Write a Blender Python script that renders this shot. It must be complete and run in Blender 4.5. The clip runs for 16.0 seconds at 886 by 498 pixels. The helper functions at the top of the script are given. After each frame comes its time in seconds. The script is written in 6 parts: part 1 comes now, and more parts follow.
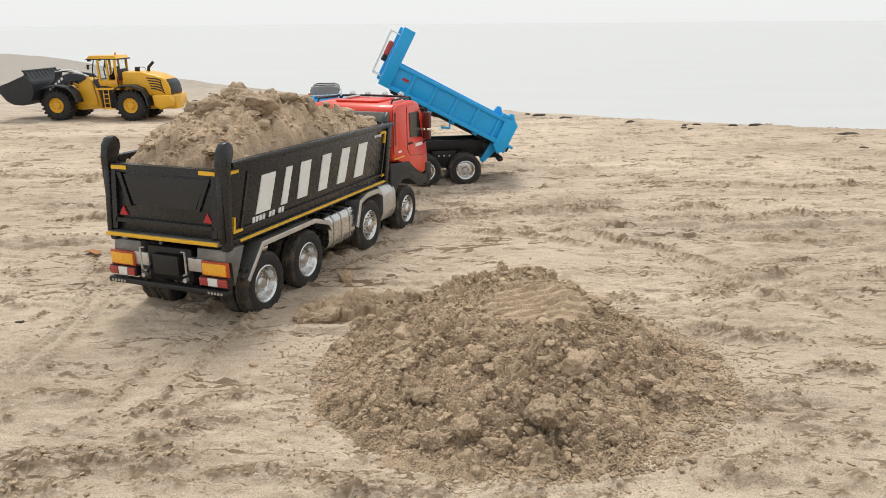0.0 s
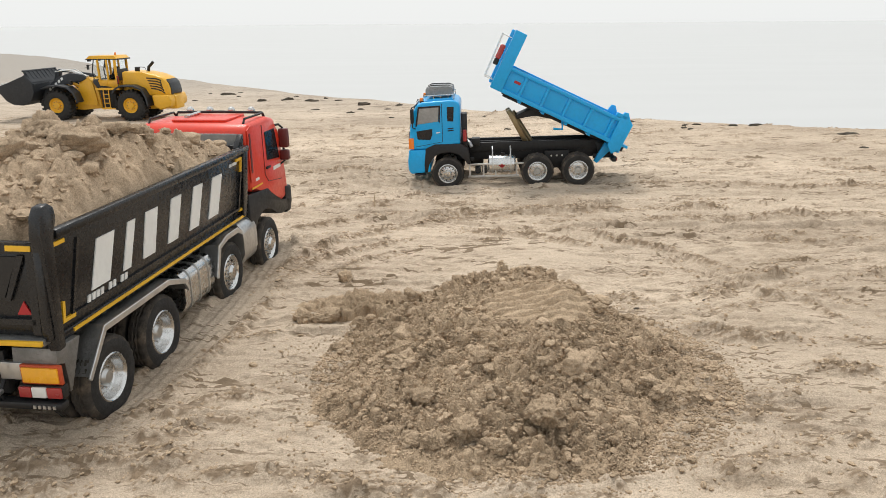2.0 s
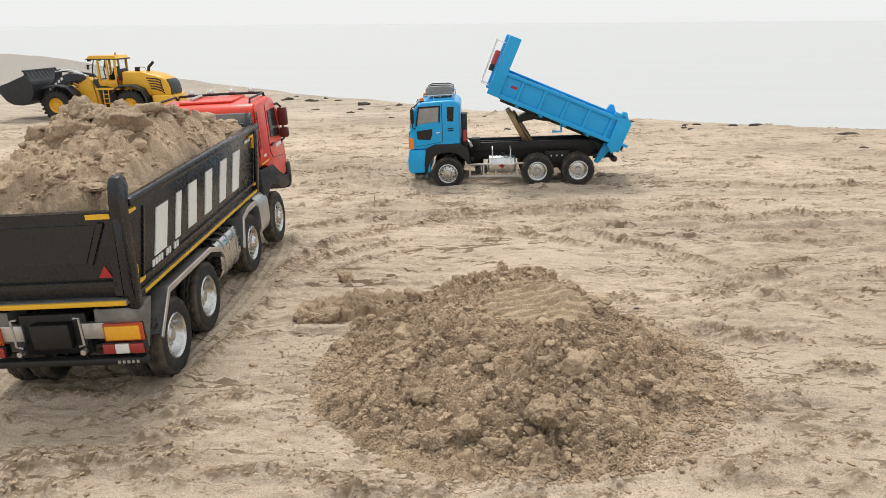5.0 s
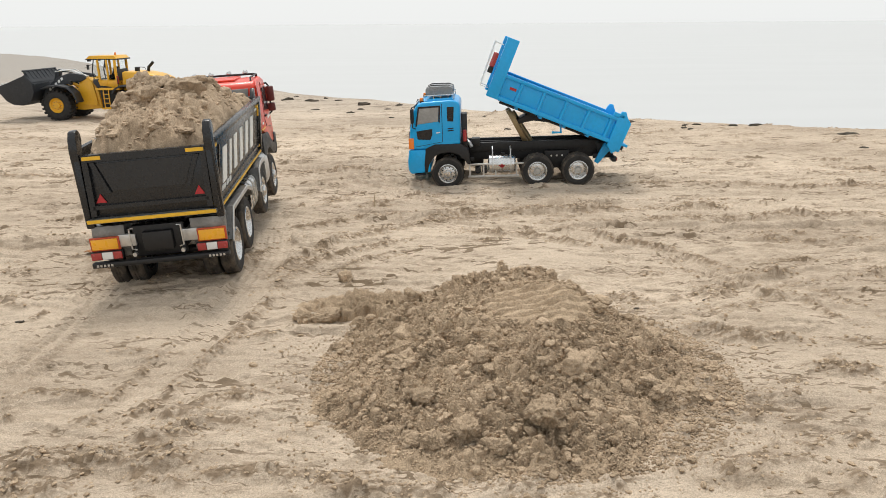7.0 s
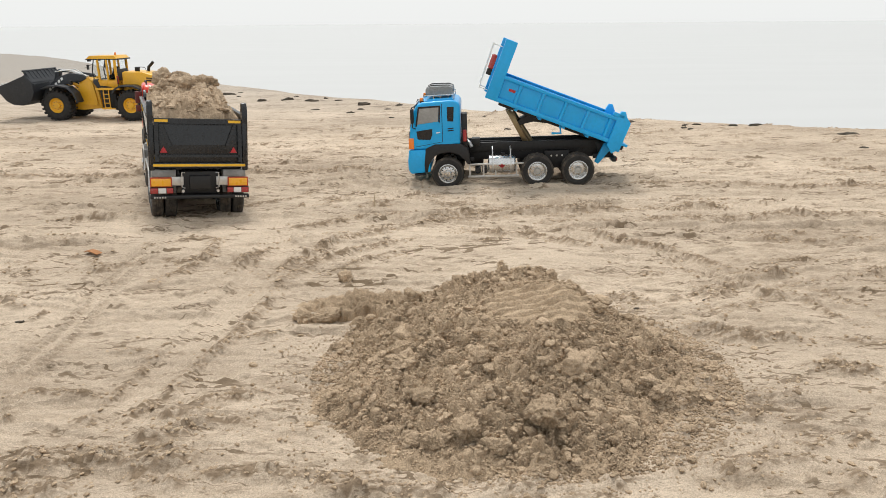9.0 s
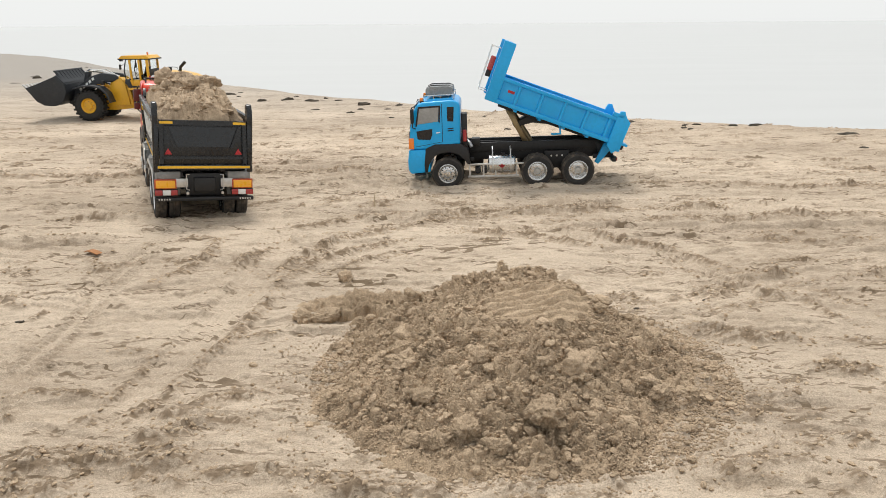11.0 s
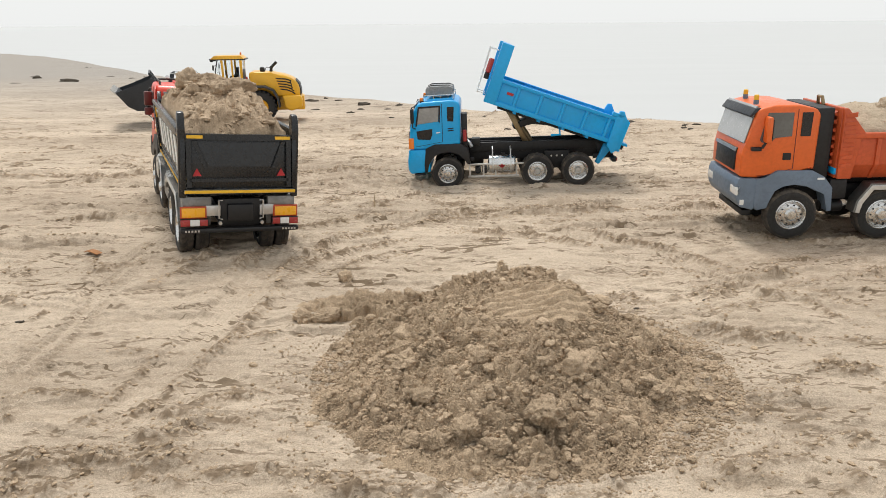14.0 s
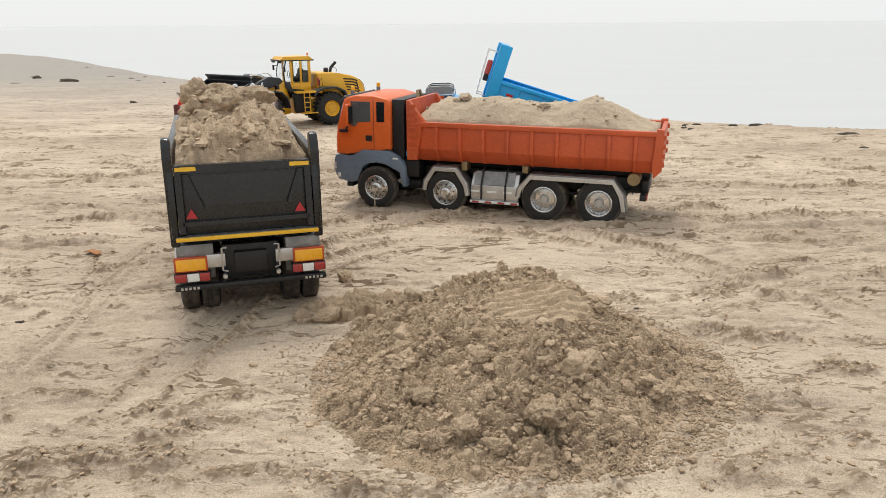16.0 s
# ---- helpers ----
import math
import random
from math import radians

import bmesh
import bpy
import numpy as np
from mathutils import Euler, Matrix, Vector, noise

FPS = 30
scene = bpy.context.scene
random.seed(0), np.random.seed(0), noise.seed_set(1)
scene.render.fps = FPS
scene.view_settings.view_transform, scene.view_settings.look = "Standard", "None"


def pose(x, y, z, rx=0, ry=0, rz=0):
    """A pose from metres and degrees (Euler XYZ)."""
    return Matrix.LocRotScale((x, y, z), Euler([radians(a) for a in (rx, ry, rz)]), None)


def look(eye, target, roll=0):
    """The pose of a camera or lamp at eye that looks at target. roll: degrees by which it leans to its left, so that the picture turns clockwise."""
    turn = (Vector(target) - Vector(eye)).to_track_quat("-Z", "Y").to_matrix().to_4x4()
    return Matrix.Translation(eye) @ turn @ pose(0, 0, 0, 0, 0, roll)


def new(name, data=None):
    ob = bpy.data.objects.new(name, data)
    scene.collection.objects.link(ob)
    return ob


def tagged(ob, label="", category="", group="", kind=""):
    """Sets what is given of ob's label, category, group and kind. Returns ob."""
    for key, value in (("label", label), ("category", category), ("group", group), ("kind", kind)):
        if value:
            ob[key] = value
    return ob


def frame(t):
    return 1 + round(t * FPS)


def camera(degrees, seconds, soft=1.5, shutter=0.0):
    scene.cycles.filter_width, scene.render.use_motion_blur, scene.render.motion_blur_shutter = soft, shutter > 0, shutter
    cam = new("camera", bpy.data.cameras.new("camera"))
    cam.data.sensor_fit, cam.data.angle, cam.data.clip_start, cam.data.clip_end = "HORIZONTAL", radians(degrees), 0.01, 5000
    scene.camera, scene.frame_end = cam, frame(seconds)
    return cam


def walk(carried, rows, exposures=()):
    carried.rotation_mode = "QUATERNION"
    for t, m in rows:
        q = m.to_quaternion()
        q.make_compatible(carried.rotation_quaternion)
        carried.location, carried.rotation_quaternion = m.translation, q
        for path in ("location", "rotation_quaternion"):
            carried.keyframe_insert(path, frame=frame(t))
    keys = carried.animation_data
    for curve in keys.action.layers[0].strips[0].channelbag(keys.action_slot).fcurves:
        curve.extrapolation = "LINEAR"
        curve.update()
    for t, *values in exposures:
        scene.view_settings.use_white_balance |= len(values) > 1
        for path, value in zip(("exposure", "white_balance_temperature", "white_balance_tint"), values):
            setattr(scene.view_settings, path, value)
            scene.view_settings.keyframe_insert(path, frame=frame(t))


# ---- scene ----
# The camera stands still on the beach, low behind a heap of sand (radio-controlled models, about 1:14).
cam = camera(62.16, 16.0, soft=0.55)
STAND = pose(0, 0, 0.3766, 72.945, 0, 0) @ pose(0, 0, 0, 0, 0, -0.417)
walk(cam, [(0.0, STAND), (16.0, STAND)], exposures=[(0.0, 0.0), (16.0, 0.0)])

# ---- light: a bright overcast sky ----
SUN_UP, SUN_ROUND = 64.0, -14.0
world = bpy.data.worlds.new("overcast_sky")
scene.world = world
world.use_nodes = True
wn, wl = world.node_tree.nodes, world.node_tree.links
wn.clear()
sky = wn.new("ShaderNodeTexSky")
sky.sky_type, sky.sun_disc = "NISHITA", False
sky.sun_elevation, sky.sun_rotation = radians(SUN_UP), radians(SUN_ROUND)
blue_part, veil, both, wout = wn.new("ShaderNodeBackground"), wn.new("ShaderNodeBackground"), wn.new("ShaderNodeAddShader"), wn.new("ShaderNodeOutputWorld")
blue_part.inputs["Strength"].default_value = 0.006
veil.inputs["Color"].default_value = (0.985, 1.0, 0.995, 1)
veil.inputs["Strength"].default_value = 0.85
wl.new(sky.outputs[0], blue_part.inputs[0])
wl.new(blue_part.outputs[0], both.inputs[0])
wl.new(veil.outputs[0], both.inputs[1])
wl.new(both.outputs[0], wout.inputs[0])
sun = new("sun", bpy.data.lights.new("sun", "SUN"))
sun.data.energy, sun.data.angle, sun.data.color = 2.4, radians(18), (1.0, 0.96, 0.9)
_a = radians(SUN_ROUND)
sun.matrix_world = look((math.sin(_a) * 3, math.cos(_a) * 3, 3 * math.tan(radians(SUN_UP))), (0, 0, 0))

# ---- materials ----
def surface(name, col, rough=0.5, metal=0.0, spread=0.12, scale=18.0, fine=160.0, bump=0.0, bump_scale=400.0,
            dust=0.0, dust_col=(0.42, 0.34, 0.24), coat=0.0, second=None):
    """A procedural surface: two scales of tone, optional relief, and dry sand dust in patches."""
    m = bpy.data.materials.new(name)
    m.use_nodes = True
    n, l = m.node_tree.nodes, m.node_tree.links
    b = n["Principled BSDF"]
    co = n.new("ShaderNodeTexCoord")

    def tex(sc, detail=5.0, r=0.6):
        t = n.new("ShaderNodeTexNoise")
        t.inputs["Scale"].default_value, t.inputs["Detail"].default_value, t.inputs["Roughness"].default_value = sc, detail, r
        l.new(co.outputs["Object"], t.inputs["Vector"])
        return t.outputs["Fac"]

    def ramp(fac, lo, hi):
        r = n.new("ShaderNodeMapRange")
        r.inputs["From Min"].default_value, r.inputs["From Max"].default_value = lo, hi
        l.new(fac, r.inputs["Value"])
        return r.outputs[0]

    def mix(fac, a, c):
        x = n.new("ShaderNodeMix")
        x.data_type = "RGBA"
        for sock, v in ((x.inputs[0], fac), (x.inputs[6], a), (x.inputs[7], c)):
            if isinstance(v, (tuple, float, int)):
                sock.default_value = (*v, 1) if isinstance(v, tuple) else v
            else:
                l.new(v, sock)
        return x.outputs[2]

    dark = tuple(c * (1 - spread) for c in col)
    lite = tuple(min(1, c * (1 + spread)) for c in (second or col))
    big, small = ramp(tex(scale), 0.32, 0.68), ramp(tex(fine), 0.3, 0.7)
    c = mix(big, dark, lite)
    c = mix(ramp(tex(fine, 3), 0.42, 0.85), c, tuple(v * (1 - 1.3 * spread) for v in col))
    rr = n.new("ShaderNodeMapRange")
    rr.inputs["To Min"].default_value, rr.inputs["To Max"].default_value = max(0.02, rough - 0.08), min(1, rough + 0.1)
    l.new(small, rr.inputs["Value"])
    rough_out = rr.outputs[0]
    if dust:
        d = ramp(tex(scale * 1.7, 8, 0.7), 0.66 - 0.45 * dust, 0.9 - 0.3 * dust)
        k = n.new("ShaderNodeMath")
        k.operation = "MULTIPLY"
        k.inputs[1].default_value = min(1.0, dust * 1.6)
        l.new(d, k.inputs[0])
        c = mix(k.outputs[0], c, dust_col)
        mx = n.new("ShaderNodeMix")
        l.new(k.outputs[0], mx.inputs[0])
        l.new(rough_out, mx.inputs[2])
        mx.inputs[3].default_value = 0.95
        rough_out = mx.outputs[0]
    l.new(c, b.inputs["Base Color"])
    l.new(rough_out, b.inputs["Roughness"])
    b.inputs["Metallic"].default_value = metal
    b.inputs["Coat Weight"].default_value = coat
    if bump:
        bp = n.new("ShaderNodeBump")
        bp.inputs["Strength"].default_value, bp.inputs["Distance"].default_value = 1.0, bump
        l.new(tex(bump_scale, 6, 0.7), bp.inputs["Height"])
        l.new(bp.outputs[0], b.inputs["Normal"])
    return m


def sand(name, dry, damp, lo=0.35, hi=0.65, rough=0.95, scale=2.2, shore=None):
    """Beach sand: broad damp patches, streaks, grains of several tones and a grainy relief."""
    m = bpy.data.materials.new(name)
    m.use_nodes = True
    n, l = m.node_tree.nodes, m.node_tree.links
    b = n["Principled BSDF"]
    co = n.new("ShaderNodeTexCoord")

    def tex(sc, detail=6.0, r=0.6, stretch=(1, 1, 1)):
        mp = n.new("ShaderNodeMapping")
        mp.inputs["Scale"].default_value = stretch
        l.new(co.outputs["Object"], mp.inputs["Vector"])
        t = n.new("ShaderNodeTexNoise")
        t.inputs["Scale"].default_value, t.inputs["Detail"].default_value, t.inputs["Roughness"].default_value = sc, detail, r
        l.new(mp.outputs[0], t.inputs["Vector"])
        return t.outputs["Fac"]

    def ramp(fac, a, c, to=(0, 1)):
        r = n.new("ShaderNodeMapRange")
        r.inputs["From Min"].default_value, r.inputs["From Max"].default_value = a, c
        r.inputs["To Min"].default_value, r.inputs["To Max"].default_value = to
        l.new(fac, r.inputs["Value"])
        return r.outputs[0]

    def mix(fac, a, c):
        x = n.new("ShaderNodeMix")
        x.data_type = "RGBA"
        l.new(fac, x.inputs[0])
        for sock, v in ((x.inputs[6], a), (x.inputs[7], c)):
            if isinstance(v, tuple):
                sock.default_value = (*v, 1)
            else:
                l.new(v, sock)
        return x.outputs[2]

    c = mix(ramp(tex(scale, 8, 0.62, (0.55, 1.3, 1)), lo, hi), damp, dry)
    c = mix(ramp(tex(scale * 9, 7, 0.7, (0.5, 1.5, 1)), 0.45, 0.8, (0, 0.55)), c, damp)
    c = mix(ramp(tex(70, 5, 0.7, (0.45, 1.5, 1)), 0.50, 0.78, (0, 0.42)), c, tuple(v * 0.72 for v in damp))
    c = mix(ramp(tex(430, 2, 0.7), 0.50, 0.66, (0, 0.34)), c, tuple(v * 0.5 for v in damp))
    c = mix(ramp(tex(540, 2, 0.7, (1, 1, 1.3)), 0.52, 0.66, (0, 0.38)), c, tuple(min(1, v * 1.25) for v in dry))
    # darker along torn edges: damp turned-up sand, with the ridges' shade painted in
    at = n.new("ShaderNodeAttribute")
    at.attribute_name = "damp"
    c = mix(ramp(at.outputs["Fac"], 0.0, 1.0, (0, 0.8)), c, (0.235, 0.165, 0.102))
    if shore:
        # thin wandering dark lines that paint in the shade of small torn edges
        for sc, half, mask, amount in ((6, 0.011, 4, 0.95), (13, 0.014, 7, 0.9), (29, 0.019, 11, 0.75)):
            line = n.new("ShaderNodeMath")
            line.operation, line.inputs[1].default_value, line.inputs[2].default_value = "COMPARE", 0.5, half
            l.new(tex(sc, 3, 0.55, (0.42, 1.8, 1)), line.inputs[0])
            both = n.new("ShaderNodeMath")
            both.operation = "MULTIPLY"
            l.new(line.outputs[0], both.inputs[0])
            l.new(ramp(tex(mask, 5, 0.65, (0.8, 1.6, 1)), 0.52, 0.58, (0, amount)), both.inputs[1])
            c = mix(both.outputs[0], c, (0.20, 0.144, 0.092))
        sp = n.new("ShaderNodeSeparateXYZ")
        l.new(co.outputs["Object"], sp.inputs[0])
        wet = ramp(sp.outputs["Y"], 2.6, 6.0, (0, 0.9))
        c = mix(wet, c, shore)
    l.new(c, b.inputs["Base Color"])
    c = mix(ramp(tex(820, 1, 0.6), 0.50, 0.62, (0, 0.3)), c, tuple(v * 0.5 for v in damp))
    l.new(c, b.inputs["Base Color"])
    b.inputs["Roughness"].default_value = rough
    b.inputs["Specular IOR Level"].default_value = 0.25
    b1, b2 = n.new("ShaderNodeBump"), n.new("ShaderNodeBump")
    b1.inputs["Strength"].default_value, b1.inputs["Distance"].default_value = 1.0, 0.0026 if shore else 0.0032
    b2.inputs["Strength"].default_value, b2.inputs["Distance"].default_value = 1.0, 0.0009 if shore else 0.0012
    b0 = n.new("ShaderNodeBump")
    b0.inputs["Strength"].default_value, b0.inputs["Distance"].default_value = 1.0, 0.006 if shore else 0.003
    l.new(tex(24, 8, 0.62, (0.5, 1.8, 1)), b0.inputs["Height"])
    l.new(b0.outputs[0], b1.inputs["Normal"])
    l.new(tex(95, 8, 0.7), b1.inputs["Height"])
    l.new(tex(620, 3, 0.7), b2.inputs["Height"])
    l.new(b1.outputs[0], b2.inputs["Normal"])
    l.new(b2.outputs[0], b.inputs["Normal"])
    return m


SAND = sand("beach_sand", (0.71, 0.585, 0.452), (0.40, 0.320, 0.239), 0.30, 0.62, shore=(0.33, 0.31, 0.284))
HEAP = sand("damp_heaped_sand", (0.67, 0.512, 0.355), (0.33, 0.245, 0.16), 0.30, 0.66, scale=7)
CLOD = sand("clodded_sand", (0.67, 0.512, 0.357), (0.33, 0.245, 0.161), 0.30, 0.66, scale=30)
LOAD_A = sand("damp_load_sand", (0.64, 0.49, 0.345), (0.33, 0.245, 0.163), 0.34, 0.62, scale=14)
LOAD_B = sand("dry_load_sand", (0.62, 0.505, 0.375), (0.43, 0.345, 0.25), 0.3, 0.62, scale=10)
TUB_BLACK = surface("black_body_paint", (0.010, 0.011, 0.013), 0.26, 0, 0.25, 14, dust=0.01)
BLACK = surface("black_plastic", (0.008, 0.008, 0.009), 0.5, 0, 0.25, 25, dust=0.05)
FRAME = surface("dark_chassis_steel", (0.007, 0.007, 0.008), 0.55, 0.0, 0.3, 25, dust=0.06)
RED = surface("red_cab_paint", (0.70, 0.042, 0.016), 0.36, 0, 0.1, 9, dust=0.03, coat=0.2)
DARK_RED = surface("dark_red_trim", (0.12, 0.02, 0.018), 0.4, 0, 0.15, 20)
BLUE = surface("sky_blue_paint", (0.003, 0.38, 0.80), 0.36, 0, 0.08, 9, dust=0.02, coat=0.1)
ORANGE = surface("orange_cab_paint", (0.72, 0.13, 0.018), 0.38, 0, 0.1, 9, dust=0.03, coat=0.1)
TUB_ORANGE = surface("orange_red_skip_paint", (0.56, 0.095, 0.026), 0.45, 0, 0.15, 12, dust=0.10)
SLATE = surface("blue_grey_plastic", (0.14, 0.185, 0.245), 0.5, 0, 0.12, 15, dust=0.12)
YELLOW = surface("construction_yellow", (0.76, 0.41, 0.024), 0.34, 0, 0.1, 12, dust=0.12)
CHARCOAL = surface("charcoal_grey_paint", (0.018, 0.022, 0.028), 0.5, 0, 0.2, 12, dust=0.08)
STRIPE = surface("yellow_reflective_tape", (0.80, 0.46, 0.025), 0.4, 0, 0.08, 40, dust=0.06)
AMBER = surface("amber_reflector", (0.88, 0.42, 0.02), 0.3, 0, 0.06, 60, coat=0.4)
AMBER_EDGE = surface("red_orange_plate_edge", (0.50, 0.07, 0.02), 0.4, 0, 0.1, 60)
WHITE = surface("white_lettering_paint", (0.80, 0.82, 0.81), 0.4, 0, 0.05, 30, dust=0.05)
LAMP_RED = surface("red_lamp_lens", (0.36, 0.03, 0.03), 0.2, 0, 0.1, 60, coat=0.5)
LAMP_WHITE = surface("clear_lamp_lens", (0.72, 0.72, 0.70), 0.2, 0, 0.06, 60, coat=0.5)
LAMP_ORANGE = surface("orange_lamp_lens", (0.85, 0.22, 0.02), 0.22, 0, 0.1, 60, coat=0.5)
TRIANGLE = surface("red_warning_triangle", (0.42, 0.015, 0.02), 0.35, 0, 0.1, 60)
CHROME = surface("brushed_chrome", (0.62, 0.62, 0.61), 0.24, 1.0, 0.1, 30, dust=0.06)
STEEL = surface("dull_aluminium", (0.58, 0.58, 0.57), 0.38, 0.9, 0.12, 30, dust=0.10)
TREADPLATE = surface("tread_plate_aluminium", (0.26, 0.26, 0.255), 0.42, 0.85, 0.25, 40, dust=0.12, bump=0.0012, bump_scale=260)
RUBBER = surface("sandy_tyre_rubber", (0.022, 0.021, 0.020), 0.8, 0, 0.25, 22, dust=0.17, dust_col=(0.20, 0.16, 0.115), bump=0.0006)
TREAD = surface("sand_caked_tread", (0.05, 0.043, 0.036), 0.9, 0, 0.3, 30, dust=0.42, dust_col=(0.22, 0.17, 0.12), bump=0.001)
GLASS = surface("dark_window_glass", (0.012, 0.014, 0.017), 0.16, 0, 0.2, 10, dust=0.03)
CLEAR = surface("grey_tinted_glass", (0.10, 0.11, 0.115), 0.06, 0, 0.2, 10, coat=1.0, dust=0.04)
PALE = surface("pale_grey_interior", (0.30, 0.31, 0.31), 0.2, 0, 0.2, 22, coat=0.8)
GREY = surface("grey_canvas_bundle", (0.27, 0.28, 0.28), 0.7, 0, 0.25, 35, bump=0.002, bump_scale=150)
BRASS = surface("oiled_brass_steel", (0.30, 0.23, 0.13), 0.4, 0.8, 0.2, 40, dust=0.1)
WEED = surface("dark_dry_seaweed", (0.085, 0.07, 0.052), 0.9, 0, 0.4, 40, bump=0.003, bump_scale=120)
DRY_LEAF = surface("orange_brown_leaf", (0.42, 0.19, 0.07), 0.8, 0, 0.3, 60, bump=0.0004)
TWIG = surface("pale_dry_twig", (0.55, 0.44, 0.30), 0.85, 0, 0.2, 90, bump=0.0006)


def clear_glass():
    m = bpy.data.materials.new("clear_cab_glass")
    m.use_nodes = True
    b = m.node_tree.nodes["Principled BSDF"]
    b.inputs["Base Color"].default_value = (0.93, 0.95, 0.95, 1)
    b.inputs["Roughness"].default_value, b.inputs["IOR"].default_value, b.inputs["Transmission Weight"].default_value = 0.03, 1.1, 1.0
    return m


SEE_THROUGH = clear_glass()


def sea_material():
    m = bpy.data.materials.new("pale_misty_water")
    m.use_nodes = True
    n, l = m.node_tree.nodes, m.node_tree.links
    b = n["Principled BSDF"]
    co, mp, t, r, x, bp = (n.new("ShaderNode" + k) for k in ("TexCoord", "Mapping", "TexNoise", "MapRange", "Mix", "Bump"))
    mp.inputs["Scale"].default_value = (0.25, 1.6, 1)
    mp.inputs["Rotation"].default_value = (0, 0, radians(32))
    l.new(co.outputs["Object"], mp.inputs[0])
    l.new(mp.outputs[0], t.inputs["Vector"])
    t.inputs["Scale"].default_value, t.inputs["Detail"].default_value = 1.3, 7
    r.inputs["From Min"].default_value, r.inputs["From Max"].default_value = 0.42, 0.62
    l.new(t.outputs["Fac"], r.inputs["Value"])
    x.data_type = "RGBA"
    x.inputs[6].default_value, x.inputs[7].default_value = (0.490, 0.500, 0.500, 1), (0.502, 0.512, 0.512, 1)
    l.new(r.outputs[0], x.inputs[0])
    l.new(x.outputs[2], b.inputs["Base Color"])
    b.inputs["Roughness"].default_value = 0.5
    b.inputs["IOR"].default_value = 1.33
    bp.inputs["Distance"].default_value, bp.inputs["Strength"].default_value = 0.002, 0.15
    l.new(t.outputs["Fac"], bp.inputs["Height"])
    l.new(bp.outputs[0], b.inputs["Normal"])
    return m


SEA = sea_material()


# ---- mesh helpers ----
def part(name, bm, material, parent=None, label="", angle=32):
    """Link a bmesh as one mesh object, under a thing or a part."""
    bmesh.ops.recalc_face_normals(bm, faces=bm.faces[:])
    me = bpy.data.meshes.new(name)
    bm.to_mesh(me)
    bm.free()
    me.materials.append(material)
    me.shade_smooth()
    me.set_sharp_from_angle(angle=radians(angle))
    ob = new(name, me)
    ob.parent = parent
    if label:
        ob["label"] = label
    return ob


def again(ob, m, parent=None):
    """Another object on the same mesh, with the children of the first."""
    o = new(ob.name.split(".")[0], ob.data)
    o.parent, o.matrix_basis = parent if parent else ob.parent, m
    if "label" in ob:
        o["label"] = ob["label"]
    for c in ob.children:
        again(c, c.matrix_basis.copy(), o)
    return o


def prism(pts, plane, a, b, bev=0.0, seg=2, bm=None):
    """Extrude a closed outline: 'xz' along y, 'yz' along x, 'xy' along z, from a to b."""
    bm = bm or bmesh.new()
    put = {"xz": lambda p, s: (p[0], s, p[1]), "yz": lambda p, s: (s, p[0], p[1]), "xy": lambda p, s: (p[0], p[1], s)}[plane]
    lo, hi = [bm.verts.new(put(p, a)) for p in pts], [bm.verts.new(put(p, b)) for p in pts]
    faces = [bm.faces.new(lo), bm.faces.new(hi[::-1])]
    k = len(pts)
    for i in range(k):
        faces.append(bm.faces.new((lo[i], lo[(i + 1) % k], hi[(i + 1) % k], hi[i])))
    if bev:
        edges = list({e for f in faces for e in f.edges})
        bmesh.ops.bevel(bm, geom=edges, offset=bev, segments=seg, profile=0.5, affect="EDGES", clamp_overlap=True)
    return bm


def box(x0, x1, y0, y1, z0, z1, bev=0.0, bm=None, seg=2):
    return prism([(x0, y0), (x1, y0), (x1, y1), (x0, y1)], "xy", z0, z1, bev, seg, bm)


def lathe(profile, c=(0, 0, 0), axis="y", seg=32, closed=True, bm=None, wobble=None):
    """Revolve (radius, along) about an axis through c."""
    bm = bm or bmesh.new()
    rings = []
    for i in range(seg):
        a = 2 * math.pi * i / seg
        ring = []
        for j, (r, s) in enumerate(profile):
            r = r + (wobble(i, j) if wobble else 0)
            u, v = r * math.cos(a), r * math.sin(a)
            p = {"y": (u, s, v), "x": (s, u, v), "z": (u, v, s)}[axis]
            ring.append(bm.verts.new((c[0] + p[0], c[1] + p[1], c[2] + p[2])))
        rings.append(ring)
    k = len(profile)
    for i in range(seg):
        r0, r1 = rings[i], rings[(i + 1) % seg]
        for j in range(k if closed else k - 1):
            bm.faces.new((r0[j], r0[(j + 1) % k], r1[(j + 1) % k], r1[j]))
    if not closed:
        for j in (0, k - 1):
            bm.faces.new([r[j] for r in rings])
    return bm


def cyl(c, axis, r, length, seg=20, bm=None, r2=None, bev=0.0):
    h, q = length / 2, r if r2 is None else r2
    e = min(bev, r * 0.4)
    prof = [(r - e, -h), (r, -h + e), (q, h - e), (q - e, h)] if e else [(r, -h), (q, h)]
    return lathe(prof, c, axis, seg, False, bm)


def tube(pts, r, seg=8, bm=None):
    """A round bar along a line of points."""
    bm = bm or bmesh.new()
    pts = [Vector(p) for p in pts]
    rings = []
    for i, p in enumerate(pts):
        d = (pts[min(i + 1, len(pts) - 1)] - pts[max(i - 1, 0)]).normalized()
        u = d.cross(Vector((0.31, 0.2, 0.93))).normalized()
        v = d.cross(u)
        rings.append([bm.verts.new(p + (u * math.cos(2 * math.pi * k / seg) + v * math.sin(2 * math.pi * k / seg)) * r) for k in range(seg)])
    for a, b in zip(rings, rings[1:]):
        for k in range(seg):
            bm.faces.new((a[k], a[(k + 1) % seg], b[(k + 1) % seg], b[k]))
    bm.faces.new(rings[0])
    bm.faces.new(rings[-1][::-1])
    return bm


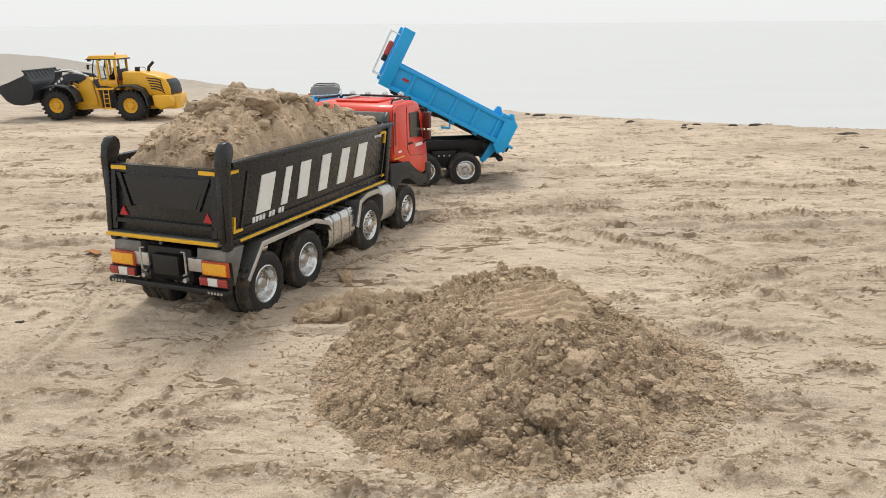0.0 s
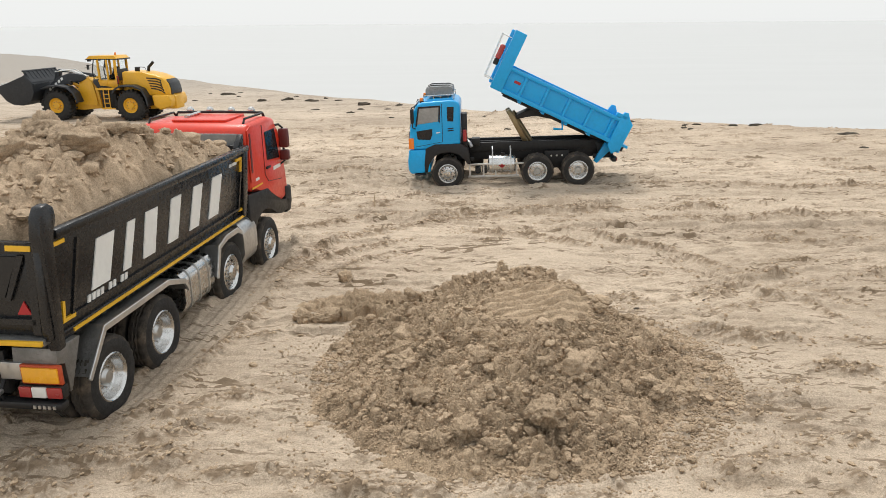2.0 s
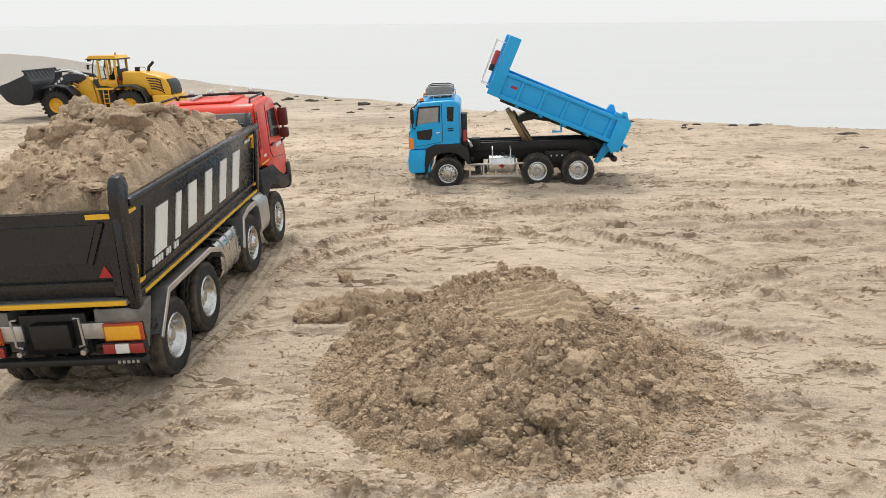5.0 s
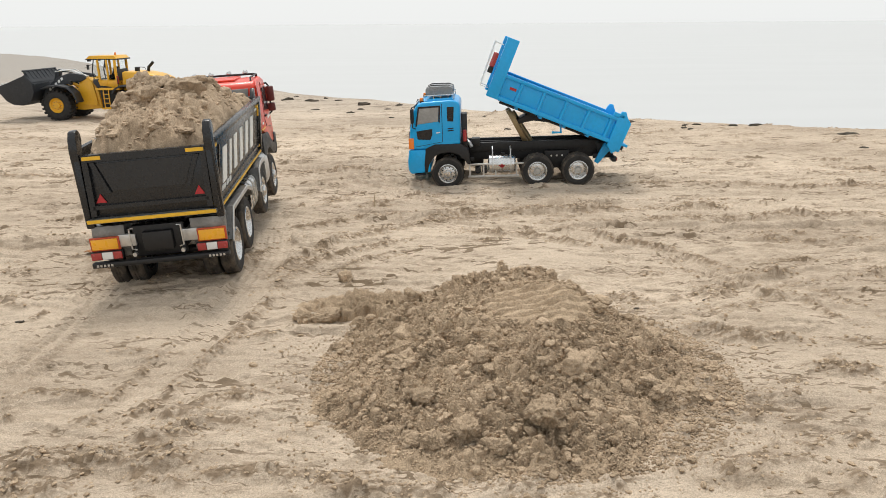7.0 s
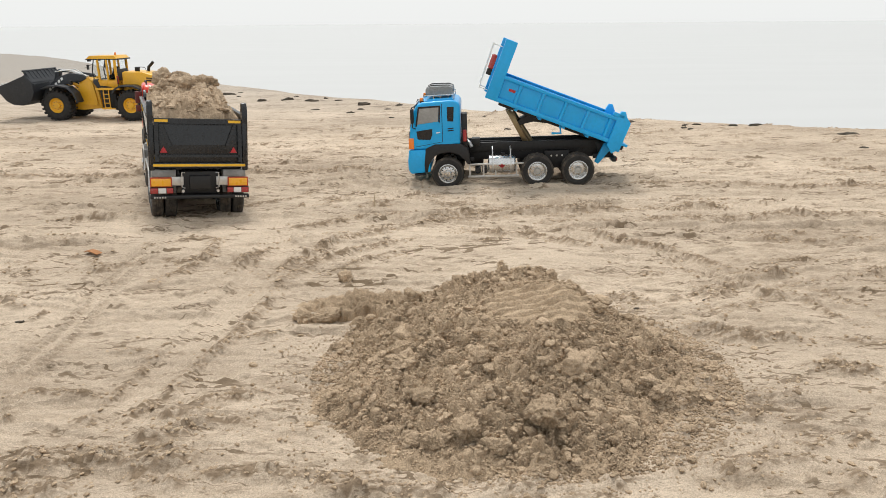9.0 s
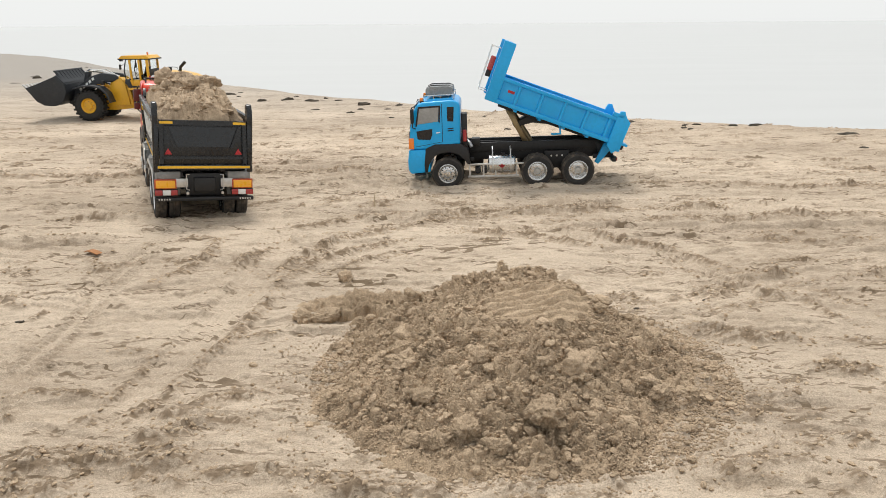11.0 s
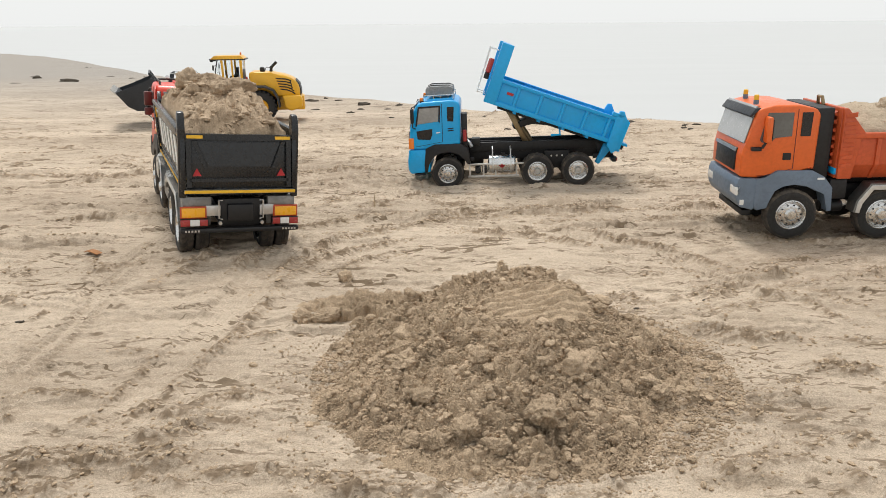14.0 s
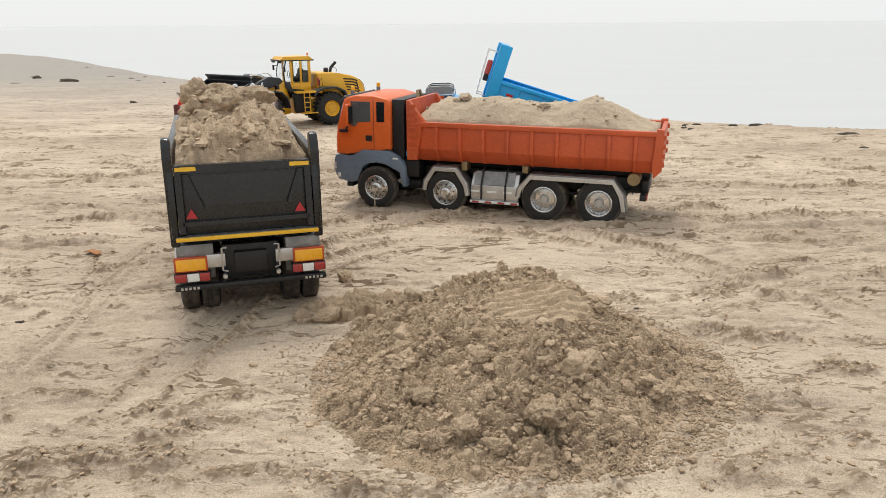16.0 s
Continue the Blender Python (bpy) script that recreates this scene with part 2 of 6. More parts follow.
def strip(pts, thick, plane, a, b, bev=0.0, bm=None):
    """A bent plate: an open line of points in a plane, given a thickness and extruded."""
    v = [Vector(p) for p in pts]
    out = []
    for i in range(len(v)):
        d = (v[min(i + 1, len(v) - 1)] - v[max(i - 1, 0)]).normalized()
        out.append(v[i] + Vector((-d.y, d.x)) * thick)
    return prism([tuple(p) for p in v] + [tuple(p) for p in out[::-1]], plane, a, b, bev, 1, bm)


# ---- noise on arrays ----
def perlin(x, y, seed=0):
    xi, yi = np.floor(x).astype(np.int64), np.floor(y).astype(np.int64)
    xf, yf = x - xi, y - yi

    def grad(i, j):
        hsh = (i * 374761393 + j * 668265263 + seed * 974634777) & 0x7FFFFFFF
        hsh = ((hsh ^ (hsh >> 13)) * 1274126177) & 0x7FFFFFFF
        a = (hsh ^ (hsh >> 16)) % 4096 / 4096 * 2 * np.pi
        return np.cos(a), np.sin(a)

    def dot(i, j):
        gx, gy = grad(xi + i, yi + j)
        return gx * (xf - i) + gy * (yf - j)

    u, v = xf * xf * xf * (xf * (xf * 6 - 15) + 10), yf * yf * yf * (yf * (yf * 6 - 15) + 10)
    return (dot(0, 0) * (1 - u) + dot(1, 0) * u) * (1 - v) + (dot(0, 1) * (1 - u) + dot(1, 1) * u) * v


def fbm(x, y, octaves=4, seed=0, gain=0.5):
    s, a = 0, 1.0
    for o in range(octaves):
        s = s + a * perlin(x * 2 ** o + 17.3 * o, y * 2 ** o - 9.1 * o, seed + o)
        a *= gain
    return s


def lumps(x, y, seed=0, octaves=3):
    """Rounded lumps with creases between them, about 0 to 1."""
    s, a = 0, 1.0
    for o in range(octaves):
        s = s + a * (1 - 2 * np.abs(perlin(x * 1.9 ** o + 5.7 * o, y * 1.9 ** o + 3.3 * o, seed + 7 * o)))
        a *= 0.5
    return 1 - s / 1.75


def smooth(t):
    t = np.clip(t, 0, 1)
    return t * t * (3 - 2 * t)


def grid_mesh(name, xs, ys, z, material, parent=None, keep=None, angle=70):
    """A height field on the lines xs, ys."""
    X, Y = np.meshgrid(xs, ys)
    co = np.stack([X, Y, z], -1).reshape(-1, 3)
    w, h = len(xs), len(ys)
    i = (np.arange(h - 1)[:, None] * w + np.arange(w - 1)).ravel()
    q = np.stack([i, i + 1, i + w + 1, i + w], -1)
    if keep is not None:
        q = q[keep.ravel()[q].all(1)]
        used = np.unique(q)
        re = np.full(len(co), -1)
        re[used] = np.arange(len(used))
        co, q = co[used], re[q]
    return array_mesh(name, co, q, material, parent)


def array_mesh(name, co, faces, material, parent=None, flat=False):
    me = bpy.data.meshes.new(name)
    k = faces.shape[1]
    me.vertices.add(len(co))
    me.vertices.foreach_set("co", np.ascontiguousarray(co, dtype=np.float32).ravel())
    me.loops.add(faces.size)
    me.loops.foreach_set("vertex_index", np.ascontiguousarray(faces, dtype=np.int32).ravel())
    me.polygons.add(len(faces))
    me.polygons.foreach_set("loop_start", np.arange(0, faces.size, k, dtype=np.int32))
    me.update(calc_edges=True)
    me.materials.append(material)
    me.shade_smooth()
    if flat:
        me.set_sharp_from_angle(angle=radians(flat))
    ob = new(name, me)
    ob.parent = parent
    return ob


def ball(level):
    bm = bmesh.new()
    bmesh.ops.create_icosphere(bm, subdivisions=level, radius=1)
    bm.verts.index_update()
    v, f = np.array([p.co[:] for p in bm.verts]), np.array([[p.index for p in q.verts] for q in bm.faces])
    bm.free()
    return v, f


def clods(name, place, radius, level, material, parent=None, seed=1, squash=0.75):
    """Many irregular clods of sand, joined."""
    rng = np.random.default_rng(seed)
    v, f = ball(level)
    k, nv = len(place), len(v)
    cut = rng.standard_normal((k, 10, 3))
    cut /= np.linalg.norm(cut, axis=2, keepdims=True)
    reach = np.einsum("vc,kpc->kvp", v, cut)
    bumps = np.where(reach > 0.05, rng.uniform(0.72, 1.05, (k, 1, 10)) / np.maximum(reach, 0.05), 9).min(2).clip(0.5, 1.15)
    off = rng.uniform(0, 90, (k, 1))
    def around(f, seed_):
        return perlin(v[:, 0] * f + off, v[:, 1] * f, seed_) + perlin(v[:, 1] * f + off + 31, v[:, 2] * f, seed_ + 1) + perlin(v[:, 2] * f + off + 57, v[:, 0] * f, seed_ + 2)

    bumps *= 1 + 0.20 * around(2.1, 3) + (0.15 * around(5.3, 11) if level > 1 else 0)
    if level > 2:
        bumps += 0.09 * around(11, 21) + (0.05 * around(23, 31) if level > 3 else 0)
    bumps *= 1 + (0.05 if level < 3 else 0.018) * rng.standard_normal((k, nv)).clip(-2, 2)
    shape = v[None] * bumps[..., None] * np.stack([rng.uniform(0.75, 1.35, k), rng.uniform(0.75, 1.35, k), rng.uniform(0.6, 1.05, k) * squash], -1)[:, None]
    a = rng.uniform(0, 2 * np.pi, k)[:, None]
    x, y = shape[..., 0] * np.cos(a) - shape[..., 1] * np.sin(a), shape[..., 0] * np.sin(a) + shape[..., 1] * np.cos(a)
    co = np.stack([x, y, shape[..., 2]], -1) * radius[:, None, None] + place[:, None]
    faces = f[None] + (np.arange(k) * nv)[:, None, None]
    return array_mesh(name, co.reshape(-1, 3), faces.reshape(-1, 3), material, parent, flat=50 if level < 4 else 0)


# ---- ground: one sheet of beach sand that falls to the sea beyond a low crest ----
SHORE_X = [-80, -30, -12, -6.4, -4.7, -2.5, -1.33, -0.72, -0.22, 0.28, 0.76, 1.13, 1.5, 3.0, 8.0, 80]
SHORE_Y = [60, 30, 15.4, 11.0, 9.2, 6.1, 4.65, 4.0, 3.57, 3.16, 2.87, 2.69, 2.48, 1.75, 0.2, -20]
HEAP_AT, HEAP_R, HEAP_H = (0.088, 0.752), (0.225, 0.205), 0.085

# flat bands pressed by tyres: (points, half width, depth, lug pitch)
TRACKS = [
    ([(-0.47, 0.60), (-0.489, 0.78), (-0.488, 0.91), (-0.50, 1.05), (-0.512, 1.20), (-0.512, 1.36)], 0.028, 0.0030, 0.0105),
    ([(-0.35, 0.62), (-0.322, 0.72), (-0.300, 0.86), (-0.285, 1.0), (-0.29, 1.20), (-0.32, 1.36)], 0.030, 0.0040, 0.0),
    ([(0.24, 0.93), (0.322, 0.95), (0.414, 0.994), (0.52, 1.052), (0.66, 1.11), (0.95, 1.22)], 0.024, 0.0040, 0.0),
    ([(0.16, 1.335), (0.29, 1.27), (0.375, 1.19), (0.42, 1.08), (0.44, 0.98)], 0.024, 0.0040, 0.014),
    ([(0.10, 1.52), (0.30, 1.53), (0.55, 1.50), (0.80, 1.49)], 0.022, 0.0040, 0.013),
    ([(-0.62, 1.93), (-0.436, 1.978), (-0.215, 1.93), (-0.066, 1.964)], 0.02, 0.005, 0.016),
    ([(0.42, 1.30), (0.64, 1.46), (0.831, 1.717), (1.009, 2.005)], 0.022, 0.004, 0.018),
]
# torn edges of ruts, where damp sand is turned up and shade is painted in: (points, height)
EDGES_LEFT = [
    ([(-0.432, 1.03), (-0.402, 1.09), (-0.388, 1.161), (-0.412, 1.30)], 0.008),
    ([(-0.335, 0.64), (-0.300, 0.712), (-0.285, 0.77), (-0.262, 0.85), (-0.238, 0.994)], 0.008),
    ([(-0.36, 0.67), (-0.350, 0.743), (-0.345, 0.851)], 0.004),
    ([(-0.410, 0.814), (-0.383, 0.818), (-0.349, 0.806)], 0.006),
    ([(-0.282, 0.689), (-0.247, 0.693), (-0.213, 0.702), (-0.175, 0.716)], 0.007),
    ([(-0.617, 1.205), (-0.538, 1.106)], 0.006),
    ([(-0.27, 0.840), (-0.245, 0.849), (-0.205, 0.845)], 0.007),
    ([(-0.333, 1.062), (-0.319, 1.144), (-0.29, 1.238)], 0.008),
    ([(-0.482, 0.719), (-0.414, 0.72), (-0.353, 0.704)], 0.006),
    ([(-0.42, 0.606), (-0.364, 0.600), (-0.315, 0.615)], 0.007),
    ([(-0.268, 0.635), (-0.217, 0.648), (-0.177, 0.623)], 0.006),
    ([(-0.80, 1.44), (-0.66, 1.46), (-0.50, 1.53)], 0.008),
    ([(-0.42, 0.565), (-0.33, 0.585), (-0.26, 0.578), (-0.20, 0.590)], 0.012),
    ([(-0.24, 0.555), (-0.17, 0.560), (-0.10, 0.548)], 0.009),
    ([(-0.42, 0.535), (-0.36, 0.540), (-0.30, 0.530)], 0.010),
    ([(-0.30, 0.660), (-0.26, 0.668), (-0.23, 0.662)], 0.010),
    ([(-0.13, 0.535), (-0.05, 0.530), (0.02, 0.535)], 0.007),
]
EDGES_MIDDLE = [
    ([(-0.26, 1.06), (-0.23, 1.17), (-0.161, 1.306), (0.007, 1.424), (0.14, 1.45)], 0.010),
    ([(-0.25, 1.0), (-0.21, 1.142), (-0.14, 1.225), (-0.05, 1.29)], 0.009),
    ([(-0.18, 1.08), (-0.12, 1.17), (-0.06, 1.20)], 0.008),
    ([(-0.316, 1.349), (-0.109, 1.473), (0.08, 1.485)], 0.009),
    ([(-0.05, 1.40), (0.04, 1.47), (0.136, 1.478), (0.214, 1.497), (0.40, 1.505)], 0.013),
    ([(0.17, 1.40), (0.25, 1.405), (0.34, 1.39)], 0.010),
    ([(0.02, 1.335), (0.10, 1.32), (0.152, 1.298), (0.184, 1.272), (0.252, 1.218), (0.29, 1.19)], 0.011),
    ([(0.20, 1.345), (0.272, 1.326), (0.316, 1.268), (0.371, 1.239), (0.419, 1.175), (0.464, 1.084)], 0.009),
    ([(-1.2, 1.84), (-1.05, 1.90), (-0.9, 1.88), (-0.78, 1.85)], 0.013),
    ([(-0.60, 1.96), (-0.45, 1.92), (-0.36, 1.90), (-0.26, 1.97), (-0.11, 1.93)], 0.010),
    ([(-0.55, 1.56), (-0.43, 1.58), (-0.30, 1.66)], 0.007),
]
EDGES_RIGHT = [
    ([(0.225, 0.95), (0.26, 0.957), (0.34, 0.974), (0.406, 1.016), (0.489, 1.062)], 0.006),
    ([(0.46, 1.01), (0.546, 1.043), (0.698, 1.101), (0.9, 1.18)], 0.005),
    ([(0.295, 0.868), (0.333, 0.848), (0.366, 0.834), (0.401, 0.828), (0.455, 0.825)], 0.014),
    ([(0.455, 0.824), (0.50, 0.822), (0.56, 0.80)], 0.006),
    ([(0.482, 1.015), (0.504, 0.953), (0.519, 0.890), (0.548, 0.869)], 0.005),
    ([(0.540, 1.043), (0.545, 0.987), (0.585, 0.904)], 0.005),
    ([(0.354, 0.956), (0.373, 0.892)], 0.006),
    ([(0.43, 0.985), (0.48, 0.955)], 0.009),
    ([(0.557, 1.295), (0.661, 1.262), (0.794, 1.267)], 0.008),
    ([(0.374, 1.405), (0.642, 1.428), (0.904, 1.45)], 0.010),
    ([(0.416, 1.731), (0.642, 1.756), (0.817, 1.70), (1.042, 1.715)], 0.009),
    ([(0.228, 0.672), (0.301, 0.680), (0.361, 0.665)], 0.006),
    ([(0.221, 0.562), (0.309, 0.569), (0.352, 0.556)], 0.005),
]
EDGES = EDGES_LEFT + EDGES_MIDDLE + EDGES_RIGHT
r_e = np.random.default_rng(23)
for k in range(1500):  # short torn edges, mostly across the beach, in drifts
    y = 0.5 + 2.7 * r_e.uniform() ** 1.35
    x = r_e.uniform(-0.72, 0.72) * (y + 0.12)
    if fbm(np.array([x * 2.1]), np.array([y * 3.0]), 3, 23)[0] + 0.16 * r_e.standard_normal() < 0.0:
        continue
    turn, length = r_e.normal(0.03, 0.28), (0.010 + 0.08 * r_e.uniform() ** 2.6) * (0.5 + 0.8 * y)
    bend = r_e.normal(0, 0.12) * length
    c, s_ = math.cos(turn), math.sin(turn)
    EDGES.append(([(x, y), (x + c * length / 2 - s_ * bend, y + s_ * length / 2 + c * bend), (x + c * length, y + s_ * length)], 0.0026 + 0.0072 * r_e.uniform() ** 2))


def curve_through(line):
    """A smooth line through the points."""
    a, fine = np.array(line, float), []
    for i in range(len(a) - 1):
        p0, p1, p2, p3 = a[max(i - 1, 0)], a[i], a[i + 1], a[min(i + 2, len(a) - 1)]
        for t in np.arange(0, 1, 0.2):
            fine.append(0.5 * (2 * p1 + (p2 - p0) * t + (2 * p0 - 5 * p1 + 4 * p2 - p3) * t * t + (3 * p1 - p0 - 3 * p2 + p3) * t ** 3))
    return fine + [a[-1]]


def beside(fine, x, y):
    """Signed distance to the left of a line, the way along it, and its length."""
    best, side, along, run = np.full(x.shape, 9.0), np.ones(x.shape), np.zeros(x.shape), 0.0
    for p, q in zip(fine, fine[1:]):
        d = q - p
        length = np.hypot(*d)
        s = np.clip(((x - p[0]) * d[0] + (y - p[1]) * d[1]) / length ** 2, 0, 1)
        e = np.hypot(x - p[0] - s * d[0], y - p[1] - s * d[1])
        w = e < best
        best, along = np.where(w, e, best), np.where(w, run + s * length, along)
        side = np.where(w, np.sign(d[0] * (y - p[1]) - d[1] * (x - p[0])), side)
        run += length
    return best * side, along, run


def base_height(X, Y):
    """The lie of the beach, without ruts."""
    z = 0.006 * fbm(X * 1.7, Y * 1.7, 3, 3)
    z += 0.013 * np.exp(-(((X - 0.15) / 0.12) ** 2 + ((Y - 1.17) / 0.09) ** 2))
    z += 0.006 * np.exp(-(((X - 0.46) / 0.12) ** 2 + ((Y - 0.95) / 0.07) ** 2))
    for x, y, r, dz in ((0.30, 1.76, 0.16, 0.006), (-0.47, 1.50, 0.16, -0.004), (-0.34, 1.13, 0.15, 0.009), (-0.41, 0.68, 0.16, -0.012), (-0.41, 1.08, 0.10, 0.004), (0.60, 1.35, 0.22, -0.004)):
        z += dz * np.exp(-(((X - x) / r) ** 2 + ((Y - y) / r) ** 2))
    return z * smooth((Y - 0.2) / 0.4)


def ledges(X, Y, pitch, seed, bend=0.9, lean=0.0):
    """Low broken scarps: a sharp rise away from the viewer's side, then a long slope down."""
    s = (Y + lean * X) / pitch + bend * fbm(X * 3.1, Y * 3.1, 3, seed) + 0.12 * fbm(X * 26, Y * 26, 3, seed + 5)
    k = np.floor(s)
    fr = s - k
    some = smooth(2.6 * fbm(X * 2.8 + 7.7 * k, Y * 0.6 + 3.1 * k, 3, seed + 9) - 0.05)
    return smooth(fr / 0.05) * (1 - fr) ** 1.7 * some * (0.6 + 0.8 * np.abs(fbm(X * 60, Y * 60, 2, seed + 3)))


def ground_height(X, Y):
    z = base_height(X, Y)
    # darkening mask: damp sand, plus shade painted along the torn edges
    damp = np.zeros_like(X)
    near = smooth((3.4 - Y) / 1.6) * smooth((2.4 - np.abs(X)) / 0.8)
    near = near * (1 - 0.85 * np.exp(-(((X - 0.13) / 0.13) ** 2 + ((Y - 1.19) / 0.085) ** 2) ** 2))  # a smooth untouched swell
    patch = smooth(0.5 + 1.6 * fbm(X * 2.6, Y * 3.4, 3, 21))
    # fine streaks across the beach
    z = z + 0.0030 * fbm(X * 9 + 0.9 * fbm(X * 2, Y * 2, 2, 31), Y * 40, 4, 11, 0.6) * (0.35 + 0.65 * near)
    z = z + (0.008 * ledges(X, Y, 0.085, 301) + 0.006 * ledges(X, Y, 0.047, 331, 0.8, -0.25) + 0.005 * ledges(X, Y, 0.028, 361, 0.9, 0.3)) * (0.25 + 0.75 * near) * (1 + 0.7 * smooth((Y - 0.95) / 0.3))
    z = z + patch * (0.0016 * (lumps(X * 40, Y * 60, 41) - 0.5) + 0.0026 * (lumps(X * 105, Y * 135, 45) - 0.5)) * near
    z = z + (0.0034 * (np.abs(fbm(X * 16, Y * 34, 4, 53, 0.55)) ** 0.8) + 0.0016 * fbm(X * 70, Y * 110, 4, 51, 0.65)) * near
    rag = 0.0060 * perlin(X * 40, Y * 62, 401) + 0.0020 * perlin(X * 120, Y * 150, 403)
    crumb = lumps(X * 120, Y * 120, 71, 2)
    torn = smooth(0.50 + 2.8 * fbm(X * 60, Y * 190, 4, 421, 0.75))
    clump = (0.62 * lumps(X * 30, Y * 80, 73, 2) + 0.55 * crumb + 0.30 * lumps(X * 230, Y * 230, 75, 2)) * smooth(0.90 + 1.3 * fbm(X * 30, Y * 60, 2, 423))
    for k, (line, half, depth, lug) in enumerate(TRACKS):
        a = np.array(line)
        lo, hi = a.min(0) - 0.08, a.max(0) + 0.08
        hit = (X > lo[0]) & (X < hi[0]) & (Y > lo[1]) & (Y < hi[1])
        d, along, run = beside(curve_through(line), X[hit], Y[hit])
        u = np.abs(d + 0.5 * rag[hit]) / half
        ends = smooth(along / 0.06) * smooth((run - along) / 0.06)
        inside = (1 - smooth((u - 0.85) / 0.2)) * ends
        z[hit] = z[hit] * (1 - 0.55 * inside) + base_height(X[hit], Y[hit]) * 0.55 * inside
        z[hit] += -0.45 * depth * inside + 0.5 * depth * np.exp(-((u - 1.12) / 0.09) ** 2) * ends * (0.3 + crumb[hit]) + 0.0011 * np.cos(u * 5 * np.pi) * inside
        if lug:
            blocks = np.sin(2 * np.pi * (along / lug + 0.3 * np.sign(d) + 0.5 * u)) * smooth(1.6 - np.abs(u - 0.5) / 0.28)
            z[hit] += 0.0036 * blocks * inside * smooth(0.8 + 1.5 * perlin(along * 11, along * 0 + k, 87))
    for k, (line, high) in enumerate(EDGES):
        a = np.array(line)
        lo, hi = a.min(0) - 0.06, a.max(0) + 0.06
        hit = (X > lo[0]) & (X < hi[0]) & (Y > lo[1]) & (Y < hi[1])
        if not hit.any():
            continue
        d, along, run = beside(curve_through(line), X[hit], Y[hit])
        d = d + rag[hit]
        ends = smooth(along / min(0.05, run / 3)) * smooth((run - along) / min(0.05, run / 3)) * (np.abs(d) < 0.06)
        amount = (0.80 + 0.8 * perlin(along * 30 + 3.7 * k, along * 0 + 1.3 * k, 405)).clip(0.25, 1.2) * ends
        wide = 0.0040 + 0.55 * high
        ridge = np.exp(-(np.where(d > 0, d / (1.5 * wide), d / (0.8 * wide))) ** 2)
        z[hit] += high * (0.95 - 0.15 * smooth((Y[hit] - 0.8) / 0.6)) * amount * (ridge * (0.10 + 1.25 * clump[hit]) - 0.30 * np.exp(-((d + 1.7 * wide) / wide) ** 2))
        # turned-up damp sand and the edge's shade, both put into the colour
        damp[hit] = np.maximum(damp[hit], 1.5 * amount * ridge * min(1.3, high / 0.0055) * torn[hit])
    # beyond the crest the beach drops to the water
    edge = np.interp(X, SHORE_X, SHORE_Y) + 0.10 * fbm(X * 1.3, Y * 0 + 2, 3, 91)
    out = np.clip(Y - edge, 0, None)
    z = z + 0.016 * np.exp(-((Y - edge) / 0.16) ** 2) * (0.6 + fbm(X * 4, Y * 4, 2, 95))
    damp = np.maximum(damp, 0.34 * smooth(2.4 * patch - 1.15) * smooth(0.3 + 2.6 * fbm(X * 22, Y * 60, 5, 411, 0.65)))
    return z - 0.5 * smooth(out / 2.6), damp


def steps(points):
    """Grid lines: (start, spacing) pairs; the spacing glides from one to the next."""
    out = [points[0][0]]
    pos, gap = [p[0] for p in points], [math.log(p[1]) for p in points]
    while out[-1] < pos[-1]:
        out.append(out[-1] + math.exp(np.interp(out[-1], pos, gap)))
    return np.array(out)


half_x = steps([(0.0, 0.0023), (0.6, 0.0027), (1.2, 0.008), (2.4, 0.03), (7, 0.25), (30, 3), (300, 60), (900, 200)])
GX = np.concatenate([-half_x[:0:-1], half_x])
back_y = steps([(0.0, 0.05), (1.0, 0.12), (6, 0.8), (60, 10), (400, 80)])
GY = np.concatenate([0.46 - back_y[:0:-1], steps([(0.46, 0.0021), (0.95, 0.0024), (1.6, 0.0042), (2.2, 0.008), (2.8, 0.016), (4.5, 0.04), (9, 0.15), (20, 0.8), (80, 6), (500, 60), (1400, 300)])])
_X, _Y = np.meshgrid(GX, GY)
GZ, DAMP_SHADE = ground_height(_X, _Y)
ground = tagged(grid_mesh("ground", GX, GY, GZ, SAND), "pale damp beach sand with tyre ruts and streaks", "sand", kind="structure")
ground.data.attributes.new("damp", "FLOAT", "POINT").data.foreach_set("value", DAMP_SHADE.astype(np.float32).ravel())


def ground_at(x, y):
    i, j = np.clip(np.searchsorted(GX, x) - 1, 0, len(GX) - 2), np.clip(np.searchsorted(GY, y) - 1, 0, len(GY) - 2)
    return GZ[j, i]


bm = bmesh.new()
SEA_Z = -0.16
for x0, x1, y0, y1 in ((-1500, 1500, -1500, 1500),):
    bm.faces.new([bm.verts.new(p) for p in ((x0, y0, SEA_Z), (x1, y0, SEA_Z), (x1, y1, SEA_Z), (x0, y1, SEA_Z))])
tagged(part("water", bm, SEA), "pale flat sea under white mist", "sea", kind="structure")

# ---- the heap of dug sand in the foreground ----
HEAP_STEP = 0.0016
hx = np.arange(HEAP_AT[0] - 0.33, HEAP_AT[0] + 0.29, HEAP_STEP)
hy = np.arange(HEAP_AT[1] - 0.26, HEAP_AT[1] + 0.29, HEAP_STEP)


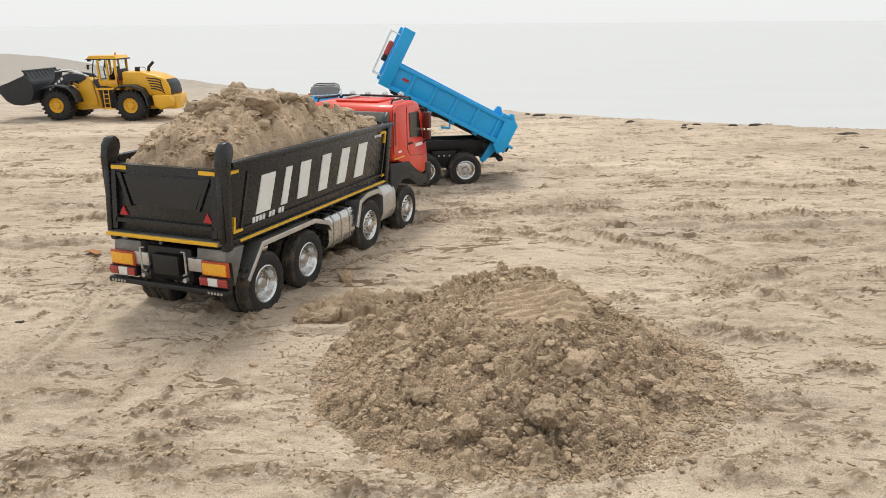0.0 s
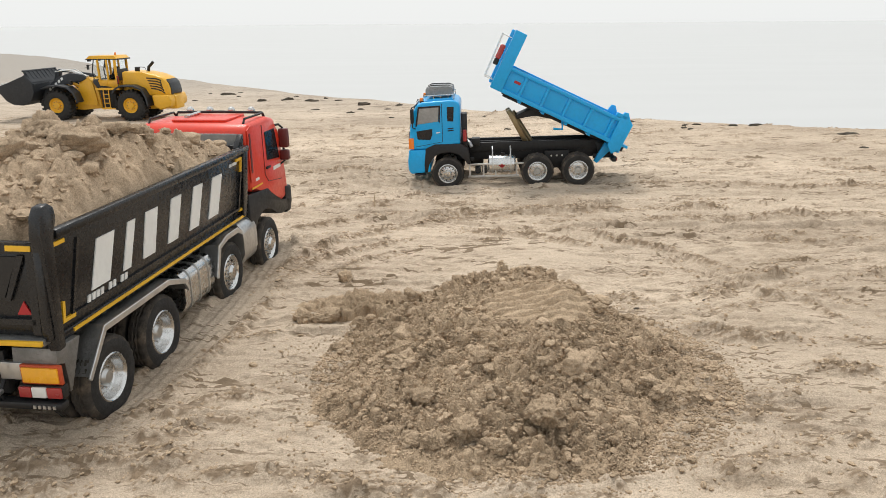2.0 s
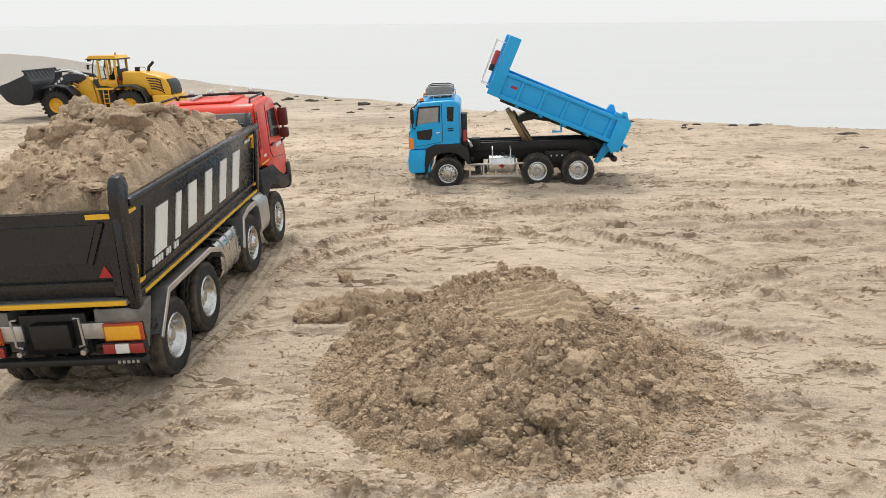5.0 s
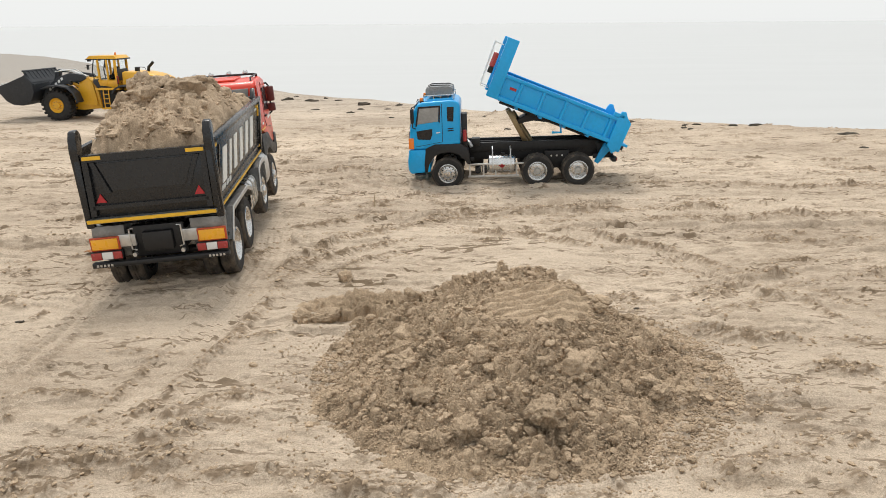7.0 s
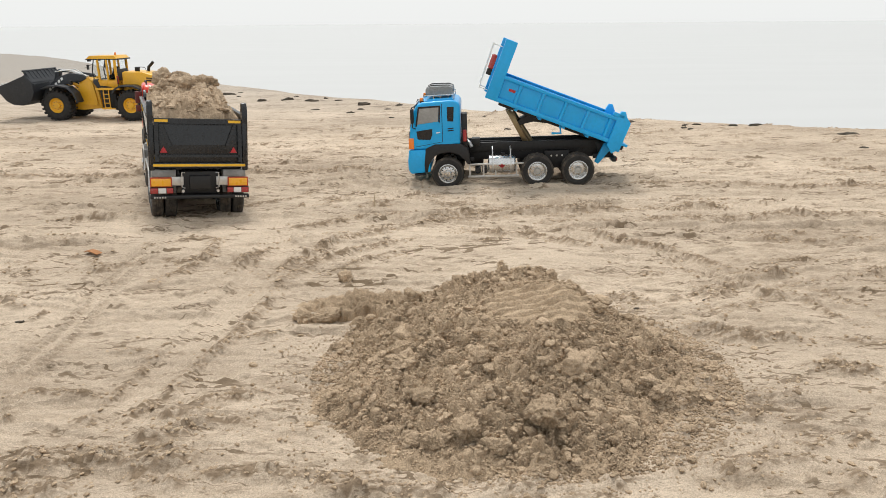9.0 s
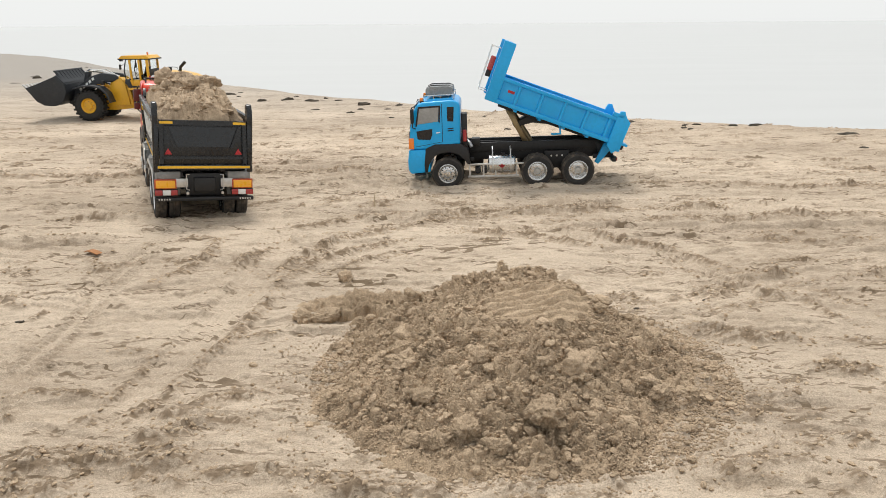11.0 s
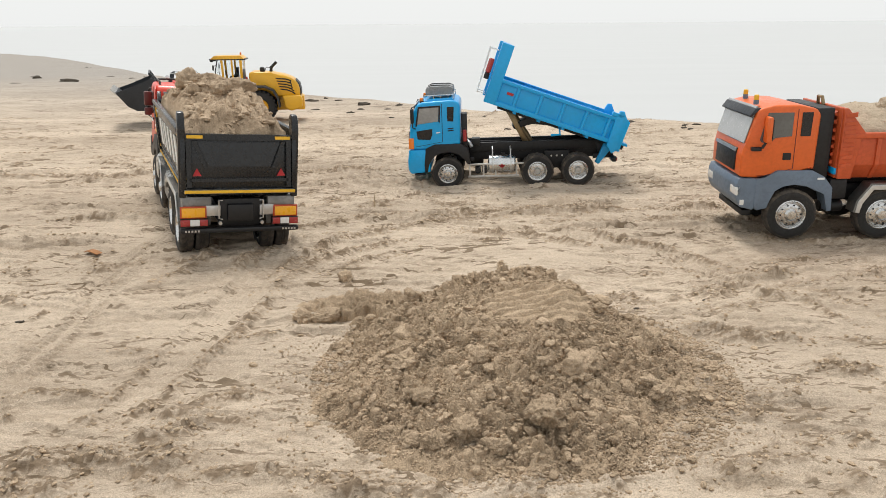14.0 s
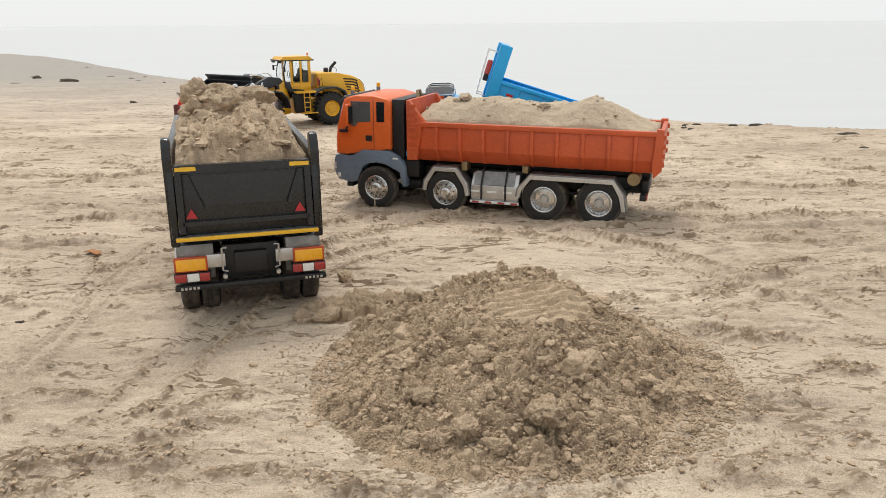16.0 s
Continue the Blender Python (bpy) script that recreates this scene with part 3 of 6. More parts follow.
def heap_height(X, Y):
    dx, dy = X - HEAP_AT[0], Y - HEAP_AT[1]
    ang = np.arctan2(dy, dx)
    reach = 0.226 - 0.018 * np.cos(2 * ang + 0.5) + 0.020 * np.cos(ang - 2.9) + 0.010 * np.sin(ang * 5 + 2) + 0.007 * np.sin(ang * 8)
    r = np.hypot(dx, dy) / reach + 0.12 * fbm(X * 10, Y * 10, 3, 101, 0.6)
    # a cone with a broad top that tilts towards the near side
    z = HEAP_H * (1 - np.clip((r - 0.27) / 0.73, 0, 1.4) ** 1.12) * (1 + 1.25 * dy.clip(-0.1, 0.12))
    z += 0.016 * np.exp(-(((X - 0.065) / 0.055) ** 2 + ((Y - 0.870) / 0.035) ** 2))
    z += 0.010 * np.exp(-(((X - 0.165) / 0.04) ** 2 + ((Y - 0.765) / 0.05) ** 2))
    # low shoulder of older sand with a broken edge
    side = (-(X + 0.135) * 0.30 + (Y - 0.895)) + 0.010 * fbm(X * 24, Y * 24, 3, 141)
    z = np.maximum(z, (0.028 * smooth((side + 0.012) / 0.014) * np.exp(-(((X + 0.095) / 0.115) ** 2 + ((Y - 0.930) / 0.062) ** 2) ** 2) - 0.002 + 0.004 * fbm(X * 30, Y * 30, 3, 143)))
    on = smooth((z + 0.004) / 0.03)
    # the flattened, scraped patch near the top
    flat = np.exp(-(((X - 0.105) / 0.072) ** 2 + ((Y - 0.755) / 0.062) ** 2) ** 2)
    rough = on * (1 - 0.92 * flat)
    relief = rough * (0.013 * (lumps(X * 21, Y * 24, 111) - 0.5) + 0.013 * (lumps(X * 48, Y * 52, 121, 2) - 0.5) + 0.009 * (lumps(X * 110, Y * 115, 125, 2) - 0.5) * (0.4 + 1.2 * smooth(0.5 + 1.8 * fbm(X * 15, Y * 15, 2, 151))) + 0.0045 * (lumps(X * 240, Y * 240, 131, 2) - 0.5))
    # furrows of the scraper: each falls steeply towards the near side
    s = (-0.30 * X + 0.95 * Y) / 0.0135 + 0.5 * perlin(X * 24, Y * 24, 5) + 0.25 * perlin(X * 90, Y * 90, 6)
    fr = s - np.floor(s)
    z += flat * (0.0090 * smooth(fr / 0.16) * (1 - fr) * (0.8 + 0.7 * perlin(X * 45 + 3 * np.floor(s), Y * 20, 8)).clip(0.2, 1.2) + 0.0015 * fbm(X * 160, Y * 160, 2, 7))
    return z - 0.004, relief


_X, _Y = np.meshgrid(hx, hy)
_Z, relief = heap_height(_X, _Y)
under = np.array([ground_at(x, _Y[:, 0]) for x in hx]).T
fall_y, fall_x = np.gradient(_Z, HEAP_STEP)
for _ in range(6):
    fall_x, fall_y = [(a + np.roll(a, 1, 0) + np.roll(a, -1, 0) + np.roll(a, 1, 1) + np.roll(a, -1, 1)) / 5 for a in (fall_x, fall_y)]
upright = 1 / np.sqrt(1 + fall_x ** 2 + fall_y ** 2)
keep = (_Z + relief * upright > under - 0.009).ravel()
shape = np.stack([_X - fall_x * upright * relief, _Y - fall_y * upright * relief, np.maximum(_Z + upright * relief, under - 0.01)], -1).reshape(-1, 3)
i = (np.arange(len(hy) - 1)[:, None] * len(hx) + np.arange(len(hx) - 1)).ravel()
quads = np.stack([i, i + 1, i + len(hx) + 1, i + len(hx)], -1)
quads = quads[keep[quads].all(1)]
used = np.unique(quads)
place_of = np.full(len(shape), -1)
place_of[used] = np.arange(len(used))
heap = array_mesh("sand_heap", shape[used], place_of[quads], HEAP)
_Z = _Z + upright * relief
tagged(heap, "heap of damp brown clodded sand on the beach", "sand heap")


def heap_top(x, y):
    i, j = np.clip(((x - hx[0]) / HEAP_STEP).astype(int), 0, len(hx) - 1), np.clip(((y - hy[0]) / HEAP_STEP).astype(int), 0, len(hy) - 1)
    return np.maximum(_Z[j, i], ground_at(x, y))


rng = np.random.default_rng(5)


def heap_points(count, lo, hi, spread, power=2.2):
    a, r = rng.uniform(0, 2 * np.pi, count), np.sqrt(rng.uniform(0, 1, count)) * spread * np.where(rng.uniform(0, 1, count) < 0.12, rng.uniform(1.0, 1.35, count), 1)
    x, y = HEAP_AT[0] + np.cos(a) * r * HEAP_R[0], HEAP_AT[1] + np.sin(a) * r * HEAP_R[1]
    ok = np.exp(-(((x - 0.105) / 0.072) ** 2 + ((y - 0.755) / 0.062) ** 2) ** 2) < 0.75
    x, y = x[ok], y[ok]
    size = lo + (hi - lo) * rng.uniform(0, 1, len(x)) ** power
    return np.stack([x, y, heap_top(x, y) + size * 0.22], -1), size


for tag_name, count, lo, hi, spread, level, power in (("clod_layer", 70, 0.0045, 0.0105, 0.95, 4, 3.0), ("lump_layer", 1500, 0.0016, 0.0046, 1.02, 2, 2.6), ("crumb_layer", 46000, 0.0006, 0.0016, 1.05, 1, 1.5)):
    p, s = heap_points(count, lo, hi, spread, power)
    tagged(clods(tag_name, p, s, level, CLOD, heap, seed=count, squash=1.0), "loose rounded clods of damp sand", kind="stuff")

# crumbs thrown up along the torn edges and lying about
px, py, ps = [], [], []
for line, high in EDGES:
    fine = curve_through(line)
    for p, q in zip(fine, fine[1:]):
        k = int(np.hypot(*(q - p)) * 520 * (high / 0.008) + rng.uniform())
        t = rng.uniform(0, 1, k)
        d = (q - p) / np.hypot(*(q - p))
        side = rng.normal(0.001, 0.004 + 0.4 * high, k)
        px.append(p[0] + t * (q - p)[0] - d[1] * side), py.append(p[1] + t * (q - p)[1] + d[0] * side)
        ps.append(0.0006 + 0.0022 * rng.uniform(0, 1, k) ** 2.6)
k = 4000
yy = 0.47 + 1.9 * rng.uniform(0, 1, k) ** 1.6
xx = rng.uniform(-0.8, 0.8, k) * (yy + 0.1)
ok = fbm(xx * 3.4, yy * 6, 3, 21) + 0.25 * rng.standard_normal(k) > 0.1
xx, yy = xx[ok], yy[ok]
px.append(xx), py.append(yy), ps.append(0.0006 + 0.0026 * rng.uniform(0, 1, len(xx)) ** 5)
px, py, ps = np.concatenate(px), np.concatenate(py), np.concatenate(ps)
loose = clods("loose_sand", np.stack([px, py, ground_at(px, py) + ps * 0.2], -1), ps, 1, CLOD, seed=77)
tagged(loose, "scattered crumbs of damp sand along the ruts", "sand", kind="stuff")


big = np.array([(-0.150, 0.890, 0, 0.017), (-0.185, 0.900, 0, 0.014), (0.092, 0.600, 0, 0.021), (-0.030, 0.592, 0, 0.012), (-0.008, 0.583, 0, 0.011), (0.020, 0.590, 0, 0.012), (0.140, 0.672, 0, 0.017), (0.035, 0.668, 0, 0.012), (-0.040, 0.700, 0, 0.014), (0.100, 0.655, 0, 0.010), (-0.085, 0.650, 0, 0.010), (0.215, 0.66, 0, 0.011), (0.300, 0.748, 0, 0.011), (-0.125, 0.815, 0, 0.010), (0.045, 0.575, 0, 0.011), (-0.150, 1.055, 0, 0.014)])
big[:, 2] = heap_top(big[:, 0], big[:, 1]) + 0.12 * big[:, 3]
for k, row in enumerate(big):
    clods("large_clod", row[None, :3], 0.86 * row[3:], 5, CLOD, heap, seed=700 + k, squash=0.9)

# ---- flotsam ----
def seaweed(x, y, length, height, seed):
    r = np.random.default_rng(seed)
    ob = clods("seaweed_clump", np.zeros((1, 3)), np.ones(1), 3, WEED, seed=seed, squash=1.0)
    ob.data.transform(Matrix.Diagonal((length * 0.30, length * 0.12, height * 0.55, 1)))
    ob.matrix_basis = pose(x, y, float(ground_at(x, y)) + height * 0.05, 0, 0, r.uniform(-25, 25))
    return tagged(ob, "dark dry clump of seaweed on the sand", "seaweed", "tide line flotsam")


for k, (x, y, length, height) in enumerate(((1.145, 2.70, 0.07, 0.02), (-0.80, 3.88, 0.12, 0.03), (-0.66, 3.78, 0.10, 0.025), (-0.374, 3.58, 0.12, 0.03), (-0.93, 3.85, 0.06, 0.02),
                                            (-0.408, 3.30, 0.05, 0.012), (0.72, 2.83, 0.06, 0.015), (-1.2, 4.2, 0.12, 0.025), (-3.06, 5.7, 0.12, 0.03), (-2.66, 5.35, 0.18, 0.03),
                                            (0.395, 3.05, 0.08, 0.018), (0.51, 2.98, 0.05, 0.015), (1.38, 2.50, 0.09, 0.014), (-0.2, 3.5, 0.06, 0.015), (0.95, 2.76, 0.05, 0.012),
                                            (-0.565, 0.91, 0.022, 0.005), (0.364, 0.96, 0.012, 0.004), (0.263, 0.934, 0.014, 0.004), (0.46, 0.53, 0.01, 0.004))):
    seaweed(x, y, length, height, 200 + k)

r_w = np.random.default_rng(17)
for k in range(34):
    x = float(r_w.uniform(-3.4, 1.7))
    y = float(np.interp(x, SHORE_X, SHORE_Y)) - 0.03 - 0.5 * float(r_w.uniform()) ** 2 * (1 if x > -1 else 3)
    seaweed(x, y, float(r_w.uniform(0.02, 0.07)) * (1 if x > -1.5 else 1.8), float(r_w.uniform(0.006, 0.014)), 300 + k)

leaf = part("dry_leaf", strip([(-0.017, 0.001), (-0.008, 0.005), (0.004, 0.004), (0.016, 0.0015)], 0.0012, "xz", -0.006, 0.006, 0.0004), DRY_LEAF)
leaf.matrix_basis = pose(-0.600, 1.205, float(ground_at(-0.600, 1.205)) + 0.001, 0, 0, -28)
tagged(leaf, "curled orange-brown dry leaf on the sand", "leaf")

z = float(ground_at(-0.145, 1.523))
twig = part("twig", tube([(0, 0, -0.004), (0.001, 0, 0.012), (0.0, 0.001, 0.024), (0.003, 0.001, 0.031)], 0.0011, 6), TWIG)
twig.matrix_basis = pose(-0.145, 1.523, z)
tagged(twig, "pale dry twig stuck upright in the sand", "twig")


# ---- wheels ----
def make_wheel(r, width, rim_r, deep, parent, rim_mat, lugs=0.0009, seg=44, label=""):
    """A wheel about its own y axis, outer face towards +y: rim with tyre, hub and wheel nuts."""
    h = width / 2
    face = h - (0.55 * width if deep else 0.16 * width)
    prof = [(rim_r + 0.0006, h - 0.001), (rim_r - 0.0012, h), (rim_r - 0.003, h - 0.0015), (rim_r * 0.86, h - 0.003), (rim_r * 0.80, face + 0.002), (rim_r * 0.74, face), (rim_r * 0.45, face + 0.0012 * (1 if deep else 2)),
            (0.0008, face + 0.0012), (0.0008, -h + 0.002), (rim_r * 0.85, -h + 0.002), (rim_r + 0.0006, -h + 0.001)]
    rim = part("wheel", lathe(prof, seg=36), rim_mat, parent, label)
    q = rim_r
    tp = [(q - 0.0006, h - 0.0012), (q + 0.002, h), (q + (r - q) * 0.5, h + 0.0010), (r - 0.0045, h - 0.0004), (r - 0.0012, h - 0.0022),
          (r, h * 0.62), (r, h * 0.30), (r - 0.0012, h * 0.26), (r - 0.0012, h * 0.10), (r, h * 0.06), (r, -h * 0.06), (r - 0.0012, -h * 0.10), (r - 0.0012, -h * 0.26), (r, -h * 0.30), (r, -h * 0.62),
          (r - 0.0012, -h + 0.0022), (r - 0.0045, -h + 0.0004), (q + 0.002, -h), (q - 0.0006, -h + 0.0012)]
    tread_rows = {4, 5, 6, 9, 10, 13, 14, 15}
    tyre = part("tyre", lathe(tp, seg=seg * 2, wobble=lambda i, j: (-lugs if (i + j) % 4 < 2 else lugs * 0.3) if j in tread_rows else 0), RUBBER, rim, "sand-dusted black rubber tyre", 50)
    tyre.data.materials.append(TREAD)
    for p in tyre.data.polygons:
        if math.hypot(p.center.x, p.center.z) > r - 0.004:
            p.material_index = 1
    hr = rim_r * (0.36 if deep else 0.42)
    part("hub", lathe([(0.0004, face + 0.008), (hr * 0.7, face + 0.0075), (hr, face + 0.004), (hr, face + 0.001), (0.0004, face + 0.001)], seg=20), STEEL if deep else rim_mat, rim)
    nuts, slots = bmesh.new(), bmesh.new()
    for k in range(10):
        a = 2 * math.pi * k / 10
        cyl((math.cos(a) * hr * 1.28, face + 0.0026, math.sin(a) * hr * 1.28), "y", 0.0011, 0.003, 6, nuts)
        a += 0.31
        s = rim_r * 0.665
        cyl((math.cos(a) * s, face + 0.0012, math.sin(a) * s), "y", rim_r * 0.058, 0.0010, 10, slots)
    part("wheel_nuts", nuts, CHROME, rim)
    if deep:
        slots.free()
    else:
        part("hand_holes", slots, BLACK, rim)
    return rim


def axle_set(parent, places, r, rim_r, y_out, w, label, seg=44, hub=None):
    """Wheels at (x, twin) on both sides. Returns [(wheel, x, y, z)] for the keys."""
    out, twin, single = [], None, None
    for x, double in places:
        z = hub(x) if hub else r
        for side in (1, -1):
            for inner in ((0, 1) if double else (0,)):
                y = side * (y_out - w / 2 - inner * (w + 0.0025))
                turn = 180 if (side < 0) != bool(inner) else 0
                first = twin if double else single
                m = pose(x, y, z, 0, 0, turn)
                if first is None:
                    first = make_wheel(r, w, rim_r, double, parent, CHROME, seg=seg, label=label)
                    first.matrix_basis = m
                    if double:
                        twin = first
                    else:
                        single = first
                    ob = first
                else:
                    ob = again(first, m, parent)
                out.append((ob, x, y, z, turn))
        part("axle", cyl((x, 0, z), "y", 0.006, 2 * y_out - 2 * w, 12), FRAME, parent)
    return out


def base_of(name, label, category, group=""):
    ob = new(name)
    ob.empty_display_size = 0.05
    return tagged(ob, label, category, group)


def load_mesh(name, x0, x1, half, z_rim, height, material, label, seed, res=0.0035, big=(), rough=1.0, loose=1.0):
    """A heaped load: height(X, Y) over the tub's plan; returns the thing with its clods."""
    xs, ys = np.arange(x0, x1 + res, res), np.arange(-half, half + res, res)
    X, Y = np.meshgrid(xs, ys)
    Z = height(X, Y)
    Z = Z + rough * (0.026 * (lumps(X * 15, Y * 15, seed) - 0.5) + 0.015 * (lumps(X * 50, Y * 52, seed + 9, 2) - 0.5) + 0.005 * fbm(X * 130, Y * 130, 3, seed + 20, 0.6))
    rim = (np.abs(Y) > half - res * 0.7) | (X < x0 + res * 0.7) | (X > x1 - res * 0.3)
    Z = np.where(rim, z_rim - 0.02, np.maximum(Z, z_rim - 0.016))
    ob = tagged(grid_mesh(name, xs, ys, Z, material), label, "sand load")
    r = np.random.default_rng(seed)
    for nm, k, lo, hi, level in (("clod_layer", int(150 * loose), 0.004, 0.013, 3), ("crumb_layer", int(2200 * loose), 0.0010, 0.0042, 1)):
        x, y = r.uniform(x0 + 0.014, x1 - 0.012, k), r.uniform(-half + 0.014, half - 0.014, k)
        i, j = ((x - x0) / res).astype(int), ((y + half) / res).astype(int)
        s = lo + (hi - lo) * r.uniform(0, 1, k) ** 3
        tagged(clods(nm, np.stack([x, y, Z[j, i] + s * 0.2], -1), s, level, material, ob, seed=seed + k), kind="stuff")
    if big:
        b = np.array(big)
        for k, row in enumerate(b):
            clods("large_clod", row[None, :3], row[3:], 4, material, ob, seed=seed + 3 + k, squash=1.1)
    return ob


# ---- the black eight-wheeled tipper with the red cab ----
black_truck = base_of("tipper_truck", "black eight-wheeled tipper truck with a red cab, loaded with sand", "truck")
T = black_truck
AX = (0.0, 0.108, 0.3137, 0.4688)
black_wheels = axle_set(T, [(-0.009, True), (0.102, True), (0.310, False), (0.472, False)], 0.0455, 0.0265, 0.0930, 0.0235, "chrome wheel with a sand-dusted tyre", hub=lambda x: 0.033 if x < 0 else 0.036 if x < 0.2 else 0.040 if x < 0.4 else 0.035)
for s in (1, -1):
    part("chassis_rail", box(-0.085, 0.56, s * 0.030 - 0.005, s * 0.030 + 0.005, 0.058, 0.084, 0.001), FRAME, T)
    part("leaf_spring", strip([(-0.06, 0.060), (0.0, 0.049), (0.054, 0.046), (0.108, 0.049), (0.165, 0.060)], 0.006, "xz", s * 0.044 - 0.006, s * 0.044 + 0.006), FRAME, T)
for x in (-0.07, 0.054, 0.2, 0.39):
    part("cross_member", box(x - 0.006, x + 0.006, -0.03, 0.03, 0.060, 0.080, 0.001), FRAME, T)
part("rear_cross_plate", box(-0.088, -0.080, -0.036, 0.036, 0.052, 0.098, 0.0015), BLACK, T)
part("tow_block", box(-0.098, -0.086, -0.021, 0.021, 0.062, 0.090, 0.002), BLACK, T, "black towing coupling block")
for s in (1, -1):
    part("bracket", tube([(-0.100, s * 0.030, 0.098), (-0.101, s * 0.036, 0.098), (-0.101, s * 0.036, 0.068), (-0.100, s * 0.030, 0.066)], 0.0013, 6), STEEL, T, "bent bare metal bracket")
    part("hose", tube([(-0.088, s * 0.033, 0.07), (-0.10, s * 0.034, 0.058), (-0.097, s * 0.036, 0.05)], 0.0022, 8), BLACK, T)
    part("connector", cyl((-0.100, s * 0.034, 0.060), "x", 0.003, 0.006, 10), STEEL, T)

# tub: sloping sides, floor, front wall
tub = part("tipper_body", box(-0.075, 0.402, -0.080, 0.080, 0.099, 0.108, 0.002), TUB_BLACK, T)
for s in (1, -1):
    part("side_wall", prism([(s * 0.078, 0.100), (s * 0.0815, 0.100), (s * 0.0935, 0.205), (s * 0.0895, 0.205)], "yz", -0.076, 0.402, 0.0012), TUB_BLACK, tub, "black side wall with white shapes")
    part("top_rail", prism([(s * 0.0870, 0.203), (s * 0.0975, 0.203), (s * 0.0975, 0.2125), (s * 0.0870, 0.2125)], "yz", -0.066, 0.408, 0.0022), TUB_BLACK, tub, "black top rail dusted with sand")
    part("lower_rail", prism([(s * 0.078, 0.1005), (s * 0.0855, 0.1005), (s * 0.0855, 0.1085), (s * 0.0795, 0.1105)], "yz", -0.070, 0.404, 0.0012), TUB_BLACK, tub)
    part("front_post", prism([(s * 0.082, 0.104), (s * 0.0875, 0.104), (s * 0.0975, 0.208), (s * 0.0915, 0.208)], "yz", 0.386, 0.402, 0.0015), TUB_BLACK, tub)
    slope = lambda z: s * (0.0815 + (z - 0.100) * 0.012 / 0.105)

    def on_wall(pts, out=0.0013):
        b = bmesh.new()
        lo = [b.verts.new((x, slope(z) - s * 0.0004, z)) for x, z in pts]
        hi = [b.verts.new((x, slope(z) + s * out, z)) for x, z in pts]
        b.faces.new(lo), b.faces.new(hi[::-1])
        for i in range(len(pts)):
            b.faces.new((lo[i], lo[(i + 1) % len(pts)], hi[(i + 1) % len(pts)], hi[i]))
        return b

    # raised frame of the pressed side panel
    for pts in ([(-0.048, 0.118), (0.372, 0.118), (0.372, 0.121), (-0.044, 0.121)], [(-0.048, 0.118), (-0.044, 0.121), (-0.030, 0.194), (-0.034, 0.196)], [(0.372, 0.118), (0.376, 0.118), (0.384, 0.196), (0.380, 0.196)]):
        part("panel_edge", on_wall(pts, 0.0022), TUB_BLACK, tub)
    # six plain white slanting shapes in place of the maker's lettering, a row of small bars in place of the number
    d = 1 if s < 0 else -1
    for k, (x, w, top, lean) in enumerate(((0.000, 0.036, 0.184, 0.012), (0.060, 0.017, 0.185, 0.012), (0.103, 0.030, 0.186, 0.008), (0.163, 0.028, 0.187, 0.010), (0.222, 0.029, 0.188, 0.012), (0.280, 0.034, 0.188, 0.012))):
        x = x - 0.012 if d > 0 else 0.322 - x - w
        part("white_shape", on_wall([(x, 0.132), (x + w * 0.92, 0.132), (x + w * 0.92 + lean * d, top), (x + lean * d, top)]), WHITE, tub, "plain white slanting painted shape")
    for k in range(10):
        if k not in (4, 7):
            x = -0.020 + k * 0.0078
            part("white_bar", on_wall([(x, 0.1215), (x + 0.005, 0.1215), (x + 0.006, 0.129), (x + 0.001, 0.129)]), WHITE, tub)
    for k in range(4):
        part("white_bar", on_wall([(0.338 + k * 0.007, 0.1905), (0.342 + k * 0.007, 0.1905), (0.343 + k * 0.007, 0.195), (0.339 + k * 0.007, 0.195)]), WHITE, tub)
    # yellow tape
    part("yellow_stripe", prism([(s * 0.0853, 0.1035), (s * 0.0867, 0.1035), (s * 0.0867, 0.1072), (s * 0.0853, 0.1072)], "yz", -0.050, 0.396), STRIPE, tub)
    for x, z, dx, dz in ((-0.074, 0.201, 1, -1), (0.380, 0.199, -1, -1), (-0.063, 0.117, 1, 1), (0.396, 0.115, -1, 1)):
        part("corner_mark", on_wall([(x, z), (x + 0.020 * dx, z), (x + 0.020 * dx, z + 0.004 * dz), (x + 0.004 * dx, z + 0.004 * dz), (x + 0.004 * dx, z + 0.022 * dz), (x, z + 0.022 * dz)], 0.0026), STRIPE, tub, "yellow corner tape")
    # rear post with its curled top
    post = [(-0.090, 0.100), (-0.078, 0.100), (-0.074, 0.203), (-0.066, 0.213), (-0.061, 0.223), (-0.062, 0.233), (-0.069, 0.2385), (-0.079, 0.2370), (-0.086, 0.228), (-0.088, 0.212)]
    part("rear_post", prism(post, "xz", s * 0.0855, s * 0.0965, 0.0024), TUB_BLACK, tub, "black rear post with a curled top")
    part("tailgate_arm", prism([(-0.096, 0.112), (-0.086, 0.112), (-0.078, 0.198), (-0.088, 0.200)], "xz", s * 0.0855, s * 0.0940, 0.0018), TUB_BLACK, tub)
part("front_wall", prism([(0.392, 0.104), (0.404, 0.104), (0.410, 0.213), (0.402, 0.213)], "xz", -0.086, 0.086, 0.002), TUB_BLACK, tub)
for s in (1, -1):
    part("cab_guard", prism([(0.384, 0.211), (0.410, 0.211), (0.412, 0.228), (0.406, 0.229)], "xz", s * 0.080, s * 0.088, 0.001), TUB_BLACK, tub)
gate = part("tailgate", prism([(-0.090, 0.116), (-0.083, 0.116), (-0.074, 0.204), (-0.081, 0.204)], "xz", -0.0845, 0.0845, 0.0014), TUB_BLACK, tub, "black pressed tailgate")
gx = lambda z: -0.090 + (z - 0.116) * 0.009 / 0.088
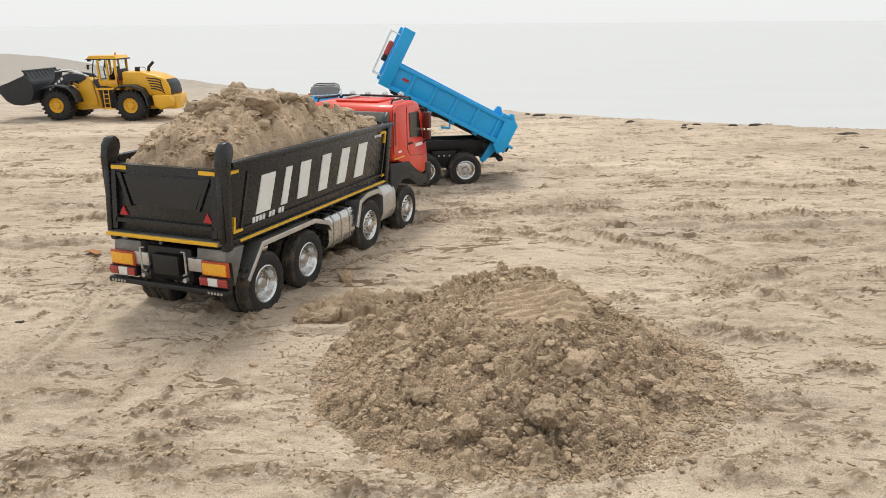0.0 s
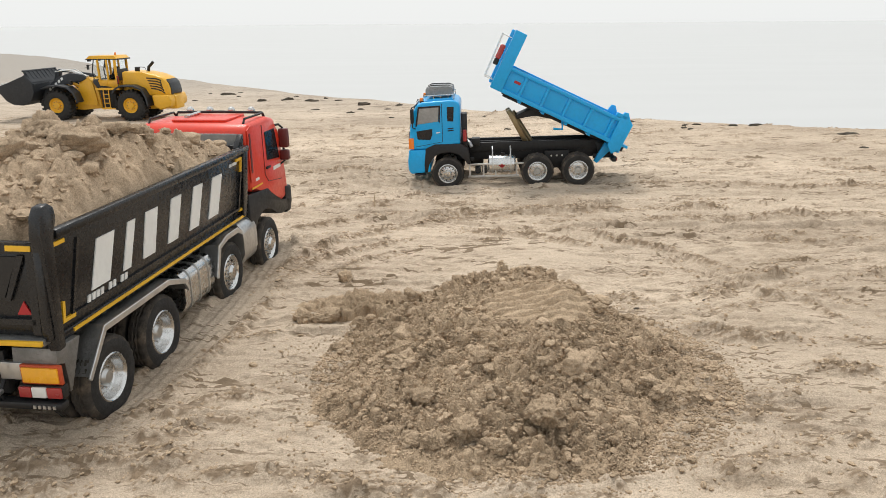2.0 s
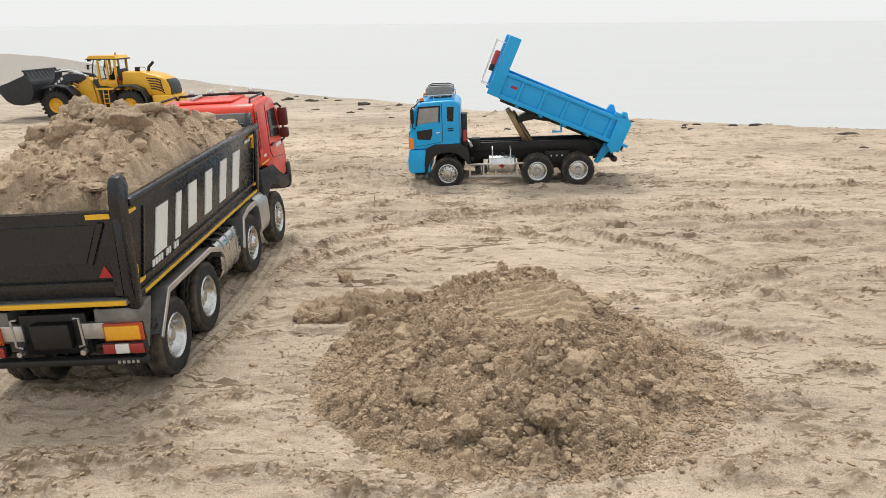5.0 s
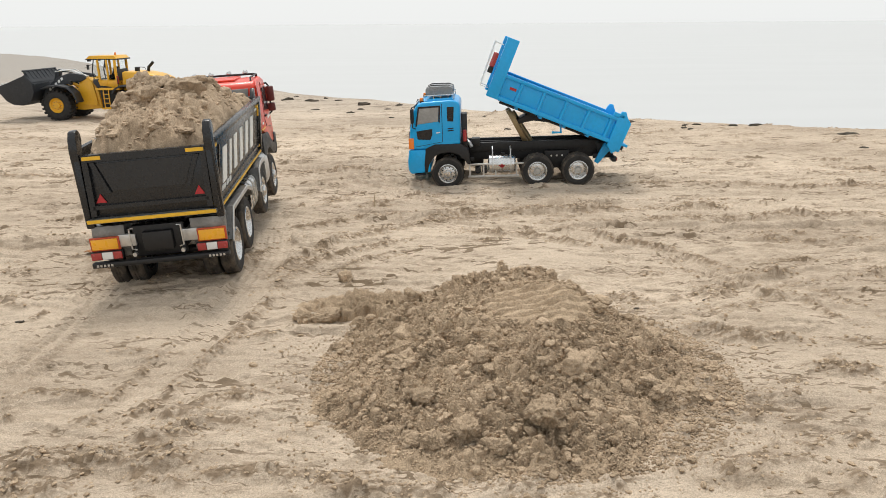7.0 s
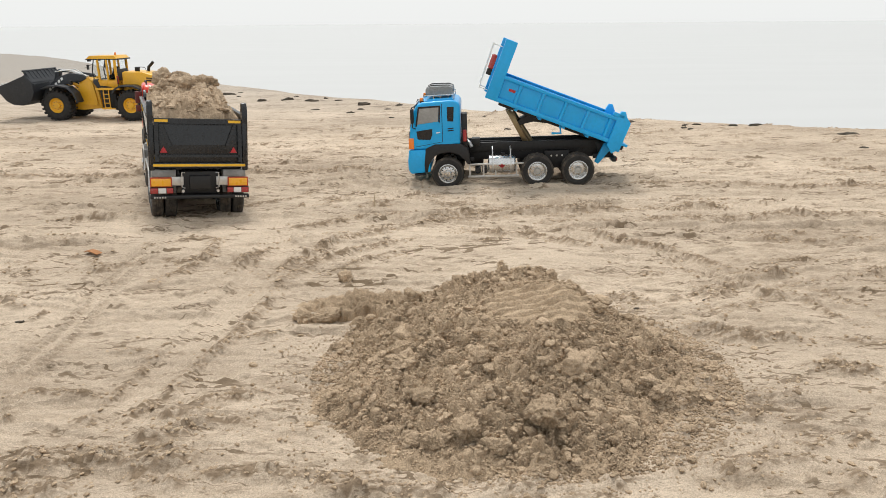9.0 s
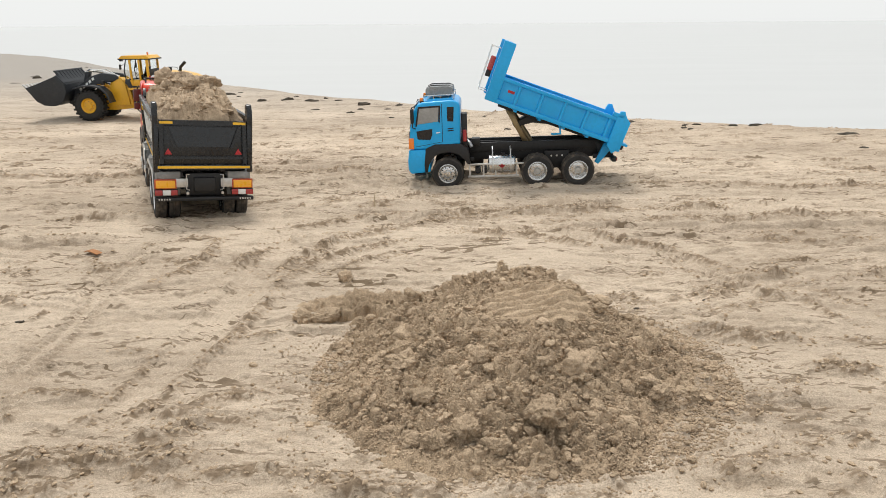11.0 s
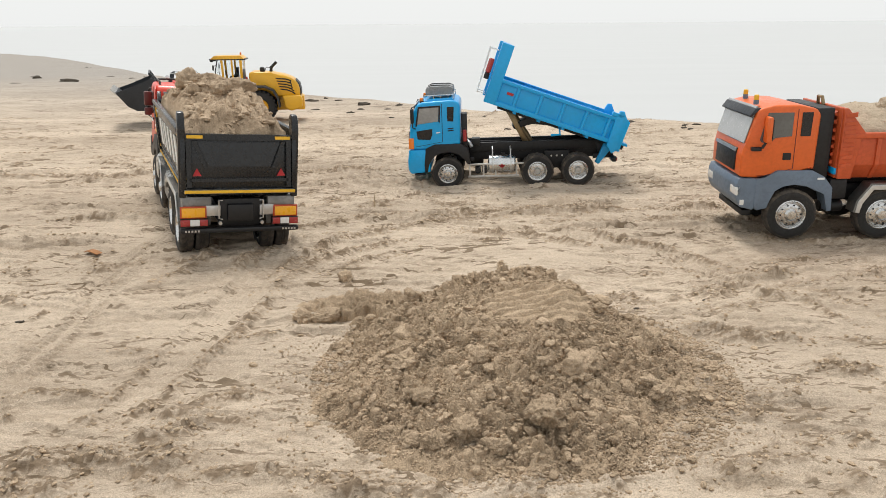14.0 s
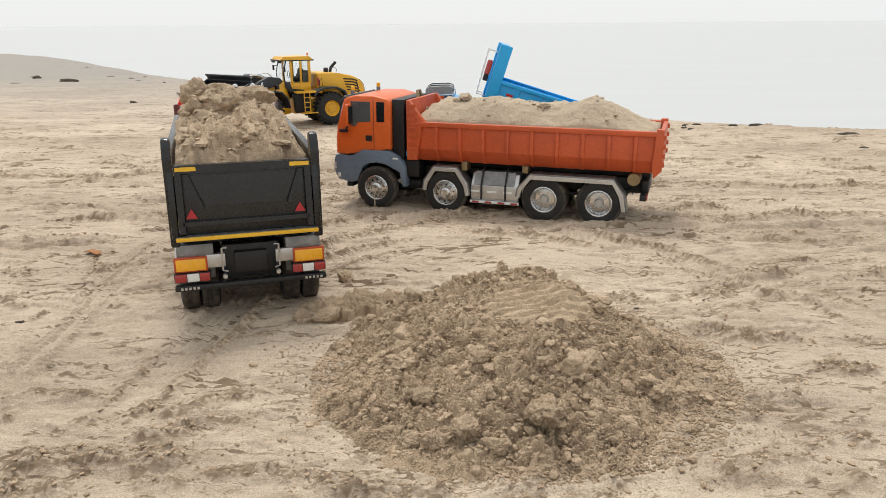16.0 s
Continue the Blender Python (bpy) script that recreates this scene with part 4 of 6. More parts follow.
def on_gate(pts, out):
    b = bmesh.new()
    lo, hi = [b.verts.new((gx(z) + 0.0005, y, z)) for y, z in pts], [b.verts.new((gx(z) - out, y, z)) for y, z in pts]
    b.faces.new(lo), b.faces.new(hi[::-1])
    for i in range(len(pts)):
        b.faces.new((lo[i], lo[(i + 1) % len(pts)], hi[(i + 1) % len(pts)], hi[i]))
    return b
part("gate_top_rail", on_gate([(-0.0845, 0.194), (0.0845, 0.194), (0.0845, 0.204), (-0.0845, 0.204)], 0.0035), TUB_BLACK, gate)
part("gate_low_rail", on_gate([(-0.080, 0.1275), (0.080, 0.1275), (0.080, 0.133), (-0.080, 0.133)], 0.0040), TUB_BLACK, gate)
part("gate_panel", on_gate([(-0.050, 0.152), (0.050, 0.152), (0.066, 0.191), (-0.066, 0.191)], 0.0018), GLASS, gate, "smooth glossy black pressed panel")
for s in (1, -1):
    part("gate_rib", on_gate([(s * 0.052, 0.150), (s * 0.057, 0.150), (s * 0.075, 0.193), (s * 0.068, 0.193)], 0.004), TUB_BLACK, gate)
    part("gate_side_rail", on_gate([(s * 0.0765, 0.118), (s * 0.0845, 0.118), (s * 0.0845, 0.204), (s * 0.0765, 0.204)], 0.004), TUB_BLACK, gate)
    part("yellow_mark", on_gate([(s * 0.058, 0.1970), (s * 0.083, 0.1970), (s * 0.083, 0.2020), (s * 0.058, 0.2020)], 0.0046), STRIPE, gate)
    part("warning_triangle", on_gate([(s * 0.068 - 0.0072, 0.1365), (s * 0.068 + 0.0072, 0.1365), (s * 0.068, 0.149)], 0.0016), TRIANGLE, gate, "red warning triangle")
part("tail_sill", prism([(-0.100, 0.109), (-0.072, 0.109), (-0.072, 0.1165), (-0.099, 0.1155)], "xz", -0.0895, 0.0895, 0.0012), TREADPLATE, tub, "sand-strewn rear sill")
part("yellow_stripe", box(-0.1030, -0.0995, -0.089, 0.089, 0.1105, 0.1152, 0.0003), STRIPE, tub)

# rear lights and bumper bar
for s in (1, -1):
    part("mudguard_end", prism([(-0.078, 0.052), (-0.074, 0.052), (-0.050, 0.100), (-0.088, 0.102), (-0.090, 0.086), (-0.078, 0.084)], "xz", s * 0.046, s * 0.0915, 0.001), TREADPLATE, T, "dull metal rear mudguard end")
    part("reflector_frame", box(-0.0935, -0.0895, min(s * 0.0545, s * 0.096), max(s * 0.0545, s * 0.096), 0.0670, 0.0870, 0.001), AMBER_EDGE, T)
    part("amber_reflector", box(-0.0955, -0.0930, min(s * 0.0570, s * 0.0935), max(s * 0.0570, s * 0.0935), 0.0693, 0.0847, 0.0006), AMBER, T, "bright amber reflector plate")
    lamp = part("tail_lamp", box(-0.0960, -0.0870, min(s * 0.052, s * 0.0970), max(s * 0.052, s * 0.0970), 0.0540, 0.0668, 0.001), BLACK, T, "three-section tail lamp")
    for k, (a, b, mm) in enumerate(((0.053, 0.0655, LAMP_RED), (0.0660, 0.0810, LAMP_WHITE), (0.0815, 0.0960, LAMP_RED))):
        part("lens", box(-0.0985, -0.0955, min(s * a, s * b), max(s * a, s * b), 0.0552, 0.0658, 0.0008), mm, lamp)
    for k in range(5):
        part("grey_bar", box(-0.1025, -0.1013, s * 0.079 - 0.012 + k * 0.005, s * 0.079 - 0.0092 + k * 0.005, 0.0460, 0.0492), STEEL, T)
    part("light_bracket", box(-0.092, -0.084, min(s * 0.032, s * 0.056), max(s * 0.032, s * 0.056), 0.070, 0.088, 0.001), STEEL, T)
part("bumper_bar", prism([(-0.1015, 0.0435), (-0.089, 0.0435), (-0.089, 0.0515), (-0.1015, 0.0515)], "xz", -0.0970, 0.0970, 0.0025), BLACK, T)

# side: rear mudguard, tanks, guards
for s in (1, -1):
    y0, y1 = s * 0.066, s * 0.0945
    part("mudguard_top", strip([(-0.048, 0.052), (-0.014, 0.0925), (0.122, 0.0925), (0.162, 0.080), (0.170, 0.066)], 0.003, "xz", y0, y1), TREADPLATE, T, "chequered metal mudguard over the rear wheels")
    part("mudguard_lip", strip([(-0.050, 0.049), (-0.015, 0.0900), (0.122, 0.0900), (0.162, 0.0775), (0.169, 0.064)], 0.0060, "xz", y1 - s * 0.0005, y1 + s * 0.0022, 0.0008), STEEL, T, "bare metal mudguard lip")
    part("mudguard_front_top", strip([(0.262, 0.050), (0.276, 0.0905), (0.300, 0.0965), (0.338, 0.0965), (0.352, 0.088)], 0.003, "xz", y0, y1), TREADPLATE, T)
    part("mudguard_front_lip", strip([(0.261, 0.048), (0.275, 0.0885), (0.300, 0.0940), (0.338, 0.0940), (0.353, 0.085)], 0.007, "xz", y1 - s * 0.0005, y1 + s * 0.0020, 0.0008), STEEL, T)
    c = s * 0.067
    tank = part("fuel_tank", prism([(c + u * 0.023, 0.059 + v * 0.028) for u, v in [(math.copysign(abs(math.cos(a)) ** 0.5, math.cos(a)), math.copysign(abs(math.sin(a)) ** 0.5, math.sin(a))) for a in [2 * math.pi * k / 28 for k in range(28)]]], "yz", 0.170, 0.258, 0.0015, 1), CHROME, T, "polished metal fuel tank")
    for x in (0.186, 0.212, 0.240):
        part("tank_strap", prism([(c + u * 0.0242, 0.059 + v * 0.0292) for u, v in [(math.copysign(abs(math.cos(a)) ** 0.5, math.cos(a)), math.copysign(abs(math.sin(a)) ** 0.5, math.sin(a))) for a in [2 * math.pi * k / 28 for k in range(28)]]], "yz", x, x + 0.0025), STEEL, tank)
    part("step_box", prism([(c + u * 0.026, 0.066 + v * 0.036) for u, v in [(math.copysign(abs(math.cos(a)) ** 0.6, math.cos(a)), math.copysign(abs(math.sin(a)) ** 0.6, math.sin(a))) for a in [2 * math.pi * k / 24 for k in range(24)]]], "yz", 0.364, 0.418, 0.002, 1), STEEL, T, "upright metal tank behind the front wheel")

# cab
cab = part("cab", prism([(0.422, 0.134), (0.422, 0.229), (0.436, 0.2405), (0.520, 0.2420), (0.548, 0.236), (0.562, 0.210), (0.588, 0.146), (0.597, 0.092), (0.556, 0.088), (0.528, 0.104), (0.505, 0.122)], "xz", -0.0885, 0.0885, 0.007, 3), RED, T, "glossy red cab")
part("rear_window", prism([(-0.068, 0.186), (0.068, 0.186), (0.074, 0.2275), (-0.074, 0.2275)], "yz", 0.4190, 0.4225, 0.0008, 1), PALE, cab)
part("windscreen", prism([(0.5520, 0.228), (0.5550, 0.228), (0.5850, 0.158), (0.5820, 0.158)], "xz", -0.074, 0.074, 0.0008, 1), GLASS, cab)
part("roof_ridge", box(0.45, 0.53, -0.045, 0.045, 0.2410, 0.2450, 0.0015), RED, cab)
for s in (1, -1):
    o = s * 0.0885
    part("side_window", prism([(0.497, 0.219), (0.542, 0.219), (0.558, 0.166), (0.500, 0.172)], "xz", o - s * 0.0004, o + s * 0.0012, 0.0005, 1), GLASS, cab)
    part("door_seam", strip([(0.486, 0.232), (0.486, 0.150), (0.500, 0.136), (0.562, 0.128)], 0.0010, "xz", o - s * 0.0004, o + s * 0.0008), DARK_RED, cab)
    part("door_handle", box(0.492, 0.510, min(o, o + s * 0.003), max(o, o + s * 0.003), 0.158, 0.162, 0.0008), BLACK, cab)
    part("rear_corner_panel", prism([(0.424, 0.150), (0.440, 0.150), (0.440, 0.238), (0.424, 0.232)], "xz", o - s * 0.0004, o + s * 0.0010), RED, cab)
    part("vent_slit", box(0.428, 0.434, min(o, o + s * 0.0016), max(o, o + s * 0.0016), 0.164, 0.226), DARK_RED, cab)
    part("white_bar", box(0.526, 0.560, min(o, o + s * 0.0011), max(o, o + s * 0.0011), 0.150, 0.156), WHITE, cab)
    part("white_bar", box(0.444, 0.458, min(o, o + s * 0.0011), max(o, o + s * 0.0011), 0.148, 0.152), WHITE, cab)
    part("yellow_mark", box(0.424, 0.470, min(o, o + s * 0.0013), max(o, o + s * 0.0013), 0.138, 0.1405), STRIPE, cab)
    arm = part("mirror_arm", tube([(0.548, s * 0.084, 0.222), (0.560, s * 0.091, 0.223), (0.570, s * 0.094, 0.216), (0.570, s * 0.094, 0.158), (0.564, s * 0.086, 0.152)], 0.002, 8), BLACK, cab)
    part("mirror", box(0.563, 0.575, s * 0.0960 - 0.0085, s * 0.0960 + 0.0085, 0.182, 0.215, 0.003), DARK_RED, cab, "dark red mirror housing")
    part("lower_mirror", box(0.563, 0.575, s * 0.0960 - 0.008, s * 0.0960 + 0.008, 0.160, 0.178, 0.003), DARK_RED, cab, "dark red lower mirror housing")
    arch = [(0.405, 0.134), (0.492, 0.126), (0.522, 0.104), (0.552, 0.090), (0.598, 0.086), (0.598, 0.074), (0.585, 0.068), (0.548, 0.068), (0.5225, 0.074), (0.508, 0.086), (0.486, 0.0965), (0.458, 0.0975), (0.432, 0.088), (0.4195, 0.072), (0.416, 0.060), (0.405, 0.060)]
    part("wheel_arch", prism(arch, "xz", s * 0.060, s * 0.0905, 0.002, 2), BLACK, T, "black plastic front wheel arch and step")
part("front_bumper", prism([(0.575, 0.112), (0.606, 0.108), (0.606, 0.078), (0.596, 0.062), (0.575, 0.062)], "xz", -0.0905, 0.0905, 0.004, 2), BLACK, T)
part("cab_floor", box(0.42, 0.58, -0.06, 0.06, 0.075, 0.134, 0.002), FRAME, T)
for y in (-0.054, -0.019, 0.019, 0.054):
    lt = part("roof_lamp", lathe([(0.0004, -0.005), (0.0045, -0.004), (0.0058, 0.0), (0.0056, 0.003), (0.0004, 0.0034)], (0.537, y, 0.2500), "x", 18), CHROME, cab, "round chrome roof spotlight")
    part("lens", cyl((0.5408, y, 0.2500), "x", 0.0050, 0.0015, 16), LAMP_WHITE, lt)
part("light_bar", tube([(0.530, -0.078, 0.238), (0.532, -0.074, 0.2465), (0.533, 0, 0.2475), (0.532, 0.074, 0.2465), (0.530, 0.078, 0.238)], 0.0022, 8), BLACK, cab)
for s in (1, -1):
    part("roof_rail", tube([(0.44, s * 0.078, 0.240), (0.445, s * 0.078, 0.247), (0.525, s * 0.078, 0.247), (0.532, s * 0.078, 0.240)], 0.0018, 8), BLACK, cab)
part("air_horn", tube([(0.47, 0.03, 0.2470), (0.52, 0.03, 0.2475)], 0.003, 10), CHROME, cab)


def black_heap(X, Y):
    e = 1 - np.clip(np.abs(Y - 0.006) / 0.090, 0, 1) ** 4.0
    along = np.interp(X, [-0.07, -0.055, -0.03, 0.02, 0.09, 0.16, 0.24, 0.33, 0.40], [0.002, 0.018, 0.042, 0.058, 0.068, 0.068, 0.056, 0.032, 0.006])
    return 0.203 + along * e + 0.010 * fbm(X * 11, Y * 11, 2, 301)


black_load = load_mesh("sand_load", -0.068, 0.398, 0.0865, 0.2085, black_heap, LOAD_A, "heap of damp clodded sand in the black tipper body", 310, 0.003,
                       big=((-0.012, 0.055, 0.230, 0.020), (0.085, -0.030, 0.270, 0.021), (0.21, 0.030, 0.262, 0.016), (0.02, -0.050, 0.234, 0.014), (0.04, 0.01, 0.266, 0.017), (0.15, 0.05, 0.270, 0.018), (0.19, -0.05, 0.260, 0.015), (0.11, 0.02, 0.278, 0.016), (0.01, 0.03, 0.245, 0.013), (-0.03, -0.01, 0.232, 0.012), (0.06, 0.055, 0.255, 0.016)), rough=1.1)


# ---- the sky blue six-wheeled tipper with its bed raised ----
blue_truck = base_of("tipper_truck", "sky blue six-wheeled tipper truck with its empty bed raised", "truck")
T = blue_truck
blue_wheels = axle_set(T, [(0.0, True), (0.0965, True), (0.3105, False)], 0.0388, 0.0228, 0.0905, 0.0215, "chrome wheel with a sandy black tyre")
for s in (1, -1):
    part("chassis_rail", prism([(-0.085, 0.070), (-0.06, 0.062), (0.29, 0.062), (0.29, 0.098), (-0.060, 0.098), (-0.085, 0.086)], "xz", s * 0.030 - 0.005, s * 0.030 + 0.005, 0.001), FRAME, T)
    part("subframe", box(-0.055, 0.262, min(s * 0.034, s * 0.042), max(s * 0.034, s * 0.042), 0.082, 0.104, 0.001), FRAME, T)
    part("spring_hanger", prism([(0.028, 0.040), (0.068, 0.040), (0.078, 0.082), (0.018, 0.082)], "xz", s * 0.045, s * 0.056, 0.001), FRAME, T)
    for k in range(3):
        part("bolt", cyl((0.035 + k * 0.013, s * 0.0570, 0.070), "y", 0.0022, 0.003, 8), STEEL, T)
    part("side_guard", box(0.140, 0.262, s * 0.080 - 0.0015, s * 0.080 + 0.0015, 0.026, 0.031, 0.0005), STEEL, T)
    part("side_guard", box(0.128, 0.262, s * 0.082 - 0.0015, s * 0.082 + 0.0015, 0.056, 0.0605, 0.0005), STEEL, T)
    for x in (0.146, 0.196, 0.225, 0.258):
        part("guard_post", box(x - 0.002, x + 0.002, s * 0.0805 - 0.001, s * 0.0805 + 0.001, 0.026, 0.060), STEEL, T)
    part("running_lamp", box(0.247, 0.258, s * 0.074 - 0.003, s * 0.074 + 0.003, 0.066, 0.074, 0.001), BLACK, T)
tank = part("fuel_tank", cyl((0.181, 0.064, 0.055), "x", 0.0215, 0.066, 28, bev=0.003), CHROME, T, "polished round fuel tank")
part("tank_cap", cyl((0.178, 0.064, 0.079), "z", 0.0045, 0.006, 12), BLACK, tank)
part("red_mark", prism([(0.176, 0.052), (0.181, 0.060), (0.186, 0.052), (0.189, 0.056), (0.181, 0.048), (0.173, 0.056)], "xz", 0.0853, 0.0866), TRIANGLE, tank)
for x in (0.160, 0.203):
    part("tank_strap", cyl((x, 0.064, 0.055), "x", 0.0225, 0.004, 28), STEEL, tank)
    part("tank_bracket", tube([(x, 0.080, 0.070), (x, 0.074, 0.092), (x, 0.060, 0.097)], 0.0018, 8), STEEL, T)
for k, x in enumerate((0.222, 0.238)):
    part("air_tank", cyl((x, 0.058, 0.042), "y", 0.0072, 0.04, 16, bev=0.002), BLACK, T)
part("battery_box", box(0.225, 0.262, -0.085, -0.045, 0.030, 0.075, 0.002), BLACK, T)
part("tow_hitch", prism([(-0.072, 0.078), (-0.082, 0.070), (-0.096, 0.060), (-0.100, 0.054), (-0.092, 0.050), (-0.080, 0.058), (-0.070, 0.060)], "xz", -0.02, 0.02, 0.0015), FRAME, T)
for s in (1, -1):
    part("hinge_bracket", prism([(-0.075, 0.094), (-0.045, 0.098), (-0.052, 0.074), (-0.068, 0.070)], "xz", s * 0.028, s * 0.044, 0.001), FRAME, T)
    lamp = part("tail_lamp", box(-0.090, -0.080, min(s * 0.045, s * 0.085), max(s * 0.045, s * 0.085), 0.056, 0.066, 0.001), BLACK, T)
    part("lens", box(-0.0925, -0.0895, min(s * 0.050, s * 0.08), max(s * 0.050, s * 0.08), 0.0575, 0.0645), LAMP_RED, lamp)
    part("rear_fender_bar", box(-0.088, -0.04, min(s * 0.04, s * 0.05), max(s * 0.04, s * 0.05), 0.060, 0.070, 0.001), FRAME, T)
part("extinguisher", cyl((0.268, 0.080, 0.128), "z", 0.0048, 0.028, 14, bev=0.0015), LAMP_RED, T, "small red fire extinguisher")
part("extinguisher_cap", cyl((0.268, 0.080, 0.145), "z", 0.002, 0.006, 8), BLACK, T)
part("air_intake", box(0.262, 0.276, 0.045, 0.078, 0.095, 0.180, 0.003), BLACK, T)
part("exhaust_pipe", tube([(0.27, 0.05, 0.10), (0.262, 0.055, 0.112), (0.258, 0.062, 0.108), (0.252, 0.066, 0.098)], 0.005, 10), STEEL, T)
part("valve_block", box(0.232, 0.252, 0.020, 0.05, 0.098, 0.116, 0.002), BLACK, T)

cab = part("cab", prism([(0.279, 0.106), (0.277, 0.200), (0.284, 0.209), (0.300, 0.2125), (0.366, 0.2090), (0.380, 0.203), (0.388, 0.188), (0.3985, 0.142), (0.400, 0.098), (0.348, 0.098), (0.330, 0.112)], "xz", -0.0875, 0.0875, 0.006, 3), BLUE, T, "glossy sky blue cab")
part("roof_deck", prism([(0.290, 0.210), (0.296, 0.216), (0.352, 0.214), (0.366, 0.207)], "xz", -0.074, 0.074, 0.002), BLUE, cab)
part("windscreen", prism([(0.3815, 0.204), (0.3845, 0.203), (0.3995, 0.148), (0.3965, 0.148)], "xz", -0.076, 0.076, 0.0008, 1), CLEAR, cab)
part("bumper", prism([(0.352, 0.044), (0.398, 0.040), (0.405, 0.050), (0.405, 0.072), (0.402, 0.098), (0.352, 0.098)], "xz", -0.0890, 0.0890, 0.0035, 2), BLUE, T, "sky blue front bumper")
part("grille", box(0.3995, 0.4030, -0.05, 0.05, 0.104, 0.136, 0.001), BLACK, cab)
for s in (1, -1):
    o = s * 0.0875
    side = lambda pts, name, mm, out=0.0012, lab="": part(name, prism(pts, "xz", o - s * 0.0004, o + s * out, 0.0004, 1), mm, cab, lab)
    side([(0.327, 0.197), (0.373, 0.195), (0.380, 0.158), (0.330, 0.164)], "side_window", PALE)
    side([(0.323, 0.201), (0.376, 0.199), (0.384, 0.154), (0.380, 0.1535), (0.3735, 0.1955), (0.327, 0.1975), (0.329, 0.163), (0.326, 0.161)], "window_seal", BLACK, 0.0016)
    side([(0.292, 0.197), (0.308, 0.197), (0.308, 0.164), (0.294, 0.163)], "quarter_window", GLASS)
    for k in range(3):
        side([(0.293, 0.171 + k * 0.008), (0.307, 0.171 + k * 0.008), (0.307, 0.1722 + k * 0.008), (0.293, 0.1722 + k * 0.008)], "window_bar", BLACK, 0.002)
    side([(0.344, 0.147), (0.382, 0.142), (0.380, 0.123), (0.350, 0.121), (0.345, 0.132)], "lower_window", GLASS)
    side([(0.320, 0.205), (0.3212, 0.205), (0.3212, 0.116), (0.320, 0.116)], "door_seam", FRAME, 0.0006)
    side([(0.3212, 0.116), (0.384, 0.106), (0.384, 0.105), (0.3212, 0.115)], "door_seam", FRAME, 0.0006)
    side([(0.326, 0.137), (0.335, 0.136), (0.335, 0.1385), (0.326, 0.1395)], "door_handle", WHITE, 0.002)
    side([(0.294, 0.146), (0.308, 0.145), (0.308, 0.1475), (0.294, 0.1485)], "vent", BLACK)
    side([(0.294, 0.141), (0.308, 0.140), (0.308, 0.1425), (0.294, 0.1435)], "vent", BLACK)
    part("indicator", box(0.389, 0.4015, min(o - s * 0.004, o + s * 0.002), max(o - s * 0.004, o + s * 0.002), 0.100, 0.126, 0.0015), LAMP_ORANGE, cab, "orange corner indicator")
    part("mirror", box(0.386, 0.394, s * 0.098 - 0.007, s * 0.098 + 0.007, 0.162, 0.196, 0.0025), BLACK, cab)
    part("mirror_arm", tube([(0.384, s * 0.086, 0.200), (0.390, s * 0.098, 0.199), (0.390, s * 0.098, 0.152), (0.384, s * 0.088, 0.148)], 0.0016, 8), BLACK, cab)
    arch = [(0.276, 0.110), (0.340, 0.110), (0.362, 0.100), (0.366, 0.062), (0.366, 0.044), (0.3585, 0.044), (0.355, 0.064), (0.342, 0.083), (0.325, 0.091), (0.303, 0.0925), (0.282, 0.086), (0.268, 0.072), (0.264, 0.060), (0.256, 0.060), (0.260, 0.095)]
    part("wheel_arch", prism(arch, "xz", s * 0.055, s * 0.0895, 0.0015), BLACK, T, "black front wheel arch")
    part("step", box(0.364, 0.39, s * 0.080 - 0.008, s * 0.080 + 0.008, 0.036, 0.041, 0.001), BLACK, T)
part("head_lamp_panel", box(0.4035, 0.4065, -0.08, 0.08, 0.056, 0.070, 0.001), LAMP_WHITE, T)
part("cab_floor", box(0.28, 0.36, -0.055, 0.055, 0.085, 0.112, 0.001), FRAME, T)
for s in (1, -1):
    be = part("beacon", cyl((0.368, s * 0.066, 0.2135), "z", 0.0048, 0.008, 14, bev=0.001), LAMP_ORANGE, cab, "small amber roof beacon")
    part("beacon_base", cyl((0.368, s * 0.066, 0.2085), "z", 0.0052, 0.004, 14), BLACK, be)
    part("roof_rack_rail", tube([(0.292, s * 0.068, 0.212), (0.290, s * 0.068, 0.224), (0.361, s * 0.068, 0.222), (0.366, s * 0.068, 0.208)], 0.0014, 6), CHROME, cab)
    for x in (0.305, 0.322, 0.339):
        part("rack_post", tube([(x, s * 0.068, 0.213), (x, s * 0.068, 0.2235)], 0.0010, 6), CHROME, cab)
bundle = part("roof_bundle", prism([(0.326 + 0.033 * u, 0.2305 + 0.0118 * v) for u, v in [(math.copysign(abs(math.cos(a)) ** 0.55, math.cos(a)), math.copysign(abs(math.sin(a)) ** 0.6, math.sin(a))) for a in [2 * math.pi * k / 24 for k in range(24)]]], "xz", -0.055, 0.055, 0.004, 2), GREY, cab, "grey canvas bundle strapped on the roof")
for y in (-0.03, 0.03):
    part("strap", strip([(0.2935, 0.222), (0.296, 0.238), (0.305, 0.2425), (0.347, 0.2425), (0.356, 0.238), (0.3590, 0.222)], 0.0012, "xz", y - 0.004, y + 0.004), BLACK, bundle)
part("ram_arm", prism([(0.112, 0.098), (0.126, 0.098), (0.158, 0.158), (0.168, 0.176), (0.158, 0.180), (0.146, 0.162)], "xz", -0.028, -0.016, 0.002), BRASS, T, "oiled steel lifting arm")
part("ram_arm", prism([(0.112, 0.098), (0.126, 0.098), (0.158, 0.158), (0.168, 0.176), (0.158, 0.180), (0.146, 0.162)], "xz", 0.016, 0.028, 0.002), BRASS, T, "oiled steel lifting arm")
part("ram_cylinder", tube([(0.106, 0, 0.098), (0.152, 0, 0.172)], 0.007, 12), BRASS, T)

